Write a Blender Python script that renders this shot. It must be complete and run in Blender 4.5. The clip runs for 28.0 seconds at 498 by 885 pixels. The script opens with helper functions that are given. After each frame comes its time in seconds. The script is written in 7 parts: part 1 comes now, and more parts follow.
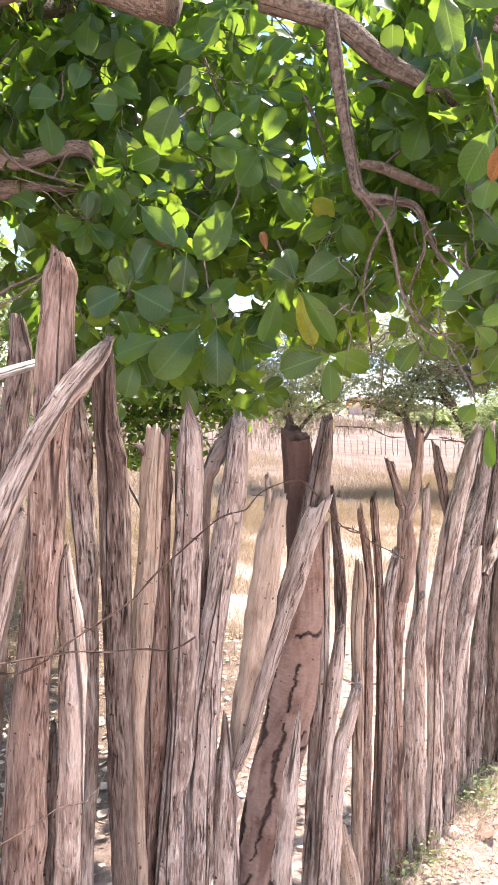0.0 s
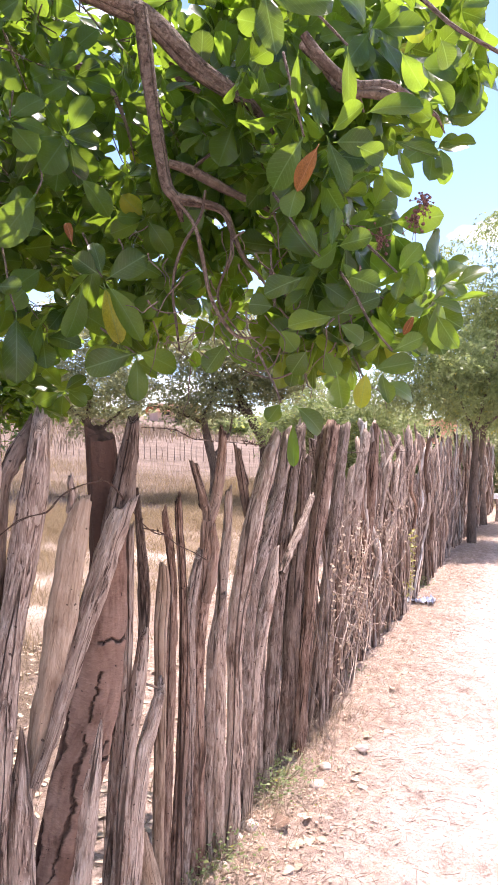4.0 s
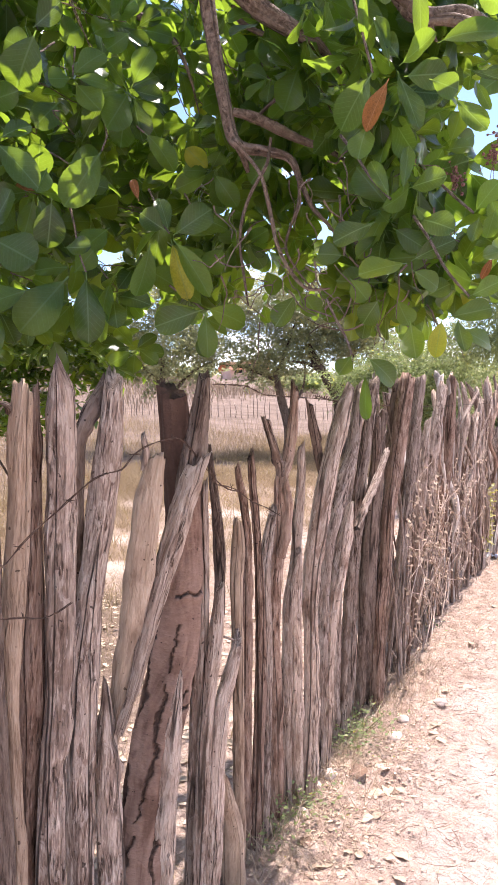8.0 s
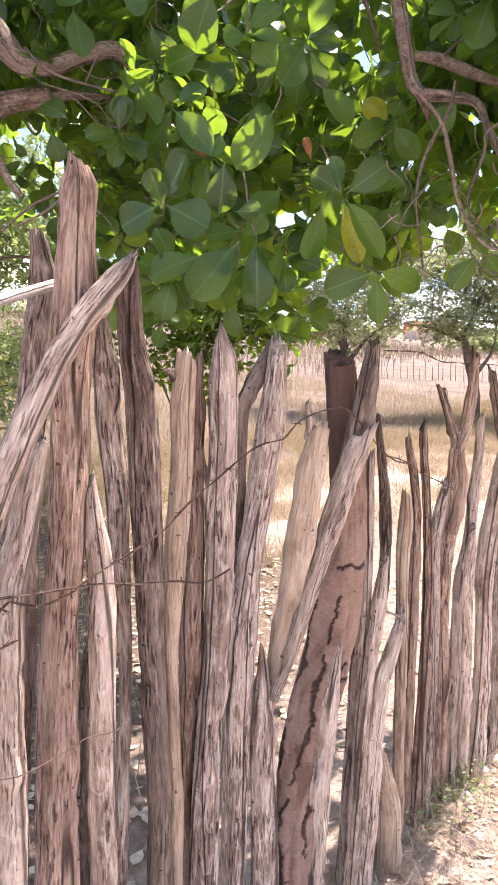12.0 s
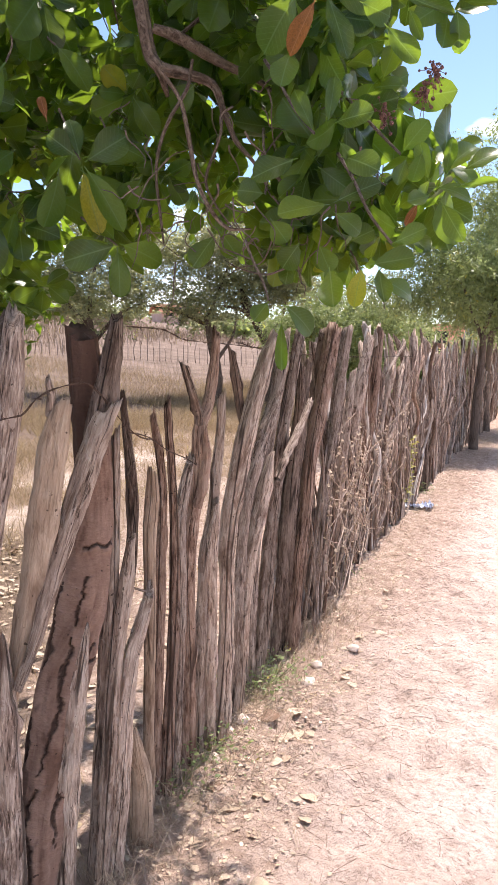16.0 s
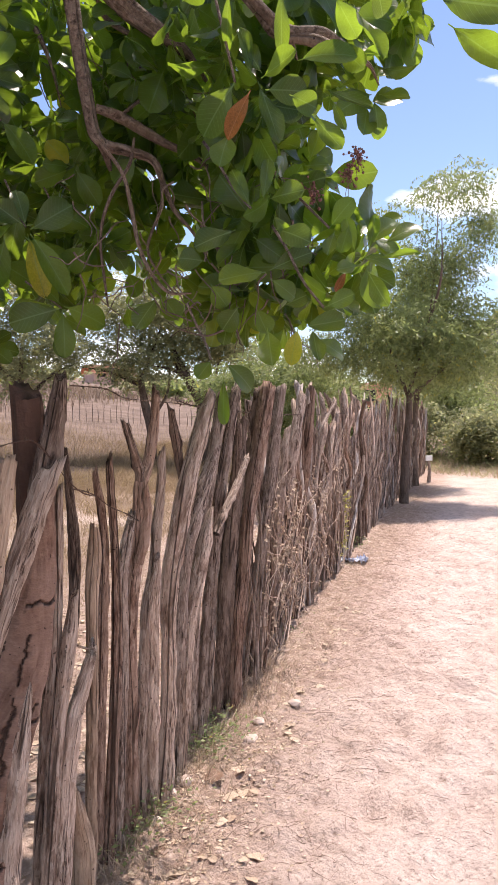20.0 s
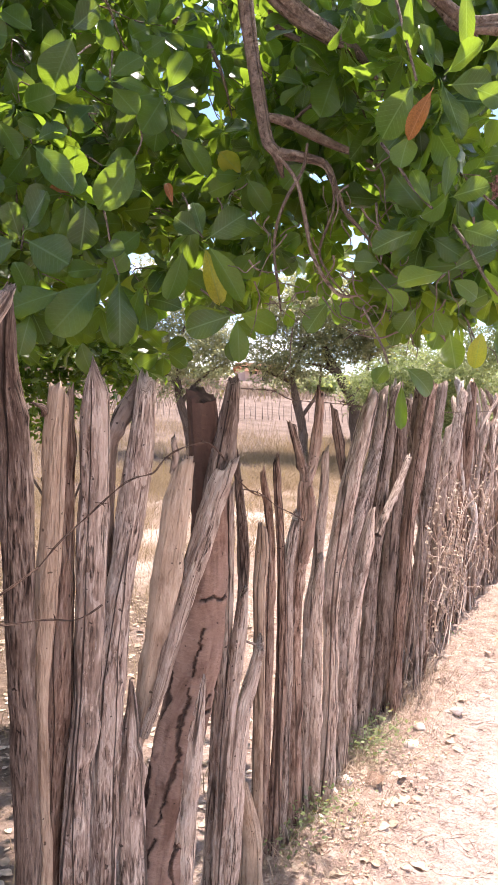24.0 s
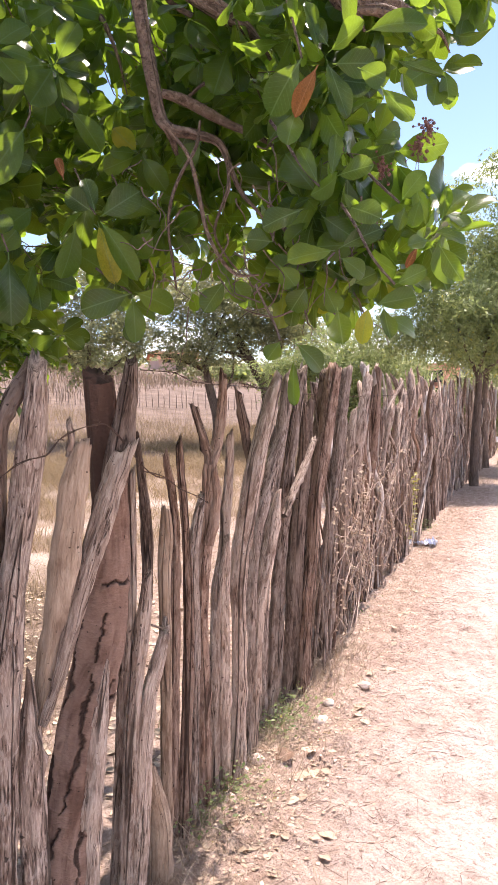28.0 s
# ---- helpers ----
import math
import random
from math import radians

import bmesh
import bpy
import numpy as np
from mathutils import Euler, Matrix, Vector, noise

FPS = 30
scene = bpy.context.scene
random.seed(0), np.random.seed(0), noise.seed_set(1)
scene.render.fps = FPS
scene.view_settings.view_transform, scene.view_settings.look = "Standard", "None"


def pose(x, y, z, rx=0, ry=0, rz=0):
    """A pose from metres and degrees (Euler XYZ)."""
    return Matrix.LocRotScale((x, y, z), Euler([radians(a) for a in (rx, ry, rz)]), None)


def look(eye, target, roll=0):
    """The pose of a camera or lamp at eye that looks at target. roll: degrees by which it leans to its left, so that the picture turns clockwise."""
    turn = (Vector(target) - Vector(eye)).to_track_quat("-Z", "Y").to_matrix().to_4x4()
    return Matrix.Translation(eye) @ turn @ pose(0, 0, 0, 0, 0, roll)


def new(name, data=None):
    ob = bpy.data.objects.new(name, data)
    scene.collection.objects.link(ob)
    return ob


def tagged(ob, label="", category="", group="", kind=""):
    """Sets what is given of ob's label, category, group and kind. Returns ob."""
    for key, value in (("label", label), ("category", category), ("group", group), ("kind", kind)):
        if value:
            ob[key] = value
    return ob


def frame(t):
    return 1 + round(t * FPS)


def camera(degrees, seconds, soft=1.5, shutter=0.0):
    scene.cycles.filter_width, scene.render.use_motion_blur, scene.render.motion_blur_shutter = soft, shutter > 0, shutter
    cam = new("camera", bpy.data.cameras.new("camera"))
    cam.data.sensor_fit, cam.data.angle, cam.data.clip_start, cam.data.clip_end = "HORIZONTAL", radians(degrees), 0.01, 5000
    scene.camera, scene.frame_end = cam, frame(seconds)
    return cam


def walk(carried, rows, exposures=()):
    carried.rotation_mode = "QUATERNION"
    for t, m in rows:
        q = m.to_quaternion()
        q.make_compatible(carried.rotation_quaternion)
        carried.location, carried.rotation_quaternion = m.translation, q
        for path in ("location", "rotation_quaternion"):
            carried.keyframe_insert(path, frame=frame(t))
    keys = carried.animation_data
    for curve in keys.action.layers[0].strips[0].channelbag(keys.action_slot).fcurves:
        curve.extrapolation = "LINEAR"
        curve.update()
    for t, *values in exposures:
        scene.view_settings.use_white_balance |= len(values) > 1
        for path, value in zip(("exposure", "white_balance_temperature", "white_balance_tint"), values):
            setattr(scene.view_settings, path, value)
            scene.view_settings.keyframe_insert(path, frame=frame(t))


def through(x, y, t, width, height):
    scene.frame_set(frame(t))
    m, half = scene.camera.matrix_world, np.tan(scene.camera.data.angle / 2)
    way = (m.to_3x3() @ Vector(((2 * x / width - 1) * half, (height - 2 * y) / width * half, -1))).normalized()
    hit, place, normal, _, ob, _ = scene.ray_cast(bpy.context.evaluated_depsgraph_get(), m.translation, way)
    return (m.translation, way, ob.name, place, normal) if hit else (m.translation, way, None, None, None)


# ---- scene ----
EXPOSURES = [(t, e, k, tint) for t, e, k, tint in (
    (0, 1.92, 6500, 17), (1, 1.76, 6450, 18), (2, 1.30, 6600, 21), (5, 1.45, 6600, 24), (6, 1.50, 6600, 22), (8, 1.32, 6600, 21),
    (9, 1.74, 6450, 21), (10, 1.82, 6550, 20), (11, 1.88, 6600, 19), (12.5, 1.72, 6650, 17), (15, 1.20, 6650, 17), (17, 0.80, 6850, 17),
    (20, 0.68, 6950, 21), (21.5, 0.78, 6950, 22), (24, 1.44, 6800, 21), (26, 1.13, 6850, 22), (28, 1.14, 6900, 22))]
cam = camera(37.78, 28.0, 1.1)
PATH = [
    (0, (-0.0060, -0.0470, 1.5510), (0.0170, 1.9520, 1.5850), -1.40),
    (0.5, (-0.0053, -0.0578, 1.5402), (0.1379, 1.9366, 1.5833), -0.35),
    (1, (-0.0114, -0.0598, 1.5421), (0.2550, 1.9221, 1.5717), 0.28),
    (1.5, (-0.0223, -0.0457, 1.5399), (0.3280, 1.9234, 1.5444), 0.12),
    (2, (-0.0212, -0.0414, 1.5442), (0.4840, 1.8936, 1.5628), 0.51),
    (2.5, (-0.0132, -0.0054, 1.5422), (0.5782, 1.9052, 1.5352), -0.46),
    (4.5, (-0.0318, -0.0239, 1.5349), (0.4966, 1.9045, 1.5799), -1.79),
    (5, (-0.0448, -0.0225, 1.5326), (0.3642, 1.9351, 1.5553), -2.21),
    (5.5, (-0.0514, -0.0200, 1.5339), (0.2932, 1.9500, 1.5563), -2.45),
    (6, (-0.0552, -0.0213, 1.5352), (0.2834, 1.9497, 1.5578), -2.74),
    (6.5, (-0.0453, -0.0153, 1.5365), (0.3257, 1.9498, 1.5567), -2.72),
    (7, (-0.0224, -0.0042, 1.5364), (0.4117, 1.9481, 1.5196), -2.21),
    (7.5, (-0.0076, -0.0109, 1.5363), (0.4650, 1.9321, 1.4986), -1.92),
    (8, (-0.0127, -0.0074, 1.5324), (0.3516, 1.9578, 1.4596), -2.30),
    (8.5, (0.0171, -0.0281, 1.5361), (0.2040, 1.9631, 1.5502), -0.44),
    (9, (0.0665, -0.0133, 1.5527), (0.2674, 1.9762, 1.5949), -2.28),
    (9.5, (0.0776, 0.0099, 1.5786), (0.2221, 2.0043, 1.6157), -3.46),
    (10, (0.0786, 0.0121, 1.5747), (0.1207, 2.0116, 1.5656), -3.64),
    (10.5, (0.0429, 0.0309, 1.5719), (-0.1187, 2.0230, 1.4983), -1.49),
    (11, (0.0110, 0.0325, 1.5643), (-0.3086, 2.0038, 1.4562), -1.13),
    (11.5, (0.0156, 0.0339, 1.5542), (-0.2493, 2.0122, 1.4275), -1.49),
    (12, (0.0292, 0.0400, 1.5511), (-0.1010, 2.0288, 1.3847), -1.33),
    (12.5, (0.0406, 0.0354, 1.5510), (0.0214, 2.0309, 1.4190), -0.47),
    (14.5, (0.0776, 0.0496, 1.5769), (0.3785, 2.0262, 1.5297), 1.21),
    (15, (0.0790, 0.0676, 1.5478), (0.5086, 2.0164, 1.4152), 0.16),
    (15.5, (0.0622, 0.0668, 1.5391), (0.4976, 2.0140, 1.4013), -1.20),
    (16, (0.0395, 0.0550, 1.5354), (0.5853, 1.9658, 1.3095), -0.38),
    (16.5, (0.0282, 0.0544, 1.5308), (0.7716, 1.8965, 1.2978), 1.08),
    (17, (0.0179, 0.0194, 1.5334), (0.7971, 1.8589, 1.4385), 0.43),
    (17.5, (0.0054, 0.0300, 1.5259), (0.7206, 1.8923, 1.3831), -0.48),
    (18, (-0.0051, 0.0267, 1.5290), (0.6557, 1.9110, 1.4153), -0.29),
    (18.5, (0.0108, 0.0049, 1.5387), (0.8161, 1.8346, 1.4814), 0.07),
    (19, (0.0032, -0.0050, 1.5318), (0.8284, 1.8162, 1.4858), -0.71),
    (19.5, (-0.0009, -0.0087, 1.5267), (0.7638, 1.8383, 1.4662), -0.88),
    (20, (-0.0000, -0.0054, 1.5275), (0.7228, 1.8583, 1.4613), -1.00),
    (20.5, (0.0042, -0.0086, 1.5287), (0.7434, 1.8488, 1.4690), -1.27),
    (21, (-0.0080, -0.0139, 1.5241), (0.7037, 1.8542, 1.4645), -1.65),
    (21.5, (-0.0405, -0.0002, 1.5213), (0.4312, 1.9427, 1.4706), -1.80),
    (23.5, (-0.0515, 0.0018, 1.5501), (0.2409, 1.9795, 1.4954), -1.71),
    (24, (-0.0525, 0.0019, 1.5440), (0.2773, 1.9733, 1.4754), -1.16),
    (24.5, (-0.0553, -0.0041, 1.5242), (0.3675, 1.9499, 1.4672), -1.84),
    (25, (-0.0369, 0.0066, 1.5261), (0.4515, 1.9437, 1.4308), 0.80),
    (25.5, (-0.0301, -0.0032, 1.5174), (0.5729, 1.8990, 1.3825), 0.41),
    (26, (-0.0382, -0.0100, 1.5160), (0.5313, 1.9030, 1.3887), 0.84),
    (26.5, (-0.0378, -0.0088, 1.5186), (0.5145, 1.9106, 1.4137), -0.17),
    (27, (-0.0301, -0.0062, 1.5194), (0.4963, 1.9202, 1.4099), -0.87),
    (27.5, (-0.0249, -0.0026, 1.5189), (0.5000, 1.9242, 1.4103), -1.66),
    (28, (-0.0121, -0.0036, 1.5219), (0.5417, 1.9152, 1.4159), -1.90),
]
walk(cam, [(t, look(eye, target, roll)) for t, eye, target, roll in PATH], EXPOSURES)

# ---- light ----
SUN_EL, SUN_AZ = 64.0, 52.0        # degrees; bearing clockwise from +y
world = bpy.data.worlds.new("sky")
scene.world = world
world.use_nodes = True
wn, wl = world.node_tree.nodes, world.node_tree.links
wn.clear()
w_out = wn.new("ShaderNodeOutputWorld")
w_bg = wn.new("ShaderNodeBackground")
w_sky = wn.new("ShaderNodeTexSky")
w_sky.sky_type = "NISHITA"
w_sky.sun_disc = False
w_sky.sun_elevation = radians(SUN_EL)
w_sky.sun_rotation = radians(SUN_AZ)
w_sky.air_density, w_sky.dust_density, w_sky.ozone_density = 1.0, 0.05, 3.0
w_co = wn.new("ShaderNodeTexCoord")
w_map = wn.new("ShaderNodeMapping")
w_map.inputs["Scale"].default_value = (1.0, 1.0, 2.6)
w_map.inputs["Location"].default_value = (0.35, 0.1, 0.2)
w_noise = wn.new("ShaderNodeTexNoise")
w_noise.inputs["Scale"].default_value = 3.2
w_noise.inputs["Detail"].default_value = 7.0
w_noise.inputs["Roughness"].default_value = 0.52
w_ramp = wn.new("ShaderNodeValToRGB")
w_ramp.color_ramp.elements[0].position = 0.53
w_ramp.color_ramp.elements[1].position = 0.62
w_mix = wn.new("ShaderNodeMix")
w_mix.data_type = "RGBA"
w_mix.inputs["B"].default_value = (11.0, 11.2, 11.6, 1)
wl.new(w_co.outputs["Generated"], w_map.inputs["Vector"])
wl.new(w_map.outputs["Vector"], w_noise.inputs["Vector"])
wl.new(w_noise.outputs["Fac"], w_ramp.inputs["Fac"])
wl.new(w_ramp.outputs["Color"], w_mix.inputs["Factor"])
wl.new(w_sky.outputs["Color"], w_mix.inputs["A"])
wl.new(w_mix.outputs["Result"], w_bg.inputs["Color"])
w_bg.inputs["Strength"].default_value = 0.12
wl.new(w_bg.outputs["Background"], w_out.inputs["Surface"])

sun = new("sun", bpy.data.lights.new("sun", "SUN"))
sun.data.energy = 4.5
sun.data.angle = radians(0.6)
sun.data.color = (1.0, 0.95, 0.87)
_s = Vector((math.sin(radians(SUN_AZ)) * math.cos(radians(SUN_EL)), math.cos(radians(SUN_AZ)) * math.cos(radians(SUN_EL)), math.sin(radians(SUN_EL))))
sun.matrix_world = look(_s * 60, (0, 0, 0))


# ---- materials ----
def mat(name):
    m = bpy.data.materials.new(name)
    m.use_nodes = True
    n = m.node_tree.nodes
    return m, n, m.node_tree.links, n["Principled BSDF"]


def ramp(n, stops):
    r = n.new("ShaderNodeValToRGB")
    e = r.color_ramp.elements
    while len(e) < len(stops):
        e.new(0.5)
    for k, (p, c) in zip(e, stops):
        k.position, k.color = p, (*c, 1)
    return r


def mixed(n, l, fac, a, b, blend="MIX"):
    m = n.new("ShaderNodeMix")
    m.data_type, m.blend_type = "RGBA", blend
    for key, v in (("Factor", fac), ("A", a), ("B", b)):
        if hasattr(v, "is_output"):
            l.new(v, m.inputs[key])
        elif key == "Factor":
            m.inputs[key].default_value = v
        else:
            m.inputs[key].default_value = (*v, 1)
    return m.outputs["Result"]


def tex(n, l, vec, scale, detail=4.0, rough=0.55, stretch=None, distortion=0.0):
    t = n.new("ShaderNodeTexNoise")
    t.inputs["Scale"].default_value, t.inputs["Detail"].default_value = scale, detail
    t.inputs["Roughness"].default_value, t.inputs["Distortion"].default_value = rough, distortion
    if stretch:
        mp = n.new("ShaderNodeMapping")
        mp.inputs["Scale"].default_value = stretch
        l.new(vec, mp.inputs["Vector"])
        vec = mp.outputs["Vector"]
    l.new(vec, t.inputs["Vector"])
    return t.outputs["Fac"]


def bump(n, l, bsdf, height, strength, distance, under=None):
    b = n.new("ShaderNodeBump")
    b.inputs["Strength"].default_value, b.inputs["Distance"].default_value = strength, distance
    l.new(height, b.inputs["Height"])
    if under:
        l.new(under, b.inputs["Normal"])
    l.new(b.outputs["Normal"], bsdf.inputs["Normal"])
    return b.outputs["Normal"]


def wood(name, deep, mid, pale, rugged=1.0, crack=0.8, flakes=0.0, worn=0.5, along=1.0, plates=0.0, fine=1.0):
    """Weathered wood: short broken furrows along the stake (UV y, metres), a few long drying cracks, stains, worn pale patches."""
    m, n, l, p = mat(name)
    uv = n.new("ShaderNodeUVMap").outputs["UV"]
    obj = n.new("ShaderNodeTexCoord").outputs["Object"]
    info = n.new("ShaderNodeObjectInfo").outputs["Random"]
    comb = n.new("ShaderNodeVectorMath")
    comb.operation = "ADD"
    cx = n.new("ShaderNodeCombineXYZ")

    def math_node(op, x, y):
        k = n.new("ShaderNodeMath")
        k.operation = op
        for i, q in enumerate((x, y)):
            if hasattr(q, "is_output"):
                l.new(q, k.inputs[i])
            else:
                k.inputs[i].default_value = q
        return k.outputs[0]

    def band(value, lo, hi, a, b):
        k = n.new("ShaderNodeMapRange")
        k.inputs["From Min"].default_value, k.inputs["From Max"].default_value = lo, hi
        k.inputs["To Min"].default_value, k.inputs["To Max"].default_value = a, b
        l.new(value, k.inputs["Value"])
        return k.outputs["Result"]

    l.new(math_node("MULTIPLY", info, 37.0), cx.inputs["Z"])
    l.new(uv, comb.inputs[0])
    l.new(cx.outputs[0], comb.inputs[1])
    v = comb.outputs[0]
    dash = tex(n, l, v, 1.0, 3.0, 0.6, (190 * fine, 22 * along, 1), 0.5)
    fibre = tex(n, l, v, 1.0, 2.0, 0.6, (520 * fine, 50 * along, 1), 0.3)
    coarse = tex(n, l, v, 1.0, 3.0, 0.55, (70 * fine, 9 * along, 1), 0.6)
    broad = tex(n, l, v, 1.0, 4.0, 0.6, (15, 5.0, 1), 0.8)
    fac = math_node("ADD", math_node("ADD", math_node("MULTIPLY", dash, 0.5), math_node("MULTIPLY", fibre, 0.18)), math_node("MULTIPLY", coarse, 0.32))
    mix_of = lambda p, q, k: [x + (y - x) * k for x, y in zip(p, q)]
    lo = mix_of(mid, deep, rugged)
    hi = mix_of(mid, pale, 0.4 + 0.6 * rugged)
    r = ramp(n, [(0.38, lo), (0.45, mix_of(lo, mid, 0.7)), (0.51, mid), (0.61, hi)])
    l.new(fac, r.inputs["Fac"])
    r2 = ramp(n, [(0.33, (0.54, 0.48, 0.45)), (0.47, (0.92, 0.89, 0.87)), (0.66, (1.14, 1.14, 1.14))])
    l.new(broad, r2.inputs["Fac"])
    # stripped stretches are smoother and paler than those that keep their weathered skin
    skin = ramp(n, [(0.41, (0.3, 0.3, 0.3)), (0.53, (1, 1, 1))])
    l.new(tex(n, l, v, 1.0, 4.0, 0.6, (11, 2.6, 1), 0.7), skin.inputs["Fac"])
    rs = ramp(n, [(0.30, mix_of(mid, deep, 0.35)), (0.5, mix_of(mid, pale, 0.35)), (0.68, mix_of(mid, pale, 0.75))])
    l.new(math_node("ADD", math_node("MULTIPLY", fibre, 0.3), math_node("MULTIPLY", tex(n, l, v, 1.0, 3.0, 0.55, (70 * fine, 3.2, 1), 0.3), 0.7)), rs.inputs["Fac"])
    c = mixed(n, l, skin.outputs["Color"], rs.outputs["Color"], r.outputs["Color"])
    c = mixed(n, l, 1.0, c, r2.outputs["Color"], "MULTIPLY")
    # bare pale wood where the surface has flaked away
    patch = tex(n, l, v, 1.0, 5.0, 0.65, (45, 14, 1), 0.9)
    r3 = ramp(n, [(0.54, (0, 0, 0)), (0.575, (1, 1, 1))])
    l.new(patch, r3.inputs["Fac"])
    bare = mixed(n, l, math_node("MULTIPLY", fibre, 0.9), [min(0.74, 1.2 * x + 0.04) for x in pale], mid)
    c = mixed(n, l, math_node("MULTIPLY", r3.outputs["Color"], worn), c, bare)
    # furrows: short, dark and broken, in lengths of their own
    gate = ramp(n, [(0.42, (0, 0, 0)), (0.52, (1, 1, 1))])
    l.new(tex(n, l, v, 1.0, 3.0, 0.5, (20, 5, 1), 0.4), gate.inputs["Fac"])
    cr = math_node("MULTIPLY", math_node("MULTIPLY", band(dash, 0.36, 0.44, 0.75, 0.0), gate.outputs["Color"]), crack * rugged)
    cr = math_node("MULTIPLY", cr, skin.outputs["Color"])
    # a few long straight drying cracks
    run = tex(n, l, v, 1.0, 1.0, 0.5, (15, 0.45, 1), 0.0)
    d = math_node("ABSOLUTE", math_node("SUBTRACT", run, 0.5), 0.0)
    cr = math_node("MAXIMUM", cr, math_node("MULTIPLY", band(d, 0.003, 0.013, 1.0, 0.0), crack))
    c = mixed(n, l, cr, c, [0.22 * x for x in deep])
    # insect holes and knots
    speck = ramp(n, [(0.235, (1, 1, 1)), (0.26, (0, 0, 0))])
    l.new(tex(n, l, obj, 70.0, 1.0, 0.5), speck.inputs["Fac"])
    c = mixed(n, l, math_node("MULTIPLY", speck.outputs["Color"], 0.8), c, [0.3 * x for x in deep])
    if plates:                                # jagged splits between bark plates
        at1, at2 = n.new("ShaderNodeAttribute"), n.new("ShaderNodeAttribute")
        at1.attribute_name, at2.attribute_name = "split", "darken"
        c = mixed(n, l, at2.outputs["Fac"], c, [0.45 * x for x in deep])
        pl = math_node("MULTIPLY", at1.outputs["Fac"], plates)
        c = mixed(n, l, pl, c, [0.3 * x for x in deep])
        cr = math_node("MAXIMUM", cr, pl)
    hsv = n.new("ShaderNodeHueSaturation")
    l.new(band(info, 0.0, 1.0, 0.78, 1.24), hsv.inputs["Value"])
    l.new(c, hsv.inputs["Color"])
    l.new(hsv.outputs["Color"], p.inputs["Base Color"])
    p.inputs["Roughness"].default_value = 0.9
    p.inputs["Specular IOR Level"].default_value = 0.2
    hgt = math_node("SUBTRACT", math_node("ADD", math_node("MULTIPLY", fac, 0.4 + 0.6 * rugged), math_node("MULTIPLY", broad, 0.5)), math_node("MULTIPLY", cr, 0.7))
    nb = bump(n, l, p, hgt, 1.0, 0.014)
    if flakes:
        bump(n, l, p, tex(n, l, obj, 38.0, 4.0, 0.6), flakes, 0.006, nb)
    return m


WOOD = {
    "pale": wood("weathered_pale_wood", (0.185, 0.120, 0.090), (0.420, 0.314, 0.254), (0.605, 0.494, 0.421)),
    "grey": wood("weathered_grey_wood", (0.085, 0.056, 0.044), (0.305, 0.225, 0.185), (0.575, 0.480, 0.415)),
    "dark": wood("dark_weathered_wood", (0.050, 0.032, 0.025), (0.172, 0.119, 0.094), (0.36, 0.280, 0.232), worn=0.3),
    "red": wood("reddish_barked_wood", (0.090, 0.048, 0.034), (0.265, 0.168, 0.126), (0.45, 0.335, 0.270), worn=0.3),
    "tan": wood("tan_stripped_wood", (0.235, 0.145, 0.092), (0.465, 0.335, 0.245), (0.60, 0.475, 0.375), 0.45, 0.55, worn=0.2),
    "silver": wood("silvery_stripped_wood", (0.234, 0.189, 0.161), (0.450, 0.396, 0.359), (0.594, 0.552, 0.515), 0.4, 0.5, worn=0.4),
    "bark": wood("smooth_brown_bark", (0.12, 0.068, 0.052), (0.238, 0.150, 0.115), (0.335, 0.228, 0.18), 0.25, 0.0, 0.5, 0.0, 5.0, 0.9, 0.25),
}
M_BRANCH = wood("living_branch_bark", (0.060, 0.042, 0.033), (0.165, 0.122, 0.098), (0.30, 0.235, 0.195), 0.8, 0.3, 1.0, 0.4, 4.0, 0.0, 0.4)
M_TRUNK = wood("grey_tree_bark", (0.06, 0.045, 0.036), (0.14, 0.105, 0.086), (0.25, 0.195, 0.165), 0.6, 0.4, 0.8, 0.1, 2.0, 0.0, 0.5)


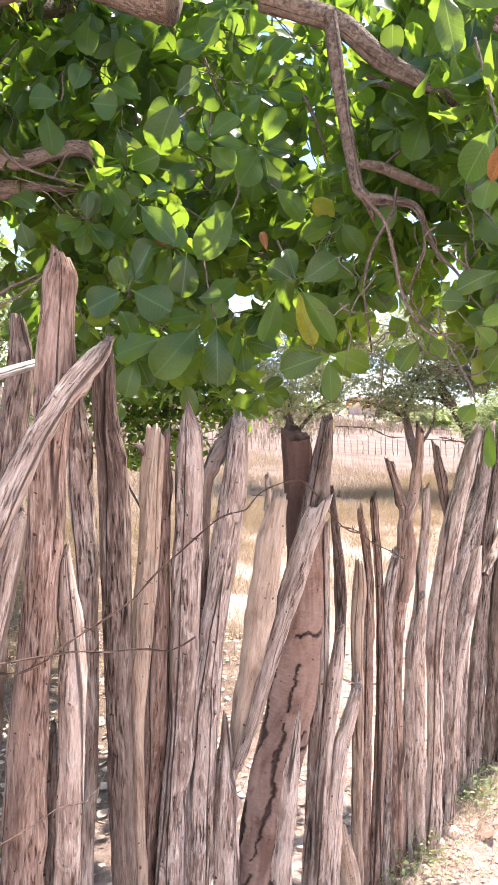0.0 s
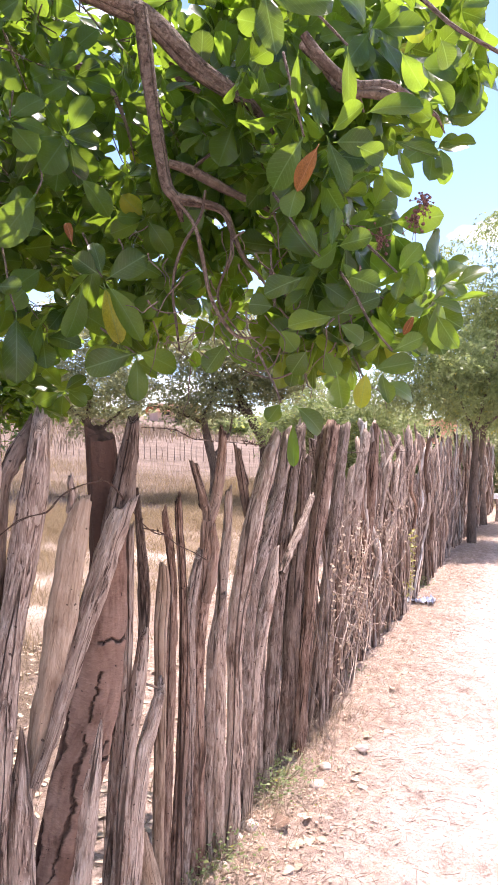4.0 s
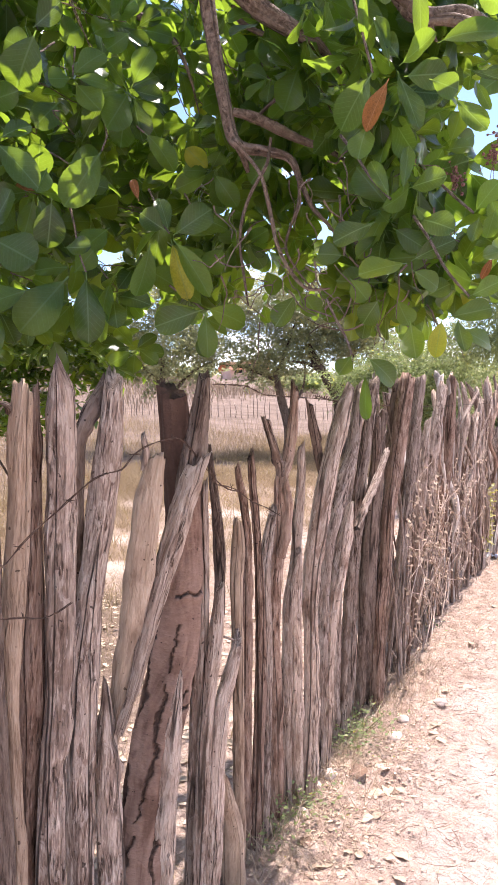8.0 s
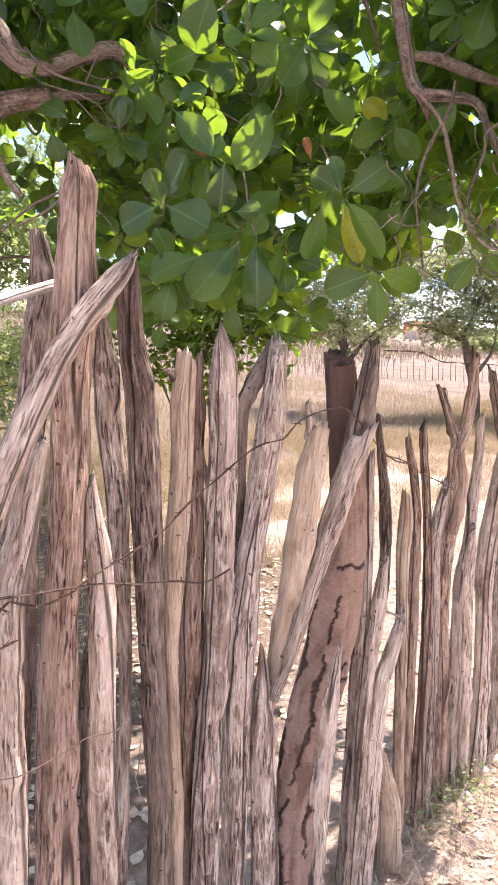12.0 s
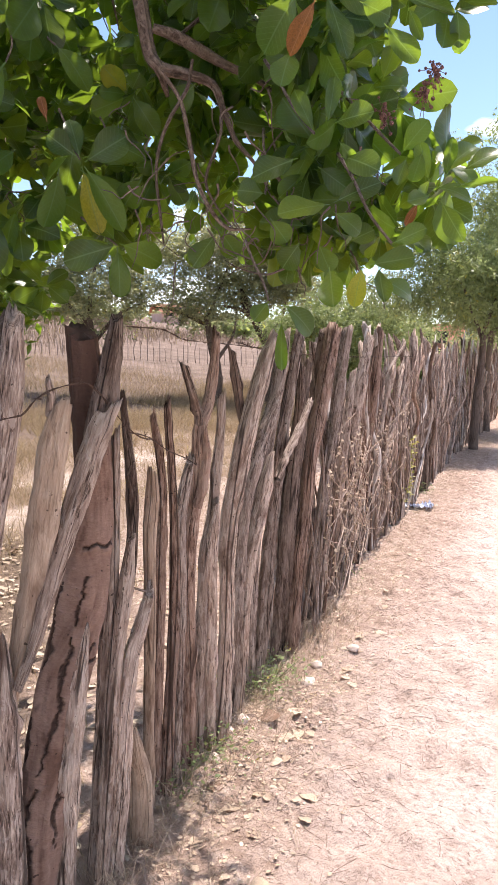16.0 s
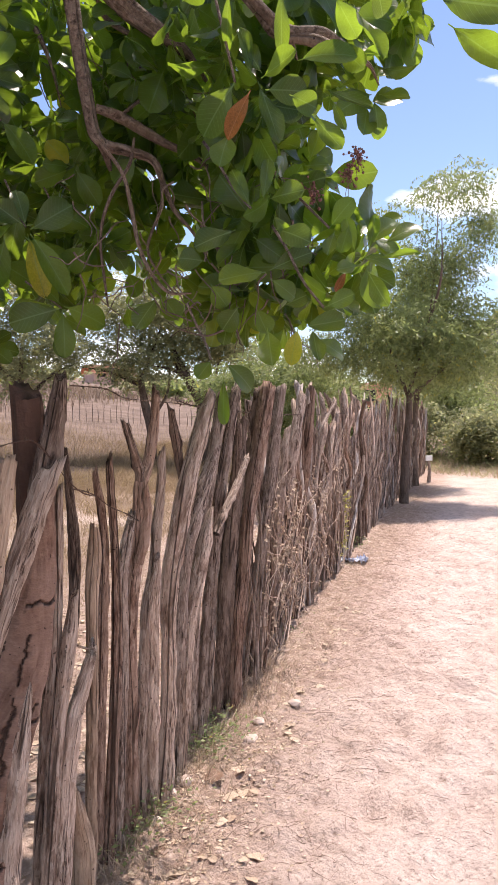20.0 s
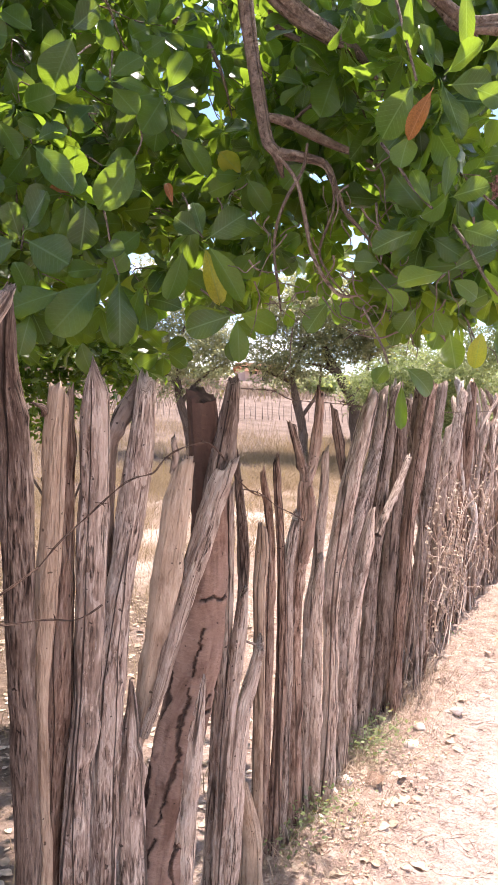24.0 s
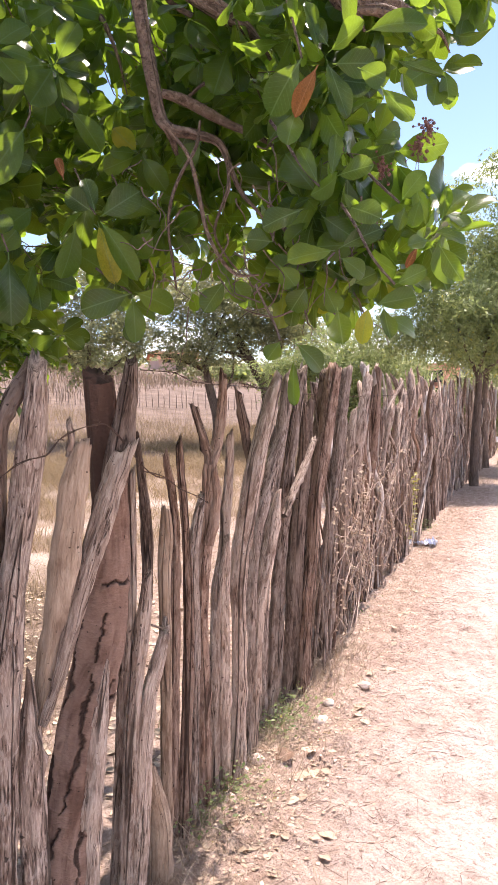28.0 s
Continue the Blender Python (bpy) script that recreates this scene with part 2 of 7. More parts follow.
def leaf_material(name, low, high, back, yellow=0.03, through=0.42, gloss=0.34, veins=True, old=(0.42, 0.33, 0.05)):
    """A leaf: waxy face, paler midrib and side veins, light passing through the blade."""
    m, n, l, p = mat(name)
    uv = n.new("ShaderNodeUVMap").outputs["UV"]
    info = n.new("ShaderNodeObjectInfo").outputs["Random"]
    isl = n.new("ShaderNodeNewGeometry").outputs["Random Per Island"]
    a = n.new("ShaderNodeMath")
    a.operation = "ADD"
    l.new(info, a.inputs[0])
    l.new(isl, a.inputs[1])
    fr = n.new("ShaderNodeMath")
    fr.operation = "FRACT"
    l.new(a.outputs[0], fr.inputs[0])
    r = ramp(n, [(0.0, low), (0.55, [0.5 * (x + y) for x, y in zip(low, high)]), (1 - yellow - 0.002, high), (1 - yellow, old)])
    l.new(fr.outputs[0], r.inputs["Fac"])
    obj = n.new("ShaderNodeTexCoord").outputs["Object"]
    spot = tex(n, l, obj, 26.0, 4.0, 0.6)
    rs = ramp(n, [(0.35, (0.60, 0.64, 0.58)), (0.62, (1.15, 1.12, 1.0))])
    l.new(spot, rs.inputs["Fac"])
    c = mixed(n, l, 1.0, r.outputs["Color"], rs.outputs["Color"], "MULTIPLY")
    if veins:
        sep = n.new("ShaderNodeSeparateXYZ")
        l.new(uv, sep.inputs[0])
        ab = n.new("ShaderNodeMath")
        ab.operation = "ABSOLUTE"
        l.new(sep.outputs["X"], ab.inputs[0])
        # side veins run up and out from the midrib
        s1 = n.new("ShaderNodeMath")
        s1.operation = "MULTIPLY_ADD"
        s1.inputs[1].default_value = -0.55
        l.new(ab.outputs[0], s1.inputs[0])
        l.new(sep.outputs["Y"], s1.inputs[2])
        s2 = n.new("ShaderNodeMath")
        s2.operation = "MULTIPLY"
        s2.inputs[1].default_value = 62.0
        l.new(s1.outputs[0], s2.inputs[0])
        s3 = n.new("ShaderNodeMath")
        s3.operation = "SINE"
        l.new(s2.outputs[0], s3.inputs[0])
        v1 = n.new("ShaderNodeMapRange")
        v1.inputs["From Min"].default_value, v1.inputs["From Max"].default_value = 0.9, 1.0
        v1.inputs["To Max"].default_value = 0.5
        l.new(s3.outputs[0], v1.inputs["Value"])
        v2 = n.new("ShaderNodeMapRange")
        v2.inputs["From Min"].default_value, v2.inputs["From Max"].default_value = 0.012, 0.03
        v2.inputs["To Min"].default_value, v2.inputs["To Max"].default_value = 1.0, 0.0
        l.new(ab.outputs[0], v2.inputs["Value"])
        vm = n.new("ShaderNodeMath")
        vm.operation = "MAXIMUM"
        l.new(v1.outputs["Result"], vm.inputs[0])
        l.new(v2.outputs["Result"], vm.inputs[1])
        vk = n.new("ShaderNodeMath")
        vk.operation = "MULTIPLY"
        vk.inputs[1].default_value = 0.55
        l.new(vm.outputs[0], vk.inputs[0])
        c = mixed(n, l, vk.outputs[0], c, [min(0.6, 1.6 * x + 0.05) for x in high])
        bump(n, l, p, vm.outputs[0], 0.15, 0.0015)
    l.new(c, p.inputs["Base Color"])
    p.inputs["Roughness"].default_value = gloss
    p.inputs["Specular IOR Level"].default_value = 0.38
    tr = n.new("ShaderNodeBsdfTranslucent")
    ct = mixed(n, l, 0.65, c, back)
    l.new(ct, tr.inputs["Color"])
    mx = n.new("ShaderNodeMixShader")
    vary = n.new("ShaderNodeMapRange")         # thin young blades and thick old ones
    vary.inputs["To Min"].default_value, vary.inputs["To Max"].default_value = 0.55 * through, 1.3 * through
    l.new(fr.outputs[0], vary.inputs["Value"])
    l.new(vary.outputs["Result"], mx.inputs["Fac"])
    l.new(p.outputs["BSDF"], mx.inputs[1])
    l.new(tr.outputs["BSDF"], mx.inputs[2])
    l.new(mx.outputs["Shader"], n["Material Output"].inputs["Surface"])
    return m


M_LEAF = leaf_material("broad_green_leaf", (0.011, 0.034, 0.014), (0.056, 0.118, 0.036), (0.46, 0.69, 0.04), 0.003, 0.45, 0.28)
M_DEAD = leaf_material("dead_orange_leaf", (0.20, 0.075, 0.025), (0.32, 0.14, 0.05), (0.42, 0.17, 0.04), 0.02, 0.35, 0.6, True, (0.36, 0.15, 0.05))
M_LITTER = leaf_material("dry_fallen_leaf", (0.46, 0.335, 0.27), (0.72, 0.60, 0.52), (0.4, 0.25, 0.15), 0.02, 0.15, 0.75, False, (0.5, 0.38, 0.28))
M_FINE = leaf_material("fine_grey_green_foliage", (0.14, 0.185, 0.085), (0.32, 0.38, 0.20), (0.38, 0.46, 0.15), 0.03, 0.50, 0.5, False)
M_SHRUB = leaf_material("olive_shrub_foliage", (0.20, 0.215, 0.125), (0.44, 0.445, 0.27), (0.46, 0.48, 0.24), 0.05, 0.62, 0.55, False)
M_WISP = leaf_material("faded_pink_straw", (0.34, 0.245, 0.195), (0.64, 0.51, 0.43), (0.4, 0.3, 0.2), 0.01, 0.25, 0.75, False, (0.6, 0.47, 0.38))
M_SPRIG = leaf_material("yellow_green_leaf", (0.26, 0.24, 0.06), (0.46, 0.42, 0.14), (0.5, 0.5, 0.08), 0.05, 0.4, 0.5, False)
M_STRAW = leaf_material("dry_straw_grass", (0.30, 0.21, 0.145), (0.55, 0.43, 0.325), (0.40, 0.30, 0.18), 0.01, 0.3, 0.7, False)

M_GOLD = leaf_material("golden_dry_weeds", (0.25, 0.176, 0.115), (0.46, 0.35, 0.245), (0.42, 0.30, 0.17), 0.02, 0.3, 0.7, False)
M_FIELD = leaf_material("pinkish_brown_dry_grass", (0.19, 0.135, 0.105), (0.34, 0.255, 0.20), (0.30, 0.21, 0.15), 0.02, 0.3, 0.75, False)


def plain(name, a, b, scale=9.0, rough=0.85, metal=0.0, relief=0.3):
    m, n, l, p = mat(name)
    obj = n.new("ShaderNodeTexCoord").outputs["Object"]
    t = tex(n, l, obj, scale, 6.0, 0.6)
    r = ramp(n, [(0.3, a), (0.7, b)])
    l.new(t, r.inputs["Fac"])
    l.new(r.outputs["Color"], p.inputs["Base Color"])
    p.inputs["Roughness"].default_value, p.inputs["Metallic"].default_value = rough, metal
    bump(n, l, p, tex(n, l, obj, scale * 6, 4.0), relief, 0.01)
    return m


M_WIRE = plain("rusty_wire", (0.05, 0.03, 0.025), (0.14, 0.085, 0.06), 60.0, 0.7, 0.6)
M_STONE = plain("pale_stone", (0.50, 0.385, 0.325), (0.68, 0.56, 0.49), 14.0, 0.9)
M_WALL = plain("whitewashed_wall", (0.70, 0.67, 0.62), (0.82, 0.80, 0.76), 1.0)
M_TWIG = plain("dry_twig", (0.20, 0.135, 0.105), (0.46, 0.335, 0.27), 30.0, 0.9)
M_PINK = plain("pink_plastered_wall", (0.50, 0.33, 0.27), (0.62, 0.45, 0.38), 1.0)
M_ROOF = plain("clay_roof_tile", (0.36, 0.16, 0.10), (0.50, 0.25, 0.16), 2.0)
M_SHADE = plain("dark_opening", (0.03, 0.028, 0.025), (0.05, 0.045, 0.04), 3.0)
M_HILL = plain("wooded_hillside", (0.045, 0.05, 0.04), (0.10, 0.10, 0.075), 0.03, 1.0, 0.0, 0.0)
M_BLUE = plain("blue_plastic_film", (0.20, 0.25, 0.42), (0.66, 0.68, 0.74), 30.0, 0.35)
M_WHITE = plain("white_plastic", (0.72, 0.72, 0.72), (0.85, 0.85, 0.84), 20.0, 0.45)
M_PANICLE = plain("withered_flowers", (0.10, 0.045, 0.04), (0.24, 0.12, 0.10), 60.0, 0.9)
M_VINE = plain("dead_pale_vine", (0.34, 0.24, 0.19), (0.60, 0.47, 0.39), 40.0, 0.85)

# ---- plan of the fence and the land ----
FX, FY = -0.13, 1.44                       # a point on the fence line
DX, DY = 0.6198, 0.7848                    # its direction


def fence_point(u, v, z):
    """u along the fence, v out towards the track, z up."""
    return Vector((FX + DX * u + DY * v, FY + DY * u - DX * v, z))


def fence_uv(x, y):
    return (x - FX) * DX + (y - FY) * DY, (x - FX) * DY - (y - FY) * DX


FOOT = ((-30, -0.19), (0, -0.19), (2.5, -0.22), (4.0, -0.36), (7.0, -0.37), (9.5, -0.40), (11.8, -0.42), (14.5, -0.33), (90, -0.28))


def bow(u):
    """The foot of the fence strays from the straight line."""
    for (a, p), (b, q) in zip(FOOT, FOOT[1:]):
        if a <= u <= b:
            return p + (q - p) * (u - a) / (b - a)
    return -0.2


def land(x, y):
    """Height of the ground without its small bumps."""
    u, v = fence_uv(x, y)
    z = 0.0
    if v < -4:
        w = min(-v - 4, 60)
        z += 0.15 * w * w / (w + 6)
    far = max(0.0, u - 17.8)
    z += 0.05 * min(far, 20)
    return z


def ground_height(x, y):
    u, v = fence_uv(x, y)
    z = land(x, y)
    r = math.hypot(x, y)
    k = 1.0 if r < 14 else 14 / r
    q = Vector((x, y, 0))
    z += k * 0.016 * noise.noise(q * 1.3)
    z += k * 0.018 * noise.noise(q * 4.6) + k * 0.032 * noise.noise(q * 8.5)
    if -0.75 < v < 0.2:
        z += 0.03 * (1 - abs(v + 0.27) / 0.5)
    if v > 0.2:                             # trodden dents in the sand
        z -= k * 0.05 * max(0.0, noise.noise(q * 6.0 + Vector((3, 7, 1))) - 0.12) + k * 0.03 * max(0.0, noise.noise(q * 13.0) - 0.2)
    return z


def part(name, data, material, parent, label=""):
    """Links mesh data, or a bmesh, as one mesh object under a thing."""
    if isinstance(data, bmesh.types.BMesh):
        me = bpy.data.meshes.new(name)
        data.to_mesh(me)
        data.free()
        data = me
    if material and not data.materials:
        data.materials.append(material)
    ob = new(name, data)
    ob.parent = parent
    if parent:
        ob.matrix_parent_inverse = Matrix.Identity(4)
    return tagged(ob, label) if label else ob


def thing(name, label, category, group="", kind=""):
    return tagged(new(name), label, category, group, kind)


def mesh_of(name, verts, faces, uvs=None, smooth=True):
    me = bpy.data.meshes.new(name)
    me.from_pydata([tuple(v) for v in verts], [], faces)
    if uvs is not None:
        lay = me.uv_layers.new(name="UVMap")
        idx = np.zeros(len(me.loops), dtype=np.int32)
        me.loops.foreach_get("vertex_index", idx)
        lay.data.foreach_set("uv", np.asarray(uvs, dtype=np.float32)[idx].ravel())
    if smooth:
        me.polygons.foreach_set("use_smooth", np.ones(len(me.polygons), dtype=bool))
    me.update()
    return me


def spline(pts, steps):
    """Points along a smooth curve through pts (Catmull-Rom)."""
    p = [Vector(a) for a in pts]
    p = [2 * p[0] - p[1]] + p + [2 * p[-1] - p[-2]]
    out = []
    n = len(p) - 3
    for k in range(steps + 1):
        s = k / steps * n
        i = min(int(s), n - 1)
        t = s - i
        a, b, c, e = p[i:i + 4]
        out.append(0.5 * ((2 * b) + (c - a) * t + (2 * a - 5 * b + 4 * c - e) * t * t + (3 * b - a - 3 * c + e) * t ** 3))
    return out


def rod(pts, r0, r1, steps=18, segs=10, ridges=0.12, wobble=0.1, ragged=0.0, seed=0.0, taper=1.0, verts=None, faces=None, uvs=None, radii=None):
    """A branch or stake: rings along a curve with fluted, uneven sides; ragged: how far its top end is splintered."""
    own = verts is None
    if own:
        verts, faces, uvs = [], [], []
    line = spline(pts, steps)
    base = len(verts)
    length = 0.0
    side = Vector((1, 0.2, 0.1))
    kr = random.Random(int(seed * 1000) + 5)
    knots = [(kr.uniform(0.08, 0.95), kr.uniform(0, 6.28), kr.uniform(0.15, 0.5), kr.choice((1, 1, -0.7))) for _ in range(kr.randrange(3, 8))] if segs >= 16 and ridges > 0.12 else []
    span = sum((b - a).length for a, b in zip(line, line[1:]))
    for k, c in enumerate(line):
        tan = (line[min(k + 1, steps)] - line[max(k - 1, 0)]).normalized()
        side = (side - tan * side.dot(tan)).normalized()
        up = tan.cross(side)
        if k:
            length += (c - line[k - 1]).length
        s = k / steps
        r = r0 + (r1 - r0) * s ** taper
        if radii:                              # one radius a point, in place of an even taper
            f = s * (len(radii) - 1)
            i = min(int(f), len(radii) - 2)
            r = radii[i] + (radii[i + 1] - radii[i]) * (f - i)
        r *= 1 + wobble * noise.noise(Vector((seed * 3.1, length * 6, 0.7)))
        for j in range(segs + 1):
            a = 2 * math.pi * (j % segs) / segs
            q = Vector((math.cos(a + seed + 0.5 * length) * 1.7, math.sin(a + seed + 0.5 * length) * 1.7, length * 2.2 + seed * 5))
            f = 1 + ridges * (noise.noise(q) * 1.2 + 1.1 * (abs(noise.noise(q * 1.7 + Vector((0, 0, seed)))) - 0.25))
            if segs > 8 and ridges:
                f += 0.55 * ridges * noise.noise(Vector((q.x * 1.6, q.y * 1.6, length * 17 + seed)))
            for ks, ka, kh, sg in knots:
                dl, da = (s - ks) * span / (1.1 * r0), math.cos(a - ka) - 1
                if abs(dl) < 2.4 and da > -0.7:
                    f += sg * kh * math.exp(-dl * dl * 1.3 + da * 5)
            p = c + (side * math.cos(a) + up * math.sin(a)) * r * f
            if ragged and k == steps:
                p += tan * ragged * (0.75 * math.cos(a + seed * 7) + 0.6 * noise.noise(Vector((math.cos(a) * 3, math.sin(a) * 3, seed))))
            elif ragged and k == steps - 1:
                p += tan * ragged * 0.4 * math.cos(a + seed * 7)
            verts.append(p)
            uvs.append((j / segs * 2 * math.pi * max(r0, 0.01), length))
        if k:
            for j in range(segs):
                a0 = base + (k - 1) * (segs + 1) + j
                faces.append((a0, a0 + 1, a0 + segs + 2, a0 + segs + 1))
    tan = (line[-1] - line[-2]).normalized()
    verts.append(line[-1] + tan * (r1 * 0.2))
    uvs.append((0.03, length + 0.02))
    top = base + steps * (segs + 1)
    for j in range(segs):
        faces.append((top + j, top + j + 1, len(verts) - 1))
    if own:
        return mesh_of("rod", verts, faces, uvs)


# ---- ground ----
def grid_lines(lo, hi, fine_lo, fine_hi, step):
    mid = list(np.arange(fine_lo, fine_hi + step / 2, step))
    out, s = [], step
    p = fine_hi
    while p < hi:
        s *= 1.16
        p += s
        out.append(min(p, hi))
    left, s = [], step
    p = fine_lo
    while p > lo:
        s *= 1.16
        p -= s
        left.append(max(p, lo))
    return left[::-1] + mid + out


gx = grid_lines(-900, 900, 0.0, 5.6, 0.032)
gy = grid_lines(-500, 1100, 2.2, 9.0, 0.036)
gverts = [(x, y, ground_height(x, y)) for y in gy for x in gx]
nx = len(gx)
gfaces = [(j * nx + i, j * nx + i + 1, (j + 1) * nx + i + 1, (j + 1) * nx + i) for j in range(len(gy) - 1) for i in range(nx - 1)]


def ground_material():
    m, n, l, p = mat("sand_and_dry_field")
    geo = n.new("ShaderNodeTexCoord").outputs["Object"]
    dot = n.new("ShaderNodeVectorMath")
    dot.operation = "DOT_PRODUCT"
    dot.inputs[1].default_value = (DY, -DX, 0)
    l.new(geo, dot.inputs[0])
    off = n.new("ShaderNodeMath")
    off.operation = "SUBTRACT"
    off.inputs[1].default_value = FX * DY - FY * DX
    l.new(dot.outputs["Value"], off.inputs[0])
    wob = tex(n, l, geo, 0.9, 5.0, 0.6)
    w1 = n.new("ShaderNodeMath")
    w1.operation = "MULTIPLY_ADD"
    w1.inputs[1].default_value = 0.9
    l.new(wob, w1.inputs[0])
    l.new(off.outputs[0], w1.inputs[2])
    v = w1.outputs[0]                        # distance from the fence, with an uneven edge
    coarse = tex(n, l, geo, 2.2, 6.0, 0.6)
    fine = tex(n, l, geo, 45.0, 6.0, 0.7)
    r = ramp(n, [(0.3, (0.60, 0.458, 0.398)), (0.5, (0.68, 0.54, 0.48)), (0.7, (0.74, 0.61, 0.555))])
    l.new(coarse, r.inputs["Fac"])
    rf = ramp(n, [(0.34, (0.57, 0.50, 0.46)), (0.43, (0.95, 0.94, 0.93)), (0.6, (1.06, 1.06, 1.06))])
    l.new(fine, rf.inputs["Fac"])
    sand = mixed(n, l, 1.0, r.outputs["Color"], rf.outputs["Color"], "MULTIPLY")
    rc = ramp(n, [(0.34, (0.77, 0.735, 0.71)), (0.45, (0.98, 0.98, 0.98)), (0.62, (1.05, 1.05, 1.05))])
    l.new(tex(n, l, geo, 12.0, 5.0, 0.6, None, 0.6), rc.inputs["Fac"])
    sand = mixed(n, l, 1.0, sand, rc.outputs["Color"], "MULTIPLY")
    rl = ramp(n, [(0.3, (0.29, 0.195, 0.15)), (0.5, (0.45, 0.325, 0.265)), (0.7, (0.66, 0.52, 0.445))])
    l.new(tex(n, l, geo, 16.0, 6.0, 0.7), rl.inputs["Fac"])
    rd = ramp(n, [(0.35, (0.30, 0.215, 0.16)), (0.49, (0.42, 0.315, 0.25)), (0.58, (0.62, 0.50, 0.43))])
    l.new(tex(n, l, geo, 0.5, 8.0, 0.65), rd.inputs["Fac"])
    e1 = n.new("ShaderNodeMapRange")
    e1.inputs["From Min"].default_value, e1.inputs["From Max"].default_value = 0.5, 1.1
    l.new(v, e1.inputs["Value"])
    c = mixed(n, l, e1.outputs["Result"], rl.outputs["Color"], sand)
    e2 = n.new("ShaderNodeMapRange")
    e2.inputs["From Min"].default_value, e2.inputs["From Max"].default_value = -1.2, -3.0
    l.new(v, e2.inputs["Value"])
    c = mixed(n, l, e2.outputs["Result"], c, rd.outputs["Color"])
    e4 = n.new("ShaderNodeMapRange")
    e4.inputs["From Min"].default_value, e4.inputs["From Max"].default_value = -5.0, -7.0
    l.new(v, e4.inputs["Value"])
    rg = ramp(n, [(0.35, (0.15, 0.106, 0.083)), (0.65, (0.26, 0.192, 0.154))])
    l.new(tex(n, l, geo, 1.1, 8.0, 0.65), rg.inputs["Fac"])
    c = mixed(n, l, e4.outputs["Result"], c, rg.outputs["Color"])
    # dark leaf litter under the crowns, with part of their shade put into the colour
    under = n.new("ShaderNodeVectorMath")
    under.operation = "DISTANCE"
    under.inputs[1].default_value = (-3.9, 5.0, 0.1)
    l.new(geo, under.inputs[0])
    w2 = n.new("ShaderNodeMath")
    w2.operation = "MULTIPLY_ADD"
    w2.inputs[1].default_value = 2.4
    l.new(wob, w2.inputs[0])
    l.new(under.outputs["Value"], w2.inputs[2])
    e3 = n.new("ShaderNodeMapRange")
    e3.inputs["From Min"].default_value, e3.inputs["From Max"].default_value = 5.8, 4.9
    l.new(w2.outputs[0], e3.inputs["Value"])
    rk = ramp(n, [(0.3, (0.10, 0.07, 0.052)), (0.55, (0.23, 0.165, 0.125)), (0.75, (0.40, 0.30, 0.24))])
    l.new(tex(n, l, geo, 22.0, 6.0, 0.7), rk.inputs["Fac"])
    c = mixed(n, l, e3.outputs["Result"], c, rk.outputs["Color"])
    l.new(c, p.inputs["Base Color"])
    p.inputs["Roughness"].default_value = 0.95
    p.inputs["Specular IOR Level"].default_value = 0.15
    nb = bump(n, l, p, tex(n, l, geo, 17.0, 7.0, 0.68), 0.9, 0.07)
    bump(n, l, p, fine, 0.6, 0.012, nb)
    return m


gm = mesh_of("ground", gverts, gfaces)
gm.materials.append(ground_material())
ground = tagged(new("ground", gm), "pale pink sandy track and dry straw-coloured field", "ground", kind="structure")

# ---- the stick fence ----
fence = thing("stick_fence", "weathered upright wooden stake fence strung with barbed wire beside the track", "fence")
stake_no = 0


LEAN = 0.094                               # the fence leans out over the track


def stake(style, v, *line, ragged=0.032, steps=64, segs=30, stub=False):
    """One stake of the fence: (u, z, radius) from the ground up, at v from the fence line."""
    global stake_no
    stake_no += 1
    P = [fence_point(u, v + bow(u) + LEAN * z - (0.035 if stub and i == 0 else 0.02 if stub else 0.0), z) for i, (u, z, r) in enumerate(line)]
    R = [r for u, z, r in line]
    if R[-1] < 0.6 * R[-2]:                    # a pointed, split top
        ragged = min(ragged, 0.018)
    me = rod(P, max(R), R[-1], steps, segs, 0.10 if style == "bark" else 0.15, 0.10, ragged, stake_no * 0.731, radii=R)
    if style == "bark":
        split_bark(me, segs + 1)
    elif not stub:
        gnarl(me, max(R), segs + 1)
    part("stake", me, WOOD[style], fence)


def far_stake(style, v, r0, r1, *line, ragged=0.045, steps=26, segs=16):
    """A stake of the long run: (u, z, sway) from the ground up."""
    global stake_no
    stake_no += 1
    P = [fence_point(q[0], v + bow(q[0]) + (q[2] if len(q) > 2 else 0), q[1]) for q in line]
    part("stake", rod(P, r0, r1, steps, segs, 0.3, 0.2, ragged, stake_no * 0.731), WOOD[style], fence)


def gnarl(me, r, ring):
    """Lumps, shallow flutes and a few knots on a stake's side."""
    off = Vector((stake_no * 3.7, stake_no * 1.3, 0))
    add = []
    for vt in me.vertices:
        p = vt.co + off
        d = 0.08 * r * noise.noise(Vector((p.x * 22, p.y * 22, p.z * 7))) + 0.10 * r * noise.noise(Vector((p.x * 60, p.y * 60, p.z * 11)))
        d += 0.5 * r * max(0.0, noise.noise(Vector((p.x * 13, p.y * 13, p.z * 9)) + Vector((9, 4, 2))) - 0.42)
        add.append(vt.normal * d)
    n = len(add)
    for i in range(n // ring):
        add[i * ring + ring - 1] = add[i * ring]
    for vt, d in zip(me.vertices, add):
        vt.co = vt.co + d


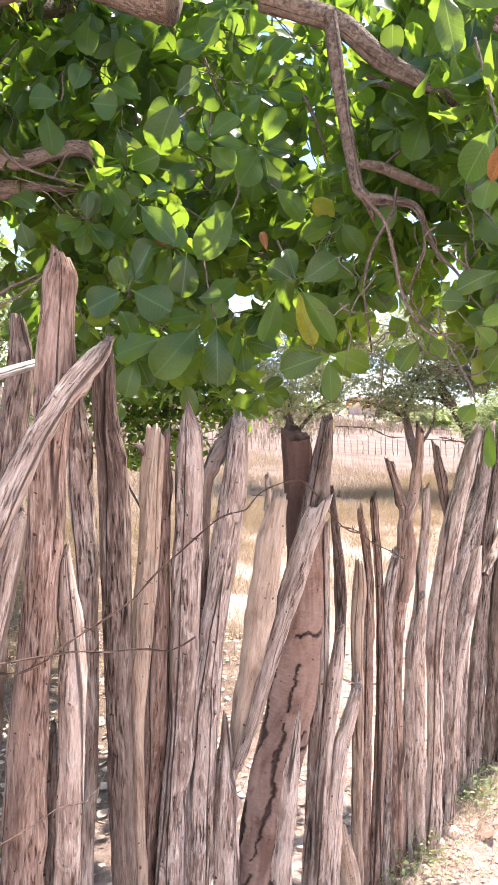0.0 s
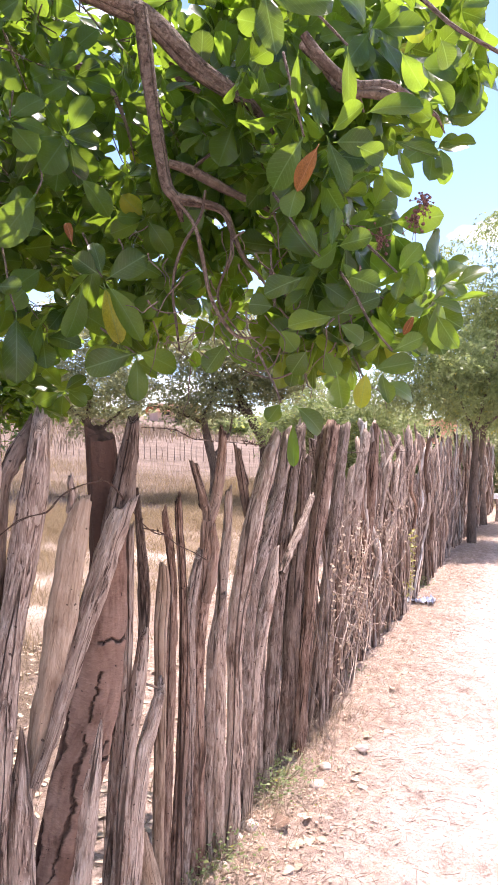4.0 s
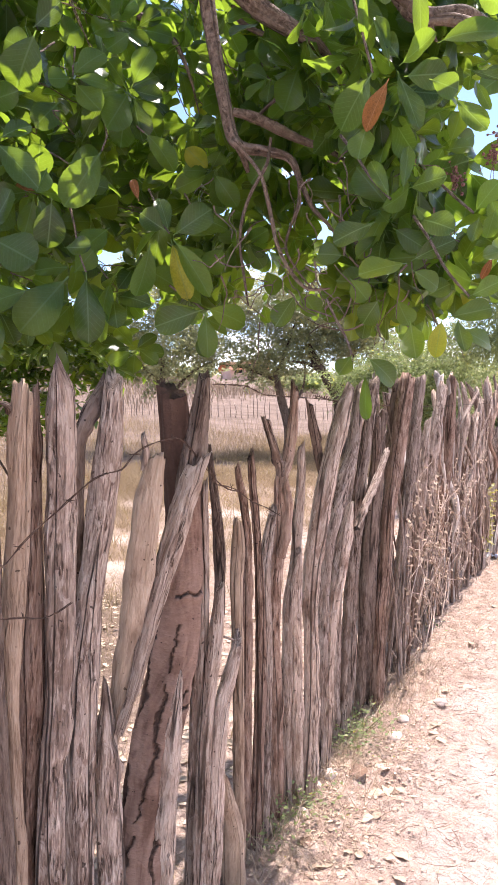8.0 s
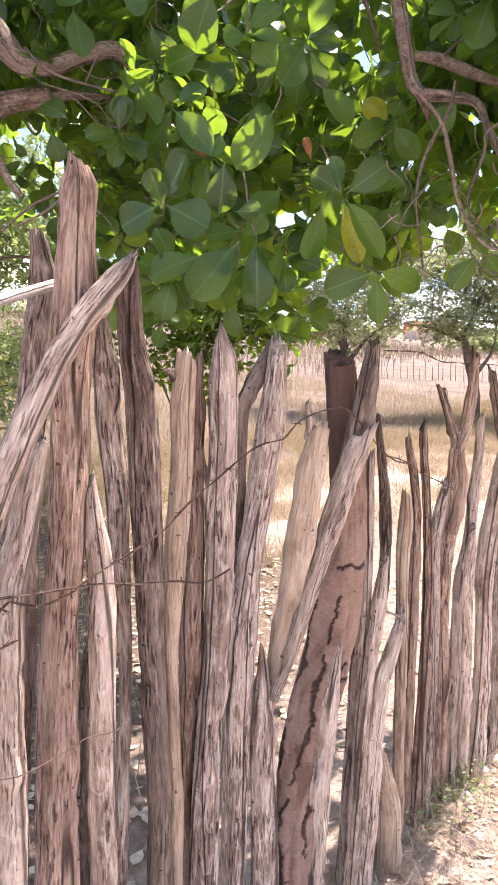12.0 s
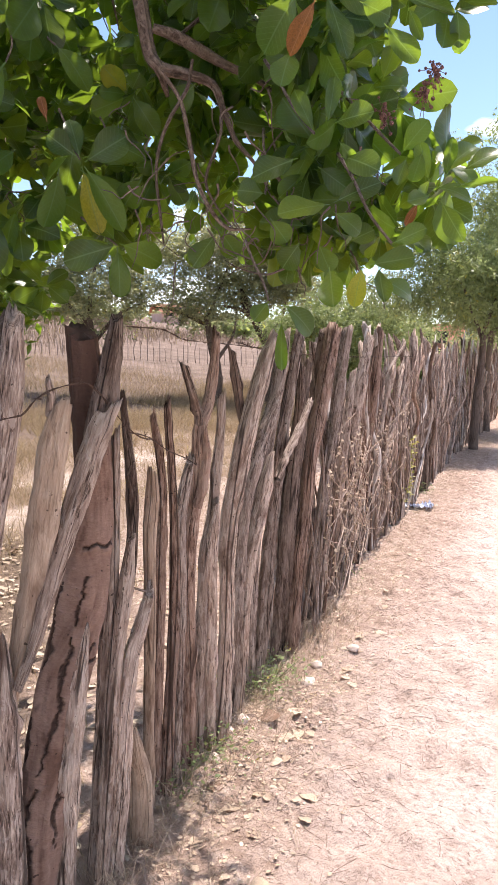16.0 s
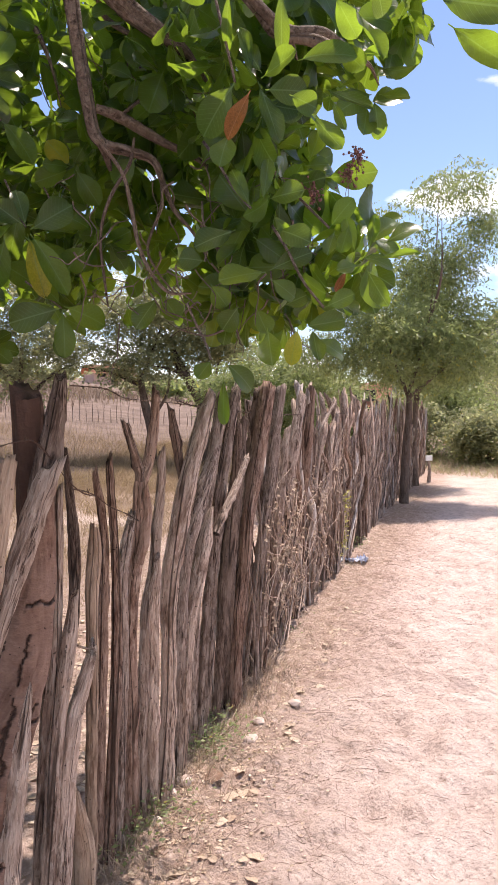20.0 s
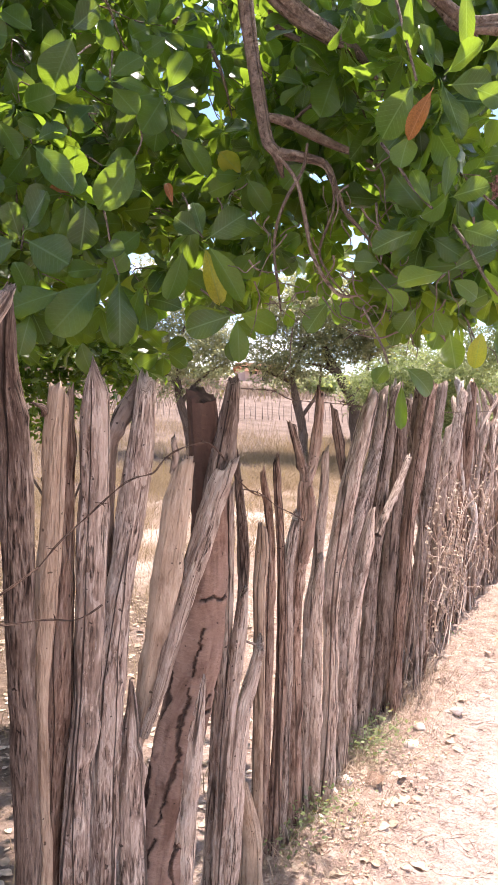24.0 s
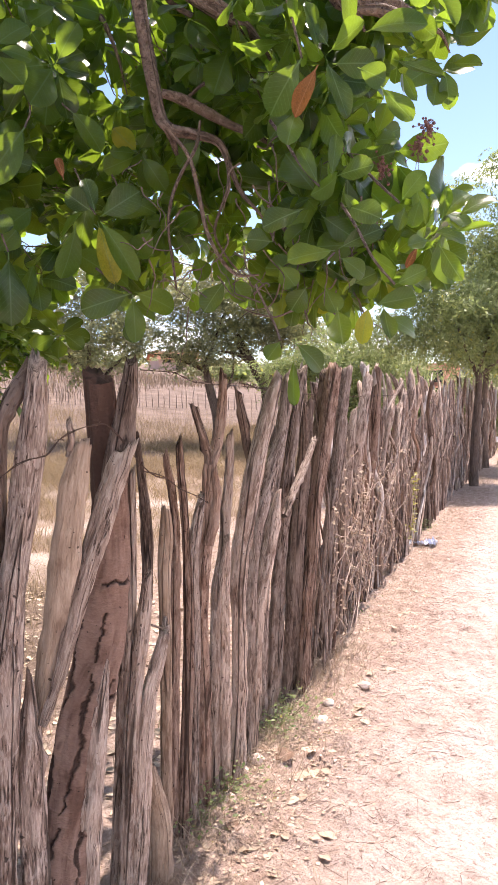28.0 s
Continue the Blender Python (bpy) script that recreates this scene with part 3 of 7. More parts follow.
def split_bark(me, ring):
    """Raised bark plates with jagged dark splits between them, and a darker area over the sawn top."""
    split, darken, moved = [], [], []
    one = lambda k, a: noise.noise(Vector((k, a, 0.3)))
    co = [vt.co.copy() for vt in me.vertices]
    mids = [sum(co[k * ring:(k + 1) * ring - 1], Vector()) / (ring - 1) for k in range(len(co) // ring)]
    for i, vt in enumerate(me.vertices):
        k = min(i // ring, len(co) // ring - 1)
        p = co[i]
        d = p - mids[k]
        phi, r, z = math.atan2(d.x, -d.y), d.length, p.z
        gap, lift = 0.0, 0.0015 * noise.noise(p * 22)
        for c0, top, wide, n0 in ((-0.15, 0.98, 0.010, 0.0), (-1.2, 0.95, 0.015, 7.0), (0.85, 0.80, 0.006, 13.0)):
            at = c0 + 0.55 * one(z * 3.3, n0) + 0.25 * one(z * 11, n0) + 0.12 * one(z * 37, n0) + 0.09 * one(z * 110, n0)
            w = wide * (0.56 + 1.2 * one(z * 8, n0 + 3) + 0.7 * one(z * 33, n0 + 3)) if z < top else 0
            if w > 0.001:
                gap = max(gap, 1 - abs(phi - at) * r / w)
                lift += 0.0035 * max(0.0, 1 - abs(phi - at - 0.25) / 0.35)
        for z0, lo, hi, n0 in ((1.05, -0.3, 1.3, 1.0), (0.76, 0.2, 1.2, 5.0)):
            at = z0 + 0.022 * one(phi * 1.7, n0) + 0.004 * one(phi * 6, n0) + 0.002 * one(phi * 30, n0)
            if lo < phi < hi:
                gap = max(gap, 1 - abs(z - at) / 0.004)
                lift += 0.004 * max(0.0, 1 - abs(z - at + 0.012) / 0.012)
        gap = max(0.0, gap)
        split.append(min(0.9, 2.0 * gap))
        # darker above a slanting edge near the top, reaching lower on one side
        darken.append(0.85 * min(1.0, max(0.0, (z - 1.38 - 0.2 * math.sin(phi) + 0.07 * noise.noise(p * 12) + 0.02 * noise.noise(p * 50)) / 0.035)))
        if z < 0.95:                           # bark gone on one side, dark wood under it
            darken[-1] = max(darken[-1], 0.8 * min(1.0, max(0.0, (0.9 * noise.noise(Vector((phi, z * 5, 2))) + 0.4 * noise.noise(Vector((phi * 4, z * 22, 5))) - 0.45 - phi - 6 * max(0.0, z - 0.5)) / 0.12)))
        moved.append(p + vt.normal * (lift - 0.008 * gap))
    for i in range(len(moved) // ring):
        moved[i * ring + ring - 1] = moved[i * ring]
        split[i * ring + ring - 1], darken[i * ring + ring - 1] = split[i * ring], darken[i * ring]
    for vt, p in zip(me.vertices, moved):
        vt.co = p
    for key, vals in (("split", split), ("darken", darken)):
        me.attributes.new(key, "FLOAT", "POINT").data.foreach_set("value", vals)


stake("pale", 0.07, (-0.578, -0.040, 0.0242), (-0.548, 0.838, 0.0242), (-0.544, 0.898, 0.0241), (-0.535, 1.004, 0.0239), (-0.523, 1.108, 0.0248), (-0.514, 1.203, 0.0246), (-0.497, 1.295, 0.0241), (-0.466, 1.386, 0.0236), (-0.428, 1.469, 0.0234), (-0.380, 1.563, 0.0222), (-0.334, 1.634, 0.0206), (-0.296, 1.680, 0.0203), (-0.245, 1.733, 0.0162), (-0.224, 1.762, 0.0072))
stake("pale", 0.03, (-0.426, -0.040, 0.0304), (-0.426, 0.757, 0.0304), (-0.426, 0.926, 0.0299), (-0.428, 1.026, 0.0295), (-0.428, 1.123, 0.0292), (-0.424, 1.227, 0.0278), (-0.405, 1.308, 0.0266), (-0.386, 1.399, 0.0227), (-0.365, 1.467, 0.0112))
stake("red", 0, (-0.313, -0.040, 0.0374), (-0.313, 0.685, 0.0374), (-0.313, 0.815, 0.0370), (-0.310, 0.976, 0.0354), (-0.306, 1.133, 0.0349), (-0.299, 1.286, 0.0335), (-0.294, 1.435, 0.0310), (-0.293, 1.581, 0.0306), (-0.285, 1.677, 0.0324), (-0.283, 1.771, 0.0312), (-0.280, 1.872, 0.0290), (-0.287, 1.915, 0.0109))
stake("dark", -0.16, (-0.311, -0.040, 0.0302), (-0.307, 0.607, 0.0302), (-0.304, 0.801, 0.0298), (-0.292, 1.148, 0.0279), (-0.276, 1.423, 0.0274), (-0.258, 1.606, 0.0271), (-0.244, 1.743, 0.0248), (-0.256, 1.819, 0.0144))
stake("grey", -0.05, (-0.121, -0.040, 0.0187), (-0.124, 0.573, 0.0187), (-0.125, 0.774, 0.0172), (-0.119, 0.955, 0.0145), (-0.132, 1.135, 0.0160), (-0.144, 1.252, 0.0198), (-0.152, 1.365, 0.0219), (-0.170, 1.475, 0.0248), (-0.182, 1.581, 0.0233), (-0.195, 1.684, 0.0088))
stake("pale", 0.03, (-0.214, -0.040, 0.0255), (-0.228, 0.665, 0.0255), (-0.235, 0.850, 0.0244), (-0.237, 1.016, 0.0240), (-0.243, 1.177, 0.0235), (-0.256, 1.283, 0.0200), (-0.269, 1.391, 0.0062))
stake("dark", -0.06, (-0.197, -0.040, 0.0193), (-0.204, 0.607, 0.0193), (-0.208, 0.803, 0.0166), (-0.211, 0.922, 0.0129), (-0.210, 1.037, 0.0058))
stake("dark", 0.01, (-0.050, -0.040, 0.0261), (-0.067, 0.575, 0.0261), (-0.075, 0.717, 0.0245), (-0.089, 0.845, 0.0252), (-0.099, 0.967, 0.0249), (-0.114, 1.087, 0.0256), (-0.126, 1.258, 0.0257), (-0.139, 1.422, 0.0279), (-0.150, 1.528, 0.0263), (-0.173, 1.631, 0.0236), (-0.182, 1.720, 0.0191), (-0.172, 1.772, 0.0052))
stake("tan", 0, (0.003, -0.040, 0.0173), (-0.016, 0.545, 0.0173), (-0.036, 0.846, 0.0155), (-0.045, 0.947, 0.0165), (-0.049, 1.068, 0.0181), (-0.045, 1.185, 0.0221), (-0.038, 1.299, 0.0226), (-0.035, 1.413, 0.0213), (-0.035, 1.513, 0.0222), (-0.028, 1.596, 0.0197))
stake("red", -0.03, (0.048, -0.040, 0.0240), (0.040, 0.501, 0.0240), (0.036, 0.652, 0.0230), (0.034, 0.784, 0.0215), (0.040, 0.912, 0.0233), (0.035, 1.040, 0.0255), (0.040, 1.163, 0.0215), (0.040, 1.285, 0.0188), (0.033, 1.464, 0.0154), (0.031, 1.591, 0.0098))
stake("grey", 0.02, (0.064, -0.040, 0.0295), (0.057, 0.519, 0.0295), (0.054, 0.600, 0.0293), (0.054, 0.731, 0.0282), (0.062, 0.856, 0.0287), (0.067, 0.981, 0.0285), (0.070, 1.105, 0.0302), (0.063, 1.264, 0.0303), (0.062, 1.382, 0.0306), (0.059, 1.510, 0.0297), (0.054, 1.601, 0.0252), (0.037, 1.653, 0.0070))
stake("grey", 0, (0.190, -0.040, 0.0315), (0.180, 0.447, 0.0315), (0.173, 0.605, 0.0310), (0.169, 0.745, 0.0314), (0.170, 0.880, 0.0337), (0.172, 1.012, 0.0320), (0.186, 1.139, 0.0284), (0.208, 1.265, 0.0296), (0.229, 1.390, 0.0296), (0.243, 1.515, 0.0290), (0.250, 1.627, 0.0197))
stake("dark", -0.05, (0.206, 1.113, 0.0124), (0.198, 1.260, 0.0136), (0.191, 1.390, 0.0141), (0.197, 1.497, 0.0169), (0.234, 1.556, 0.0205), (0.281, 1.619, 0.0145))
stake("grey", 0.03, (0.286, -0.040, 0.0343), (0.259, 0.422, 0.0343), (0.240, 0.590, 0.0315), (0.224, 0.736, 0.0262), (0.216, 0.848, 0.0204), (0.211, 0.950, 0.0054))
stake("tan", 0.02, (0.248, 0.765, 0.0121), (0.261, 0.802, 0.0177), (0.288, 0.905, 0.0287), (0.308, 0.982, 0.0338), (0.331, 1.114, 0.0346), (0.351, 1.233, 0.0346), (0.372, 1.338, 0.0330), (0.398, 1.427, 0.0220))
stake("pale", 0.06, (0.226, 0.820, 0.0096), (0.285, 0.917, 0.0148), (0.320, 1.002, 0.0188), (0.354, 1.090, 0.0224), (0.398, 1.177, 0.0260), (0.445, 1.266, 0.0292), (0.498, 1.365, 0.0315), (0.525, 1.410, 0.0250), ragged=0.05)
stake("dark", 0.035, (0.488, 1.270, 0.0150), (0.505, 1.320, 0.0230), (0.530, 1.385, 0.0295), (0.549, 1.450, 0.0306), (0.573, 1.546, 0.0282), (0.590, 1.643, 0.0142))
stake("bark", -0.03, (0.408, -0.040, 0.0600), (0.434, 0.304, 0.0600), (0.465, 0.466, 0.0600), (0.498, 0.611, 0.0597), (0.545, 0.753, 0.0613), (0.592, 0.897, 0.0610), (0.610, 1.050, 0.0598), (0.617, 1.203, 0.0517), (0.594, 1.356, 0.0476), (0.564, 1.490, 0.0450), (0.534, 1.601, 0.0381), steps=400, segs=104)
stake("pale", 0.02, (0.496, -0.040, 0.0331), (0.490, 0.301, 0.0331), (0.486, 0.399, 0.0328), (0.488, 0.556, 0.0316), (0.508, 0.703, 0.0289), (0.545, 0.853, 0.0091))
stake("dark", -0.04, (0.840, -0.040, 0.0239), (0.835, 0.202, 0.0239), (0.826, 0.404, 0.0228), (0.813, 0.587, 0.0218), (0.821, 0.744, 0.0190), (0.850, 0.877, 0.0183), (0.858, 1.018, 0.0176), (0.834, 1.181, 0.0166), (0.792, 1.325, 0.0128), (0.755, 1.446, 0.0076))
stake("pale", 0, (0.680, -0.040, 0.0222), (0.680, 0.294, 0.0222), (0.680, 0.529, 0.0205), (0.679, 0.729, 0.0220), (0.684, 0.893, 0.0220), (0.683, 1.074, 0.0194), (0.666, 1.345, 0.0117))
stake("pale", 0.04, (0.652, -0.040, 0.0201), (0.657, 0.319, 0.0201), (0.660, 0.416, 0.0192), (0.659, 0.613, 0.0191), (0.676, 0.771, 0.0200), (0.698, 0.929, 0.0201), (0.716, 1.050, 0.0101))
stake("pale", 0.04, (0.727, -0.040, 0.0310), (0.727, 0.282, 0.0310), (0.728, 0.418, 0.0293), (0.728, 0.553, 0.0274), (0.749, 0.680, 0.0237), (0.798, 0.766, 0.0203), (0.845, 0.860, 0.0138))
stake("tan", 0.04, (0.888, -0.040, 0.0333), (0.870, 0.209, 0.0333), (0.816, 0.359, 0.0223), (0.786, 0.460, 0.0068))
stake("tan", 0, (0.998, -0.040, 0.0193), (0.988, 0.135, 0.0193), (0.975, 0.255, 0.0192), (0.956, 0.451, 0.0190), (0.937, 0.642, 0.0188), (0.914, 0.831, 0.0186), (0.892, 1.016, 0.0203), (0.895, 1.123, 0.0202), (0.885, 1.203, 0.0129))
stake("red", -0.03, (1.119, -0.040, 0.0194), (1.113, 0.061, 0.0194), (1.073, 0.396, 0.0180), (1.057, 0.596, 0.0178), (1.041, 0.793, 0.0187), (1.029, 0.966, 0.0166), (1.017, 1.119, 0.0145), (0.976, 1.255, 0.0133), (0.920, 1.372, 0.0101))
stake("red", 0, (1.137, -0.040, 0.0203), (1.132, 0.061, 0.0203), (1.122, 0.185, 0.0202), (1.109, 0.388, 0.0201), (1.105, 0.586, 0.0200), (1.088, 0.785, 0.0178), (1.058, 0.983, 0.0147), (1.028, 1.121, 0.0136), (0.986, 1.274, 0.0133), (0.949, 1.408, 0.0121))
stake("grey", 0, (1.196, -0.040, 0.0165), (1.191, 0.112, 0.0165), (1.177, 0.321, 0.0154), (1.163, 0.526, 0.0163), (1.136, 0.733, 0.0182), (1.108, 0.877, 0.0220), (1.094, 1.015, 0.0218), (1.110, 1.108, 0.0196), (1.138, 1.209, 0.0118))
stake("red", -0.01, (1.320, -0.040, 0.0281), (1.313, 0.071, 0.0281), (1.278, 0.318, 0.0267), (1.258, 0.532, 0.0243), (1.215, 0.749, 0.0250), (1.200, 0.914, 0.0247), (1.213, 1.032, 0.0267), (1.220, 1.131, 0.0279), (1.216, 1.221, 0.0227), (1.220, 1.311, 0.0222), (1.268, 1.378, 0.0194), (1.294, 1.489, 0.0178), (1.297, 1.631, 0.0148))
stake("dark", -0.01, (1.209, 1.322, 0.0144), (1.190, 1.366, 0.0150), (1.129, 1.443, 0.0145), (1.070, 1.517, 0.0114))
stake("red", 0.02, (1.176, 1.041, 0.0158), (1.207, 1.135, 0.0181), (1.219, 1.213, 0.0154), (1.192, 1.293, 0.0111))
stake("pale", -0.01, (1.424, -0.040, 0.0191), (1.395, 0.162, 0.0189), (1.369, 0.388, 0.0187), (1.348, 0.608, 0.0207), (1.332, 0.823, 0.0205), (1.356, 0.923, 0.0182), (1.380, 1.024, 0.0184), (1.383, 1.151, 0.0195), (1.392, 1.277, 0.0164), (1.377, 1.412, 0.0141))
stake("pale", 0.01, (1.474, -0.040, 0.0250), (1.470, 0.012, 0.0250), (1.453, 0.141, 0.0248), (1.408, 0.378, 0.0244), (1.386, 0.600, 0.0219), (1.349, 0.822, 0.0216), (1.352, 0.947, 0.0193), (1.359, 1.030, 0.0097))
stake("pale", 0.03, (1.528, -0.040, 0.0289), (1.527, 0.033, 0.0289), (1.522, 0.308, 0.0298), (1.494, 0.543, 0.0305), (1.452, 0.797, 0.0299), (1.456, 0.926, 0.0339), (1.483, 1.050, 0.0361), (1.517, 1.175, 0.0352), (1.569, 1.301, 0.0344), (1.627, 1.408, 0.0337), (1.704, 1.541, 0.0308), (1.784, 1.639, 0.0200))
stake("dark", -0.02, (1.632, 1.284, 0.0134), (1.584, 1.366, 0.0175), (1.520, 1.479, 0.0181), (1.462, 1.571, 0.0115))
stake("grey", 0, (1.749, -0.040, 0.0287), (1.746, 0.038, 0.0287), (1.732, 0.215, 0.0297), (1.693, 0.471, 0.0292), (1.683, 0.663, 0.0255), (1.676, 0.829, 0.0242), (1.696, 0.988, 0.0264), (1.745, 1.098, 0.0286), (1.825, 1.231, 0.0313), (1.944, 1.393, 0.0243), (1.999, 1.604, 0.0162))
stake("pale", 0.03, (1.721, -0.040, 0.0212), (1.721, 0.126, 0.0212), (1.722, 0.247, 0.0212), (1.700, 0.471, 0.0210), (1.707, 0.635, 0.0232), (1.734, 0.793, 0.0267), (1.785, 0.901, 0.0281), (1.814, 1.016, 0.0296), (1.864, 1.144, 0.0107))
stake("grey", -0.01, (2.040, -0.040, 0.0326), (2.042, 0.028, 0.0326), (2.056, 0.263, 0.0353), (2.048, 0.530, 0.0337), (2.051, 0.740, 0.0284), (2.064, 0.973, 0.0284), (2.083, 1.179, 0.0258), (2.144, 1.383, 0.0260), (2.227, 1.674, 0.0199))
stake("grey", 0.05, (1.894, 1.032, 0.0138), (2.003, 1.124, 0.0175), (2.153, 1.224, 0.0171), (2.295, 1.342, 0.0128))
stake("dark", -0.02, (2.291, -0.040, 0.0251), (2.295, 0.006, 0.0251), (2.315, 0.136, 0.0253), (2.311, 0.395, 0.0266), (2.320, 0.676, 0.0307), (2.339, 0.954, 0.0307), (2.358, 1.233, 0.0280), (2.328, 1.518, 0.0180))
stake("red", 0.02, (2.466, -0.040, 0.0379), (2.463, 0.082, 0.0379), (2.453, 0.323, 0.0348), (2.454, 0.558, 0.0317), (2.487, 0.785, 0.0304), (2.488, 1.018, 0.0317), (2.569, 1.215, 0.0350), (2.659, 1.418, 0.0402), (2.765, 1.691, 0.0397))
stake("grey", 0, (2.995, -0.040, 0.0332), (2.991, 0.079, 0.0332), (2.972, 0.353, 0.0329), (3.029, 0.608, 0.0315), (3.086, 0.867, 0.0318), (3.165, 1.129, 0.0339), (3.226, 1.400, 0.0394), (3.316, 1.712, 0.0348))
stake("pale", 0.03, (3.426, -0.040, 0.0328), (3.433, 0.152, 0.0328), (3.455, 0.443, 0.0310), (3.405, 0.746, 0.0324), (3.403, 1.035, 0.0322), (3.439, 1.285, 0.0287), (3.530, 1.463, 0.0182))
stake("dark", -0.03, (2.485, -0.040, 0.0251), (2.429, 0.416, 0.0245), (2.475, 0.668, 0.0259), (2.612, 0.879, 0.0283), (2.696, 1.143, 0.0304), (2.729, 1.386, 0.0337), (2.763, 1.678, 0.0262))
stake("grey", 0, (4.090, -0.040, 0.0374), (4.086, 0.042, 0.0374), (4.058, 0.343, 0.0371), (4.019, 0.681, 0.0367), (4.004, 1.051, 0.0404), (4.054, 1.373, 0.0404), (4.235, 1.702, 0.0289))
stake("red", -0.02, (4.577, -0.040, 0.0407), (4.573, 0.045, 0.0407), (4.526, 0.554, 0.0401), (4.563, 0.909, 0.0402), (4.585, 1.311, 0.0446), (4.618, 1.749, 0.0313))
stake("dark", -0.04, (2.487, -0.040, 0.0419), (2.429, 0.420, 0.0412), (2.389, 0.714, 0.0406), (2.395, 0.995, 0.0404), (2.438, 1.273, 0.0349), (2.476, 1.512, 0.0233))
stake("grey", -0.05, (2.038, -0.040, 0.0349), (1.978, 0.334, 0.0342), (1.949, 0.674, 0.0313), (1.962, 0.899, 0.0312), (1.996, 1.097, 0.0312), (2.046, 1.297, 0.0315), (2.105, 1.475, 0.0293), (2.133, 1.658, 0.0189))

# broken side stubs
stake("pale", 0.08, (-0.506, 1.070, 0.0114), (-0.528, 1.117, 0.0166), (-0.537, 1.164, 0.0188), (-0.542, 1.201, 0.0123), ragged=0.012, steps=12, segs=12, stub=True)
stake("pale", 0.08, (-0.541, 1.113, 0.0060), (-0.572, 1.148, 0.0059), (-0.600, 1.181, 0.0037), ragged=0.012, steps=12, segs=12, stub=True)
stake("pale", 0.03, (-0.280, 1.730, 0.0078), (-0.267, 1.759, 0.0081), (-0.263, 1.780, 0.0046), ragged=0.012, steps=12, segs=12, stub=True)
stake("pale", 0.09, (-0.313, 1.649, 0.0098), (-0.298, 1.678, 0.0090), (-0.283, 1.705, 0.0041), ragged=0.012, steps=12, segs=12, stub=True)
stake("grey", 0.05, (0.070, 1.032, 0.0145), (0.088, 1.070, 0.0123), (0.103, 1.101, 0.0067), ragged=0.012, steps=12, segs=12, stub=True)
stake("grey", 0.03, (0.390, 1.411, 0.0117), (0.371, 1.459, 0.0097), (0.356, 1.495, 0.0076), ragged=0.012, steps=12, segs=12, stub=True)
stake("dark", 0.02, (-0.048, 1.557, 0.0070), (-0.069, 1.571, 0.0066), (-0.093, 1.577, 0.0026), ragged=0.012, steps=12, segs=12, stub=True)
stake("grey", 0.05, (0.241, 0.541, 0.0143), (0.267, 0.572, 0.0149), (0.280, 0.606, 0.0077), ragged=0.012, steps=12, segs=12, stub=True)
stake("grey", 0.05, (0.748, 0.897, 0.0033), (0.808, 0.868, 0.0036), (0.862, 0.843, 0.0024), ragged=0.012, steps=12, segs=12, stub=True)
stake("pale", 0.02, (0.673, 1.030, 0.0079), (0.658, 0.968, 0.0110), (0.642, 0.915, 0.0062), ragged=0.012, steps=12, segs=12, stub=True)
# the long run beyond, closely set
rng = random.Random(11)
u = 2.35
while u < 19.5:
    lean = rng.gauss(0.40, 0.42) if rng.random() > 0.15 else rng.gauss(-0.4, 0.25)
    if u < 3.4:
        lean = abs(rng.gauss(0.18, 0.08))
    top = rng.uniform(1.45, 1.74) if rng.random() < 0.7 else rng.uniform(0.85, 1.45)
    top *= 1 + 0.08 * min(1.0, max(0.0, (u - 3) / 9))
    if u < 2.6:
        top = min(top, 1.45)
    v = rng.uniform(-0.12, 0.08) if u > 3.3 else rng.uniform(-0.12, -0.06)
    r = rng.choice((rng.uniform(0.012, 0.018), rng.uniform(0.018, 0.026), rng.uniform(0.024, 0.036)))
    near = u < 7
    if rng.random() < 0.10 and u > 3.6:
        v, lean, r = 0.09, rng.gauss(0.3, 0.2), rng.uniform(0.012, 0.02)
    tilt = rng.gauss(0.03, 0.04)
    kink = 0.085 if u > 3.4 else 0.04
    bends = [(u + lean * f + rng.gauss(0, kink), top * f + rng.gauss(0, 0.03), tilt * f + rng.gauss(0, 0.35 * kink)) for f in (0.2, 0.4, 0.6, 0.8, 1.0)]
    far_stake(rng.choice(["pale", "pale", "grey", "grey", "red", "dark", "silver", "pale", "pale"]), v, r, r * rng.uniform(0.5, 0.95),
              (u, -0.04), *bends, ragged=rng.uniform(0.02, 0.10), steps=26 if near else 13, segs=16 if near else 9)
    if rng.random() < 0.2:                     # a side branch left on
        k = rng.choice((1, 2, 3))
        bu, bz, bv = bends[k]
        side = rng.choice((-1, 1)) * rng.uniform(0.05, 0.13)
        far_stake("grey", v, r * 0.55, r * 0.3, (bu, bz, bv), (bu + 0.1, bz + 0.10, bv + side * 0.6), (bu + 0.16, bz + rng.uniform(0.18, 0.34), bv + side), ragged=0.03, steps=10, segs=8)
    u += rng.uniform(0.035, 0.075) if 3.0 < u < 9 else rng.uniform(0.05, 0.09) if u >= 9 else rng.uniform(0.10, 0.17)
far_stake("dark", 0.08, 0.06, 0.055, (7.33, -0.04), (7.33, 0.4), (7.34, 0.86), ragged=0.01, steps=14, segs=14)
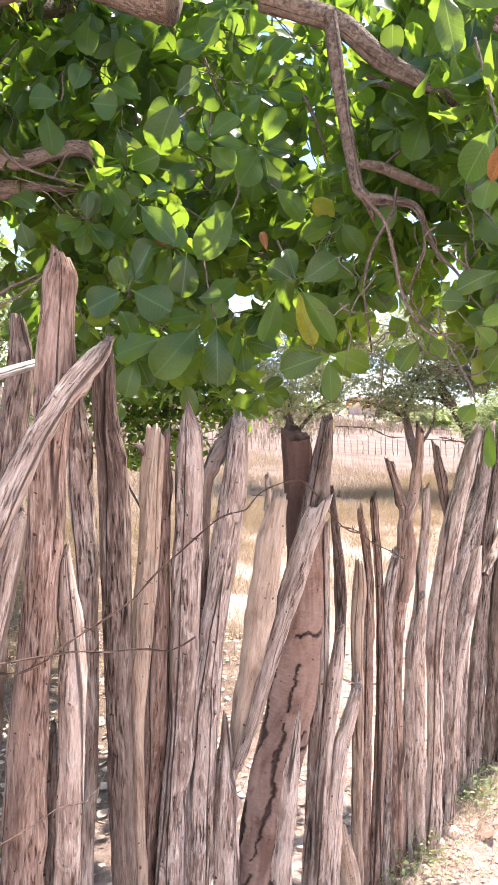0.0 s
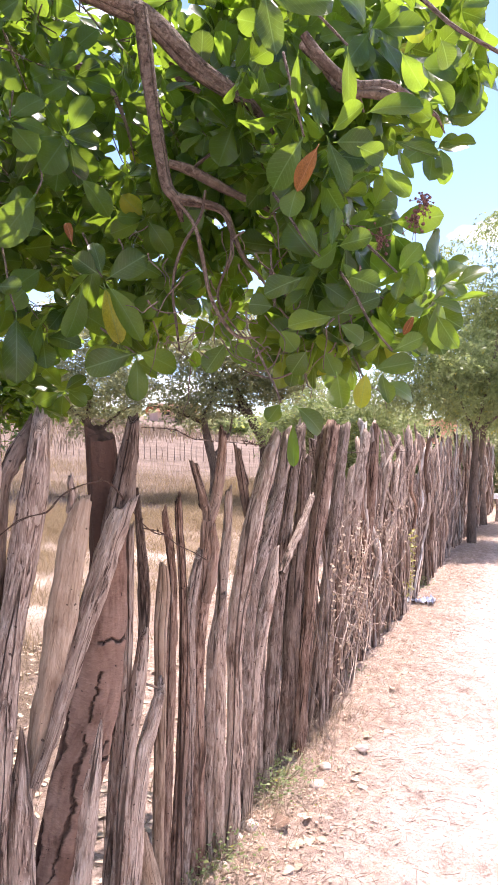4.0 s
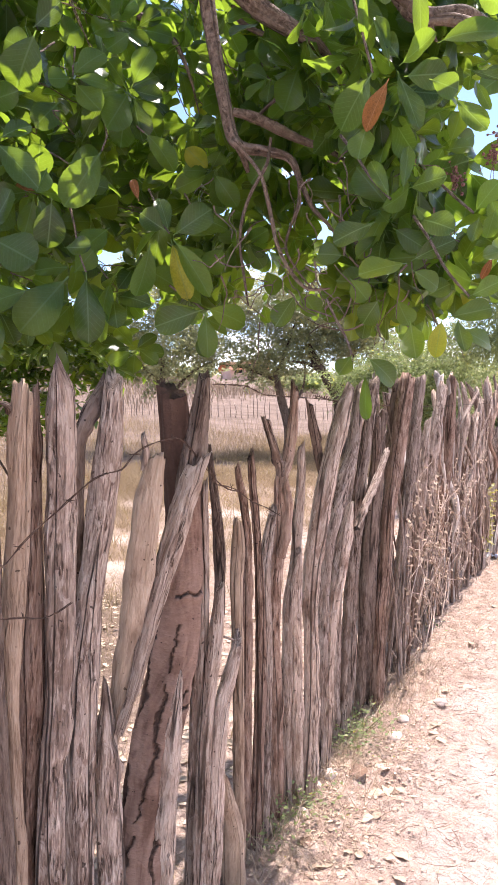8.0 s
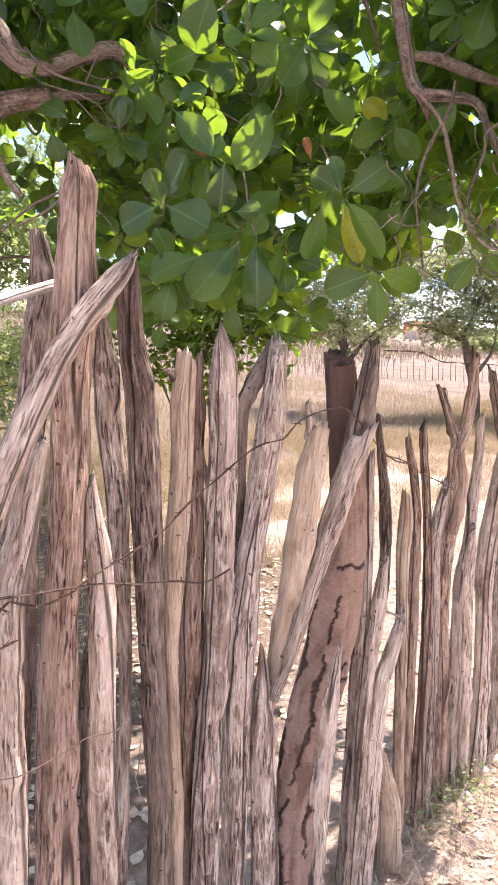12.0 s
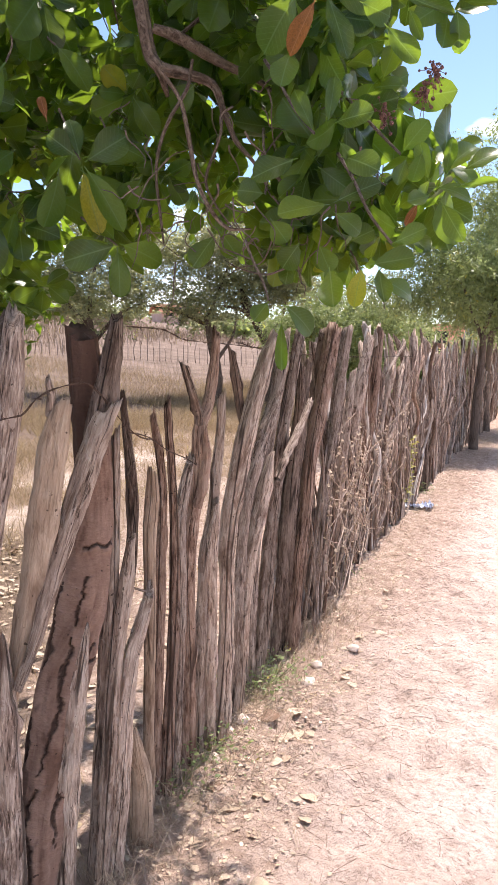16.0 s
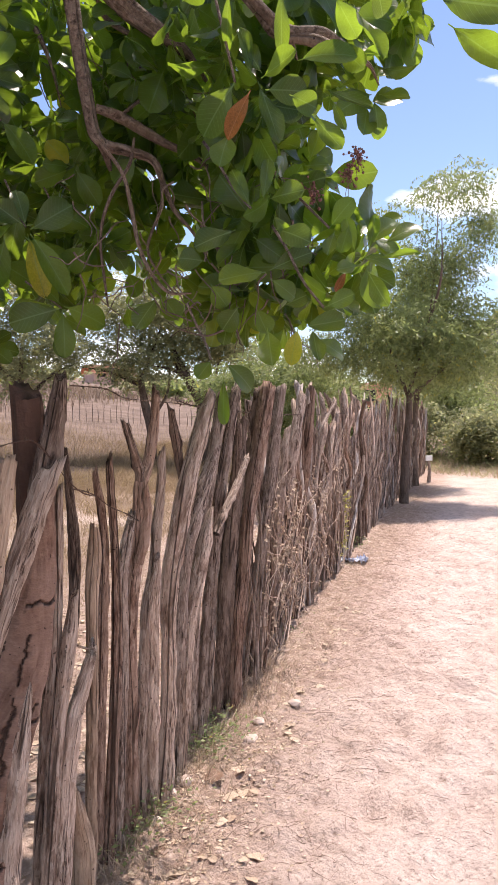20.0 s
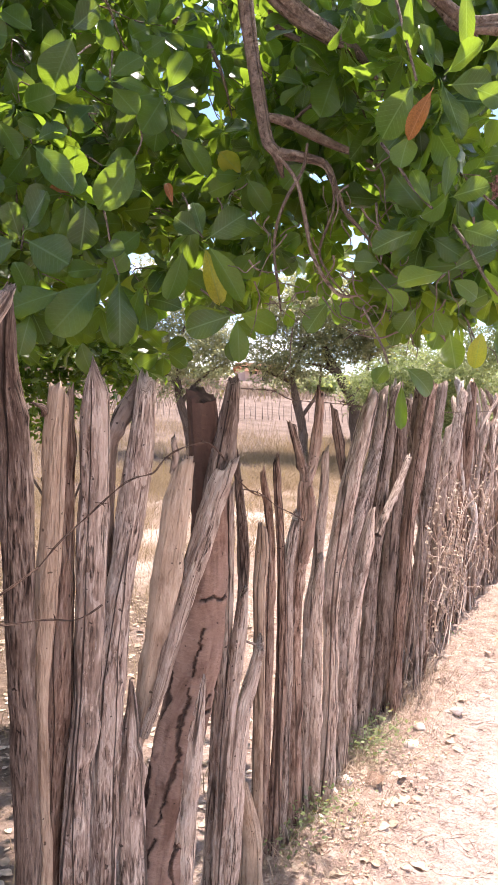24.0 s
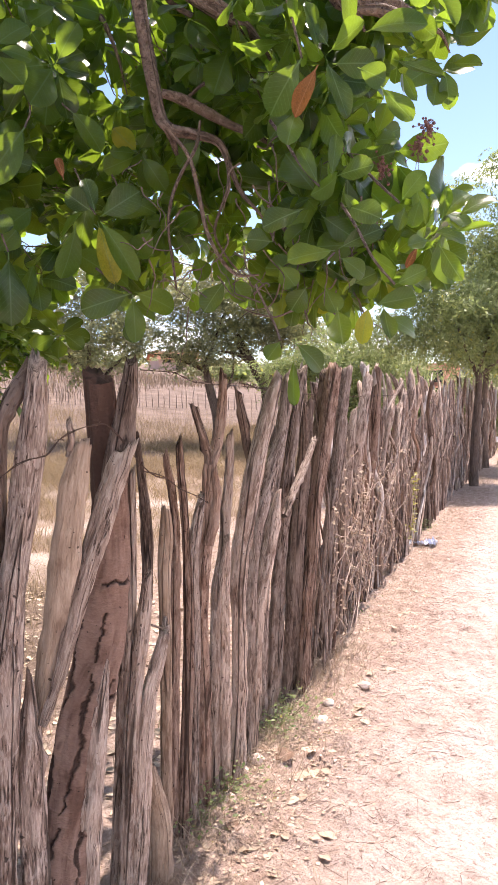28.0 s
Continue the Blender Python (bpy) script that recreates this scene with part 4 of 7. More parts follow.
# thin sticks wedged between the stakes
for style in ("grey", "pale", "red"):
    verts, faces, uvs = [], [], []
    for i in range(80):
        u = 2.6 + 16 * rng.random() ** 1.3
        lean, h, z0 = rng.gauss(0.2, 0.25), rng.uniform(0.6, 1.5), rng.choice((-0.03, -0.03, rng.uniform(0.1, 0.4)))
        v = rng.uniform(-0.02, 0.12) + bow(u)
        rod([fence_point(u, v, z0), fence_point(u + lean * 0.5 + rng.gauss(0, 0.04), v + rng.gauss(0, 0.02), z0 + h * 0.5), fence_point(u + lean, v + rng.gauss(0, 0.03), min(1.62, z0 + h))],
            rng.uniform(0.007, 0.013), rng.uniform(0.004, 0.008), 8, 6, 0.2, 0.2, 0.02, i * 0.7, verts=verts, faces=faces, uvs=uvs)
    part("stick_infill", mesh_of("stick_infill", verts, faces, uvs), WOOD[style], fence, "thin crooked sticks wedged between the stakes")["kind"] = "stuff"

# barbed wire, strand by strand
def wire(v, *line, barbs=True):
    P = [fence_point(a, v + bow(a) + LEAN * z, z) for a, z in line]
    length = sum((P[i + 1] - P[i]).length for i in range(len(P) - 1))
    verts, faces, uvs = [], [], []
    steps = max(10, int(length * 22))
    line3 = spline(P, steps)
    for ph in (0.0, math.pi)[:2 if barbs else 1]:
        pts = [c + Vector((0.0013 * math.cos(ph + i * 1.3), 0, 0.0013 * math.sin(ph + i * 1.3))) for i, c in enumerate(line3)]
        rod(pts, 0.0011, 0.0011, steps * 2, 5, 0, 0, verts=verts, faces=faces, uvs=uvs)
    strand = part("barbed_wire" if barbs else "wire", mesh_of("barbed_wire", verts, faces, uvs), M_WIRE, fence, "rusty twisted barbed wire" if barbs else "thin rusty plain wire")
    for i in range(2, steps - 1 if barbs else 2, 3):
        ob = part("barb", BARB[i % 3], None, strand)
        ob.matrix_basis = Matrix.Translation(line3[i]) @ pose(0, 0, 0, rng.uniform(0, 360), rng.uniform(0, 360), rng.uniform(0, 360))


BARB = []
for k in range(3):
    verts, faces, uvs = [], [], []
    for _ in range(4):
        a = Vector((rng.uniform(-1, 1), rng.uniform(-1, 1), rng.uniform(-1, 1))).normalized() * 0.013
        rod([-a * 0.2, a * 0.4, a], 0.0014, 0.0005, 2, 4, 0, 0, verts=verts, faces=faces, uvs=uvs)
    BARB.append(mesh_of("barb", verts, faces, uvs))
    BARB[-1].materials.append(M_WIRE)
wire(0.06, (-0.564, 1.204), (-0.524, 1.231), (-0.467, 1.233), (-0.379, 1.224), (-0.263, 1.212), (-0.190, 1.194), (-0.103, 1.181), (-0.017, 1.158), (0.056, 1.170))
wire(0.06, (-0.439, 1.224), (-0.397, 1.206), (-0.373, 1.203), (-0.329, 1.210), (-0.297, 1.226), (-0.221, 1.250), (-0.129, 1.282), (-0.072, 1.323), (0.006, 1.362), (0.072, 1.396), (0.134, 1.420), (0.212, 1.427), (0.247, 1.454), (0.312, 1.475), (0.408, 1.485), (0.476, 1.467), (0.652, 1.349), (0.766, 1.318))
wire(0.09, (-0.557, 1.203), (-0.525, 1.206), (-0.488, 1.202), (-0.472, 1.223), (-0.457, 1.234))
wire(0.11, (-0.554, 1.184), (-0.524, 1.172), (-0.488, 1.173), (-0.456, 1.178))
wire(0.09, (-0.606, 0.963), (-0.567, 0.975), (-0.522, 0.977), (-0.467, 0.955), (-0.427, 0.946), (-0.341, 0.952), (-0.303, 0.960), (-0.261, 0.948), (-0.226, 0.959), barbs=False)
wire(-0.02, (0.730, 1.627), (0.870, 1.627), (0.946, 1.624), (1.074, 1.600), (1.187, 1.596), (1.646, 1.585), (1.884, 1.565))
wire(0.03, (0.686, 1.345), (0.798, 1.320), (0.918, 1.268), (1.024, 1.235), (1.132, 1.194))
wire(-0.02, (1.5, 1.60), (1.9, 1.575), (3.44, 1.55), (6.5, 1.56))

pole = thing("dead_pole", "pale barkless dead pole resting in the fork of a fence stake", "pole")
part("shaft", rod([(-0.715, 0.913, 1.565), (-0.554, 1.105, 1.645), (-0.494, 1.178, 1.672), (-0.439, 1.242, 1.702), (-0.385, 1.306, 1.729)], 0.0125, 0.0095, 20, 12, 0.1, 0.12, 0.01, 2.2), WOOD["silver"], pole)
part("shaft", rod([(-0.715, 0.913, 1.565), (-0.7749999999999999, 0.883, 0.7), (-0.815, 0.863, -0.03)], 0.017, 0.02, 10, 9, 0.1, 0.12, 0.01, 4.2), WOOD["silver"], pole)


# ---- leaves ----
def leaf_shape(width=0.62, curl=0.12, fold=0.10, rows=9, wave=0.0, notch=0.0):
    """Vertices of one obovate leaf of length 1 along +y, broadest near its rounded tip, with a stalk; z is its upper face."""
    verts, faces, uvs = [], [], []
    cols = 5
    for i in range(rows):
        t = 1 - (1 - i / (rows - 1)) ** 1.35
        w = width * 0.5 * (math.sqrt(max(0.0, 1 - ((t - 0.64) / 0.36) ** 2)) if t > 0.64 else math.sin(0.5 * math.pi * t / 0.64) ** 0.85)
        w = max(w, 0.012)
        for j in range(cols):
            s = (j - 2) / 2
            y = 0.1 + 0.9 * t - (notch * 0.04 if i == rows - 1 and j == 2 else 0)
            z = -curl * t * t + fold * abs(s) * w * 2 + wave * math.sin(7 * t + 3 * s) * abs(s)
            verts.append((s * w, y, z))
            uvs.append((s * w / width, t))
        if i:
            for j in range(cols - 1):
                a = (i - 1) * cols + j
                faces.append((a, a + 1, a + cols + 1, a + cols))
    b = len(verts)
    verts += [(-0.012, 0.0, 0.0), (0.012, 0.0, 0.0), (0.012, 0.12, 0.0), (-0.012, 0.12, 0.0)]
    uvs += [(0, 0), (0, 0), (0, 0.1), (0, 0.1)]
    faces.append((b, b + 1, b + 2, b + 3))
    return np.array(verts), faces, np.array(uvs)


LEAVES = [leaf_shape(0.60, 0.10, 0.10, wave=0.045), leaf_shape(0.63, 0.22, 0.05, wave=0.045), leaf_shape(0.56, -0.06, 0.16, wave=0.045), leaf_shape(0.54, 0.34, 0.14), leaf_shape(0.66, 0.08, 0.06, wave=0.06, notch=1)]
LEAF_MESH = [mesh_of("leaf", *ls) for ls in LEAVES]
for me in LEAF_MESH:
    me.materials.append(M_LEAF)


def leaf_pose(base, way, face, length):
    """Pose of a leaf from its stalk, the way it points and the way its upper side faces."""
    y = Vector(way).normalized()
    z = Vector(face)
    z = (z - y * z.dot(y)).normalized()
    x = y.cross(z)
    m = Matrix((x, y, z)).transposed().to_4x4()
    m.translation = base
    return m @ Matrix.Diagonal((length, length, length, 1))


class Heap:
    """Many small flat pieces gathered into one mesh."""

    def __init__(self):
        self.v, self.f, self.u, self.n = [], [], [], 0

    def add(self, shape, m):
        v, f, u = shape
        M = np.array(m)
        self.v.append(v @ M[:3, :3].T + M[:3, 3])
        self.u.append(u)
        self.f += [tuple(i + self.n for i in q) for q in f]
        self.n += len(v)

    def mesh(self, name, material):
        me = bpy.data.meshes.new(name)
        me.from_pydata(np.concatenate(self.v).tolist(), [], self.f)
        lay = me.uv_layers.new(name="UVMap")
        idx = np.zeros(len(me.loops), dtype=np.int32)
        me.loops.foreach_get("vertex_index", idx)
        lay.data.foreach_set("uv", np.concatenate(self.u).astype(np.float32)[idx].ravel())
        me.polygons.foreach_set("use_smooth", np.ones(len(me.polygons), dtype=bool))
        me.materials.append(material)
        me.update()
        return me


# ---- the broad-leaved tree over the fence ----
tree = thing("cashew_tree", "spreading broad-leaved tree with glossy green leaves hanging over the fence", "tree")
part("trunk", rod([(-2.35, 2.6, -0.1), (-2.3, 2.55, 0.5), (-2.15, 2.45, 1.2), (-1.9, 2.25, 1.9)], 0.24, 0.17, 20, 16, 0.12, 0.1, 0, 1.1), M_BRANCH, tree)


def limb(r0, r1, *pts, steps=16, segs=9, name="limb"):
    global stake_no
    stake_no += 1
    part(name, rod(pts, r0, r1, steps, segs, 0.16, 0.14, 0, stake_no * 0.37), M_BRANCH, tree)


def branch(radii, *pts, name="limb"):
    """A limb with one radius a point."""
    global stake_no
    stake_no += 1
    part(name, rod(pts, max(radii), radii[-1], 10 * len(pts), 18 if max(radii) > 0.03 else 12 if max(radii) > 0.008 else 7, 0.09, 0.14, 0, stake_no * 0.37, radii=radii), M_BRANCH, tree)


# limbs that leave the trunk, out over the fence
branch([0.0348, 0.0348, 0.0318, 0.0272, 0.0227, 0.0151, 0.0053], (0.081, 1.877, 2.771), (0.179, 1.865, 2.729), (0.284, 1.851, 2.679), (0.39, 1.839, 2.576), (0.488, 1.826, 2.509), (0.548, 1.819, 2.471), (0.62, 1.861, 2.425))
branch([0.0173, 0.0188, 0.0195, 0.018, 0.0159, 0.0152, 0.013, 0.0045], (0.245, 1.766, 2.658), (0.254, 1.766, 2.571), (0.261, 1.766, 2.499), (0.272, 1.766, 2.413), (0.287, 1.765, 2.312), (0.303, 1.765, 2.218), (0.324, 1.762, 2.185), (0.349, 1.808, 2.145))
branch([0.0108, 0.0144, 0.013, 0.0101, 0.0072, 0.0058, 0.0036, 0.0013], (0.309, 1.764, 2.203), (0.338, 1.761, 2.185), (0.381, 1.755, 2.178), (0.443, 1.747, 2.157), (0.469, 1.744, 2.096), (0.496, 1.741, 2.036), (0.54, 1.736, 1.985), (0.593, 1.78, 1.924))
branch([0.0035, 0.0042, 0.0042, 0.0042, 0.0035, 0.0035, 0.0021], (0.385, 1.694, 2.187), (0.373, 1.696, 2.127), (0.334, 1.702, 2.061), (0.311, 1.706, 2.001), (0.303, 1.708, 1.938), (0.311, 1.709, 1.854), (0.317, 1.709, 1.795), name="twig")
branch([0.0042, 0.0049, 0.0056, 0.0049, 0.0049, 0.0042, 0.0021], (0.313, 1.704, 2.164), (0.355, 1.699, 2.106), (0.373, 1.697, 2.036), (0.391, 1.697, 1.938), (0.421, 1.693, 1.871), (0.46, 1.689, 1.831), (0.513, 1.682, 1.83), name="twig")
branch([0.0036, 0.0036, 0.0036, 0.0029, 0.0021], (0.455, 1.726, 2.126), (0.455, 1.727, 2.047), (0.421, 1.733, 1.947), (0.442, 1.731, 1.89), (0.485, 1.726, 1.833), name="twig")
branch([0.0047, 0.0047, 0.0031], (0.394, 1.892, 2.316), (0.463, 1.882, 2.37), (0.555, 1.869, 2.402), name="twig")
branch([0.0109, 0.014, 0.014, 0.0109, 0.0078, 0.0027], (0.333, 1.9, 2.331), (0.387, 1.893, 2.316), (0.448, 1.885, 2.285), (0.51, 1.878, 2.254), (0.587, 1.868, 2.223), (0.679, 1.906, 2.186))
branch([0.0073, 0.0081, 0.0073, 0.0073, 0.0049, 0.0017], (0.356, 1.993, 2.696), (0.381, 1.991, 2.615), (0.47, 1.979, 2.566), (0.535, 1.971, 2.534), (0.584, 1.966, 2.461), (0.643, 2.01, 2.373))
branch([0.0107, 0.0125, 0.0098, 0.0071, 0.0045, 0.0016], (0.091, 2.229, 2.751), (0.153, 2.221, 2.721), (0.215, 2.214, 2.671), (0.242, 2.211, 2.618), (0.265, 2.209, 2.55), (0.293, 2.257, 2.468))
branch([0.0088, 0.011, 0.011, 0.0116, 0.0099, 0.0035], (0.493, 1.293, 2.36), (0.521, 1.29, 2.321), (0.556, 1.286, 2.288), (0.598, 1.28, 2.264), (0.663, 1.272, 2.269), (0.741, 1.312, 2.275))
branch([0.0087, 0.0119, 0.0103, 0.0087, 0.0043, 0.0015], (0.594, 1.283, 2.253), (0.635, 1.264, 2.247), (0.674, 1.246, 2.228), (0.699, 1.234, 2.21), (0.733, 1.219, 2.195), (0.774, 1.251, 2.177))
branch([0.0101, 0.0112, 0.0106, 0.0078, 0.0027], (0.518, 1.365, 2.385), (0.558, 1.345, 2.333), (0.584, 1.332, 2.288), (0.612, 1.319, 2.272), (0.646, 1.353, 2.253))
branch([0.0853, 0.0888, 0.0836, 0.0529, 0.0393, 0.0341, 0.0273, 0.0239, 0.0256, 0.0188, 0.0085, 0.003], (-1.222, 2.127, 2.697), (-1.087, 2.15, 2.728), (-0.969, 2.169, 2.718), (-0.894, 2.178, 2.665), (-0.819, 2.185, 2.578), (-0.752, 2.191, 2.49), (-0.668, 2.205, 2.481), (-0.567, 2.223, 2.514), (-0.474, 2.239, 2.529), (-0.412, 2.246, 2.473), (-0.348, 2.254, 2.438), (-0.271, 2.314, 2.396))
branch([0.0524, 0.0576, 0.0524, 0.0436, 0.0153], (-1.253, 2.16, 2.479), (-1.079, 2.192, 2.545), (-0.989, 2.211, 2.63), (-0.949, 2.222, 2.699), (-0.901, 2.285, 2.782))
branch([0.0393, 0.0393, 0.0375, 0.0393, 0.0357, 0.0321, 0.0161, 0.0056], (-1.281, 2.205, 2.455), (-1.123, 2.229, 2.428), (-1.017, 2.246, 2.41), (-0.903, 2.262, 2.381), (-0.832, 2.276, 2.41), (-0.744, 2.291, 2.426), (-0.647, 2.307, 2.437), (-0.531, 2.376, 2.45))
branch([0.0041, 0.0049, 0.0041, 0.0024], (-0.704, 2.098, 2.487), (-0.637, 2.105, 2.424), (-0.509, 2.123, 2.382), (-0.394, 2.141, 2.36), name="twig")
branch([0.0033, 0.0033, 0.0024], (-0.541, 2.119, 2.396), (-0.512, 2.127, 2.457), (-0.492, 2.132, 2.486), name="twig")
branch([0.0102, 0.0119, 0.0077], (-0.842, 2.165, 2.272), (-0.798, 2.166, 2.16), (-0.756, 2.17, 2.105), name="twig")
branch([0.0026, 0.0033, 0.0026], (-0.467, 1.704, 2.002), (-0.556, 1.687, 1.958), (-0.635, 1.67, 1.893), name="twig")
branch([0.0026, 0.0026, 0.002], (-0.467, 1.703, 1.996), (-0.53, 1.69, 1.944), (-0.589, 1.679, 1.912), name="twig")
limb(0.13, 0.08, (-1.95, 2.3, 1.8), (-1.7, 2.15, 2.1), (-1.4, 1.98, 2.25), (-1.05, 1.93, 2.29))
limb(0.07, 0.05, (-2.1, 2.4, 1.5), (-1.6, 2.15, 1.95), (-1.05, 1.95, 2.06))
limb(0.10, 0.05, (-1.9, 2.3, 1.9), (-1.3, 2.2, 2.7), (-0.6, 1.95, 2.9), (-0.15, 1.85, 2.74))
limb(0.03, 0.02, (-0.6, 1.95, 2.9), (-0.1, 1.6, 2.95), (0.2, 1.35, 2.75), (0.27, 1.3, 2.66))
limb(0.05, 0.02, (-1.3, 2.2, 2.7), (-0.9, 2.8, 3.3), (-0.2, 3.3, 3.7), (0.6, 3.4, 3.8))
limb(0.05, 0.02, (-0.6, 1.9, 2.95), (-0.1, 2.4, 3.3), (0.5, 2.5, 3.4), (0.9, 2.3, 3.3))

near_leaves, far_heap = 0, Heap()
FAR_LEAVES = [leaf_shape(0.60, c, f, 8, w) for c, f, w in ((0.1, 0.1, 0.04), (0.2, 0.05, 0.05), (-0.06, 0.14, 0.04), (0.38, 0.12, 0.03), (0.05, 0.04, 0.06))]
lr = random.Random(5)
EYE_SIDE = Vector((0, 0, 1.6))


def put_leaf(base, way, face, length, near):
    global near_leaves
    k = lr.randrange(len(LEAVES))
    for f in (0.3, 0.7, 1.0):                  # a gap in the crown lets the sky through
        q = base + Vector(way).normalized() * length * f
        if q.y > 0.8 and ((math.degrees(math.atan2(q.x, q.y)) - 0.3) / 1.5) ** 2 + ((math.degrees(math.atan2(q.z - 1.6, math.hypot(q.x, q.y))) - 11.3) / 0.95) ** 2 < 1:
            return
    m = leaf_pose(base, way, face, length)
    if near and near_leaves < 298:
        near_leaves += 1
        ob = part("leaf", LEAF_MESH[k], None, tree)
        ob.matrix_basis = m
    else:
        far_heap.add(FAR_LEAVES[k], m)


twig_v, twig_f, twig_u = [], [], []


def spray(*leaves):
    """Leaves of one twig: the stalk's and the tip's place and the blade's width."""
    global near_leaves
    for bx, by, bz, tx, ty, tz, w in leaves:
        base, way = Vector((bx, by, bz)), Vector((tx - bx, ty - by, tz - bz))
        out = (base - EYE_SIDE).normalized()
        k = lr.randrange(len(LEAVES))
        m = leaf_pose(base, way, -out + Vector((lr.gauss(0, 0.25), lr.gauss(0, 0.25), lr.uniform(0.1, 0.7))), way.length)
        near_leaves += 1
        ob = part("leaf", LEAF_MESH[k], None, tree)
        ob.matrix_basis = m @ Matrix.Diagonal((w / (0.58 * way.length), 1, 1, 1))
    c = Vector(leaves[0][:3])
    bend = Vector((lr.gauss(-0.03, 0.05), lr.uniform(0.05, 0.14), lr.uniform(0.08, 0.2)))
    rod([c, c + bend * 0.3 + Vector((lr.gauss(0, 0.01), 0, 0)), c + bend * 0.7, c + bend], 0.0025, 0.003, 10, 6, 0, 0.2, verts=twig_v, faces=twig_f, uvs=twig_u)


spray((0.497, 1.246, 1.912, 0.466, 1.260, 1.986, 0.025), (0.522, 1.249, 1.926, 0.537, 1.249, 2.011, 0.023), (0.541, 1.269, 1.939, 0.580, 1.203, 1.943, 0.044), (0.524, 1.208, 1.893, 0.563, 1.217, 1.858, 0.019), (0.538, 1.229, 1.873, 0.579, 1.177, 1.850, 0.049), (0.555, 1.300, 1.813, 0.626, 1.260, 1.849, 0.044), (0.492, 1.313, 1.889, 0.415, 1.339, 1.861, 0.051), (0.535, 1.270, 1.803, 0.442, 1.271, 1.789, 0.053), (0.541, 1.266, 1.790, 0.601, 1.269, 1.759, 0.036))
spray((0.472, 1.250, 2.137, 0.417, 1.291, 2.056, 0.068), (0.466, 1.267, 2.051, 0.432, 1.232, 1.992, 0.045), (0.519, 1.255, 2.148, 0.556, 1.239, 2.039, 0.035), (0.506, 1.210, 2.132, 0.546, 1.141, 2.153, 0.046), (0.535, 1.259, 2.137, 0.601, 1.221, 2.130, 0.051), (0.508, 1.256, 2.151, 0.502, 1.293, 2.271, 0.026), (0.524, 1.248, 2.161, 0.507, 1.294, 2.236, 0.031))
spray((0.537, 1.188, 2.286, 0.548, 1.205, 2.182, 0.026), (0.457, 1.230, 2.290, 0.457, 1.265, 2.202, 0.022), (0.583, 1.218, 2.179, 0.651, 1.142, 2.187, 0.059), (0.640, 1.112, 2.235, 0.663, 1.065, 2.117, 0.038), (0.654, 1.196, 2.209, 0.692, 1.166, 2.156, 0.044), (0.612, 1.175, 2.116, 0.681, 1.118, 2.062, 0.024), (0.620, 1.158, 2.090, 0.635, 1.133, 2.028, 0.020), (0.580, 1.158, 2.059, 0.628, 1.138, 1.996, 0.038), (0.555, 1.196, 2.105, 0.615, 1.203, 2.092, 0.040), (0.637, 1.174, 2.282, 0.690, 1.186, 2.222, 0.040), (0.712, 1.160, 2.311, 0.751, 1.185, 2.270, 0.040))
spray((0.656, 1.242, 1.888, 0.677, 1.195, 1.931, 0.036), (0.726, 1.231, 1.851, 0.808, 1.236, 1.936, 0.051), (0.761, 1.220, 1.859, 0.826, 1.193, 1.906, 0.041), (0.736, 1.209, 1.830, 0.795, 1.149, 1.833, 0.013), (0.717, 1.231, 1.833, 0.778, 1.205, 1.825, 0.036), (0.699, 1.178, 1.798, 0.705, 1.125, 1.728, 0.034), (0.728, 1.228, 1.798, 0.783, 1.245, 1.766, 0.032), (0.662, 1.176, 1.878, 0.657, 1.201, 1.831, 0.026), (0.653, 1.215, 1.876, 0.621, 1.188, 1.820, 0.028), (0.681, 1.188, 1.830, 0.677, 1.213, 1.899, 0.028), (0.735, 1.228, 1.848, 0.722, 1.185, 1.907, 0.024), (0.701, 1.214, 1.815, 0.640, 1.191, 1.796, 0.030))
spray((0.627, 1.213, 1.731, 0.668, 1.173, 1.753, 0.031), (0.599, 1.242, 1.699, 0.686, 1.245, 1.713, 0.044), (0.597, 1.202, 1.671, 0.677, 1.208, 1.647, 0.037), (0.514, 1.218, 1.690, 0.505, 1.173, 1.618, 0.046), (0.601, 1.210, 1.693, 0.588, 1.163, 1.626, 0.031), (0.560, 1.185, 1.688, 0.540, 1.178, 1.627, 0.035))
spray((0.448, 1.346, 1.642, 0.411, 1.322, 1.603, 0.037), (0.454, 1.281, 1.632, 0.519, 1.281, 1.585, 0.046), (0.459, 1.307, 1.608, 0.469, 1.340, 1.507, 0.022))
spray((0.482, 1.477, 1.862, 0.429, 1.484, 1.871, 0.047), (0.478, 1.430, 1.806, 0.507, 1.412, 1.758, 0.047), (0.536, 1.422, 1.761, 0.504, 1.440, 1.715, 0.047), (0.565, 1.400, 1.760, 0.587, 1.395, 1.702, 0.047), (0.634, 1.411, 1.765, 0.676, 1.387, 1.787, 0.042))
spray((0.212, 0.703, 2.031, 0.297, 0.707, 2.031, 0.057), (0.210, 0.684, 2.025, 0.214, 0.662, 1.946, 0.025))
spray((0.513, 0.707, 2.006, 0.593, 0.667, 1.985, 0.057), (0.500, 0.664, 1.952, 0.529, 0.595, 1.876, 0.032))
spray((-0.071, 1.894, 2.404, 0.004, 1.886, 2.473, 0.064), (-0.065, 1.854, 2.379, 0.013, 1.849, 2.374, 0.039), (-0.070, 1.916, 2.398, -0.006, 1.864, 2.302, 0.068), (-0.074, 1.916, 2.421, -0.077, 1.907, 2.485, 0.024), (-0.077, 1.922, 2.408, -0.134, 1.911, 2.399, 0.061))
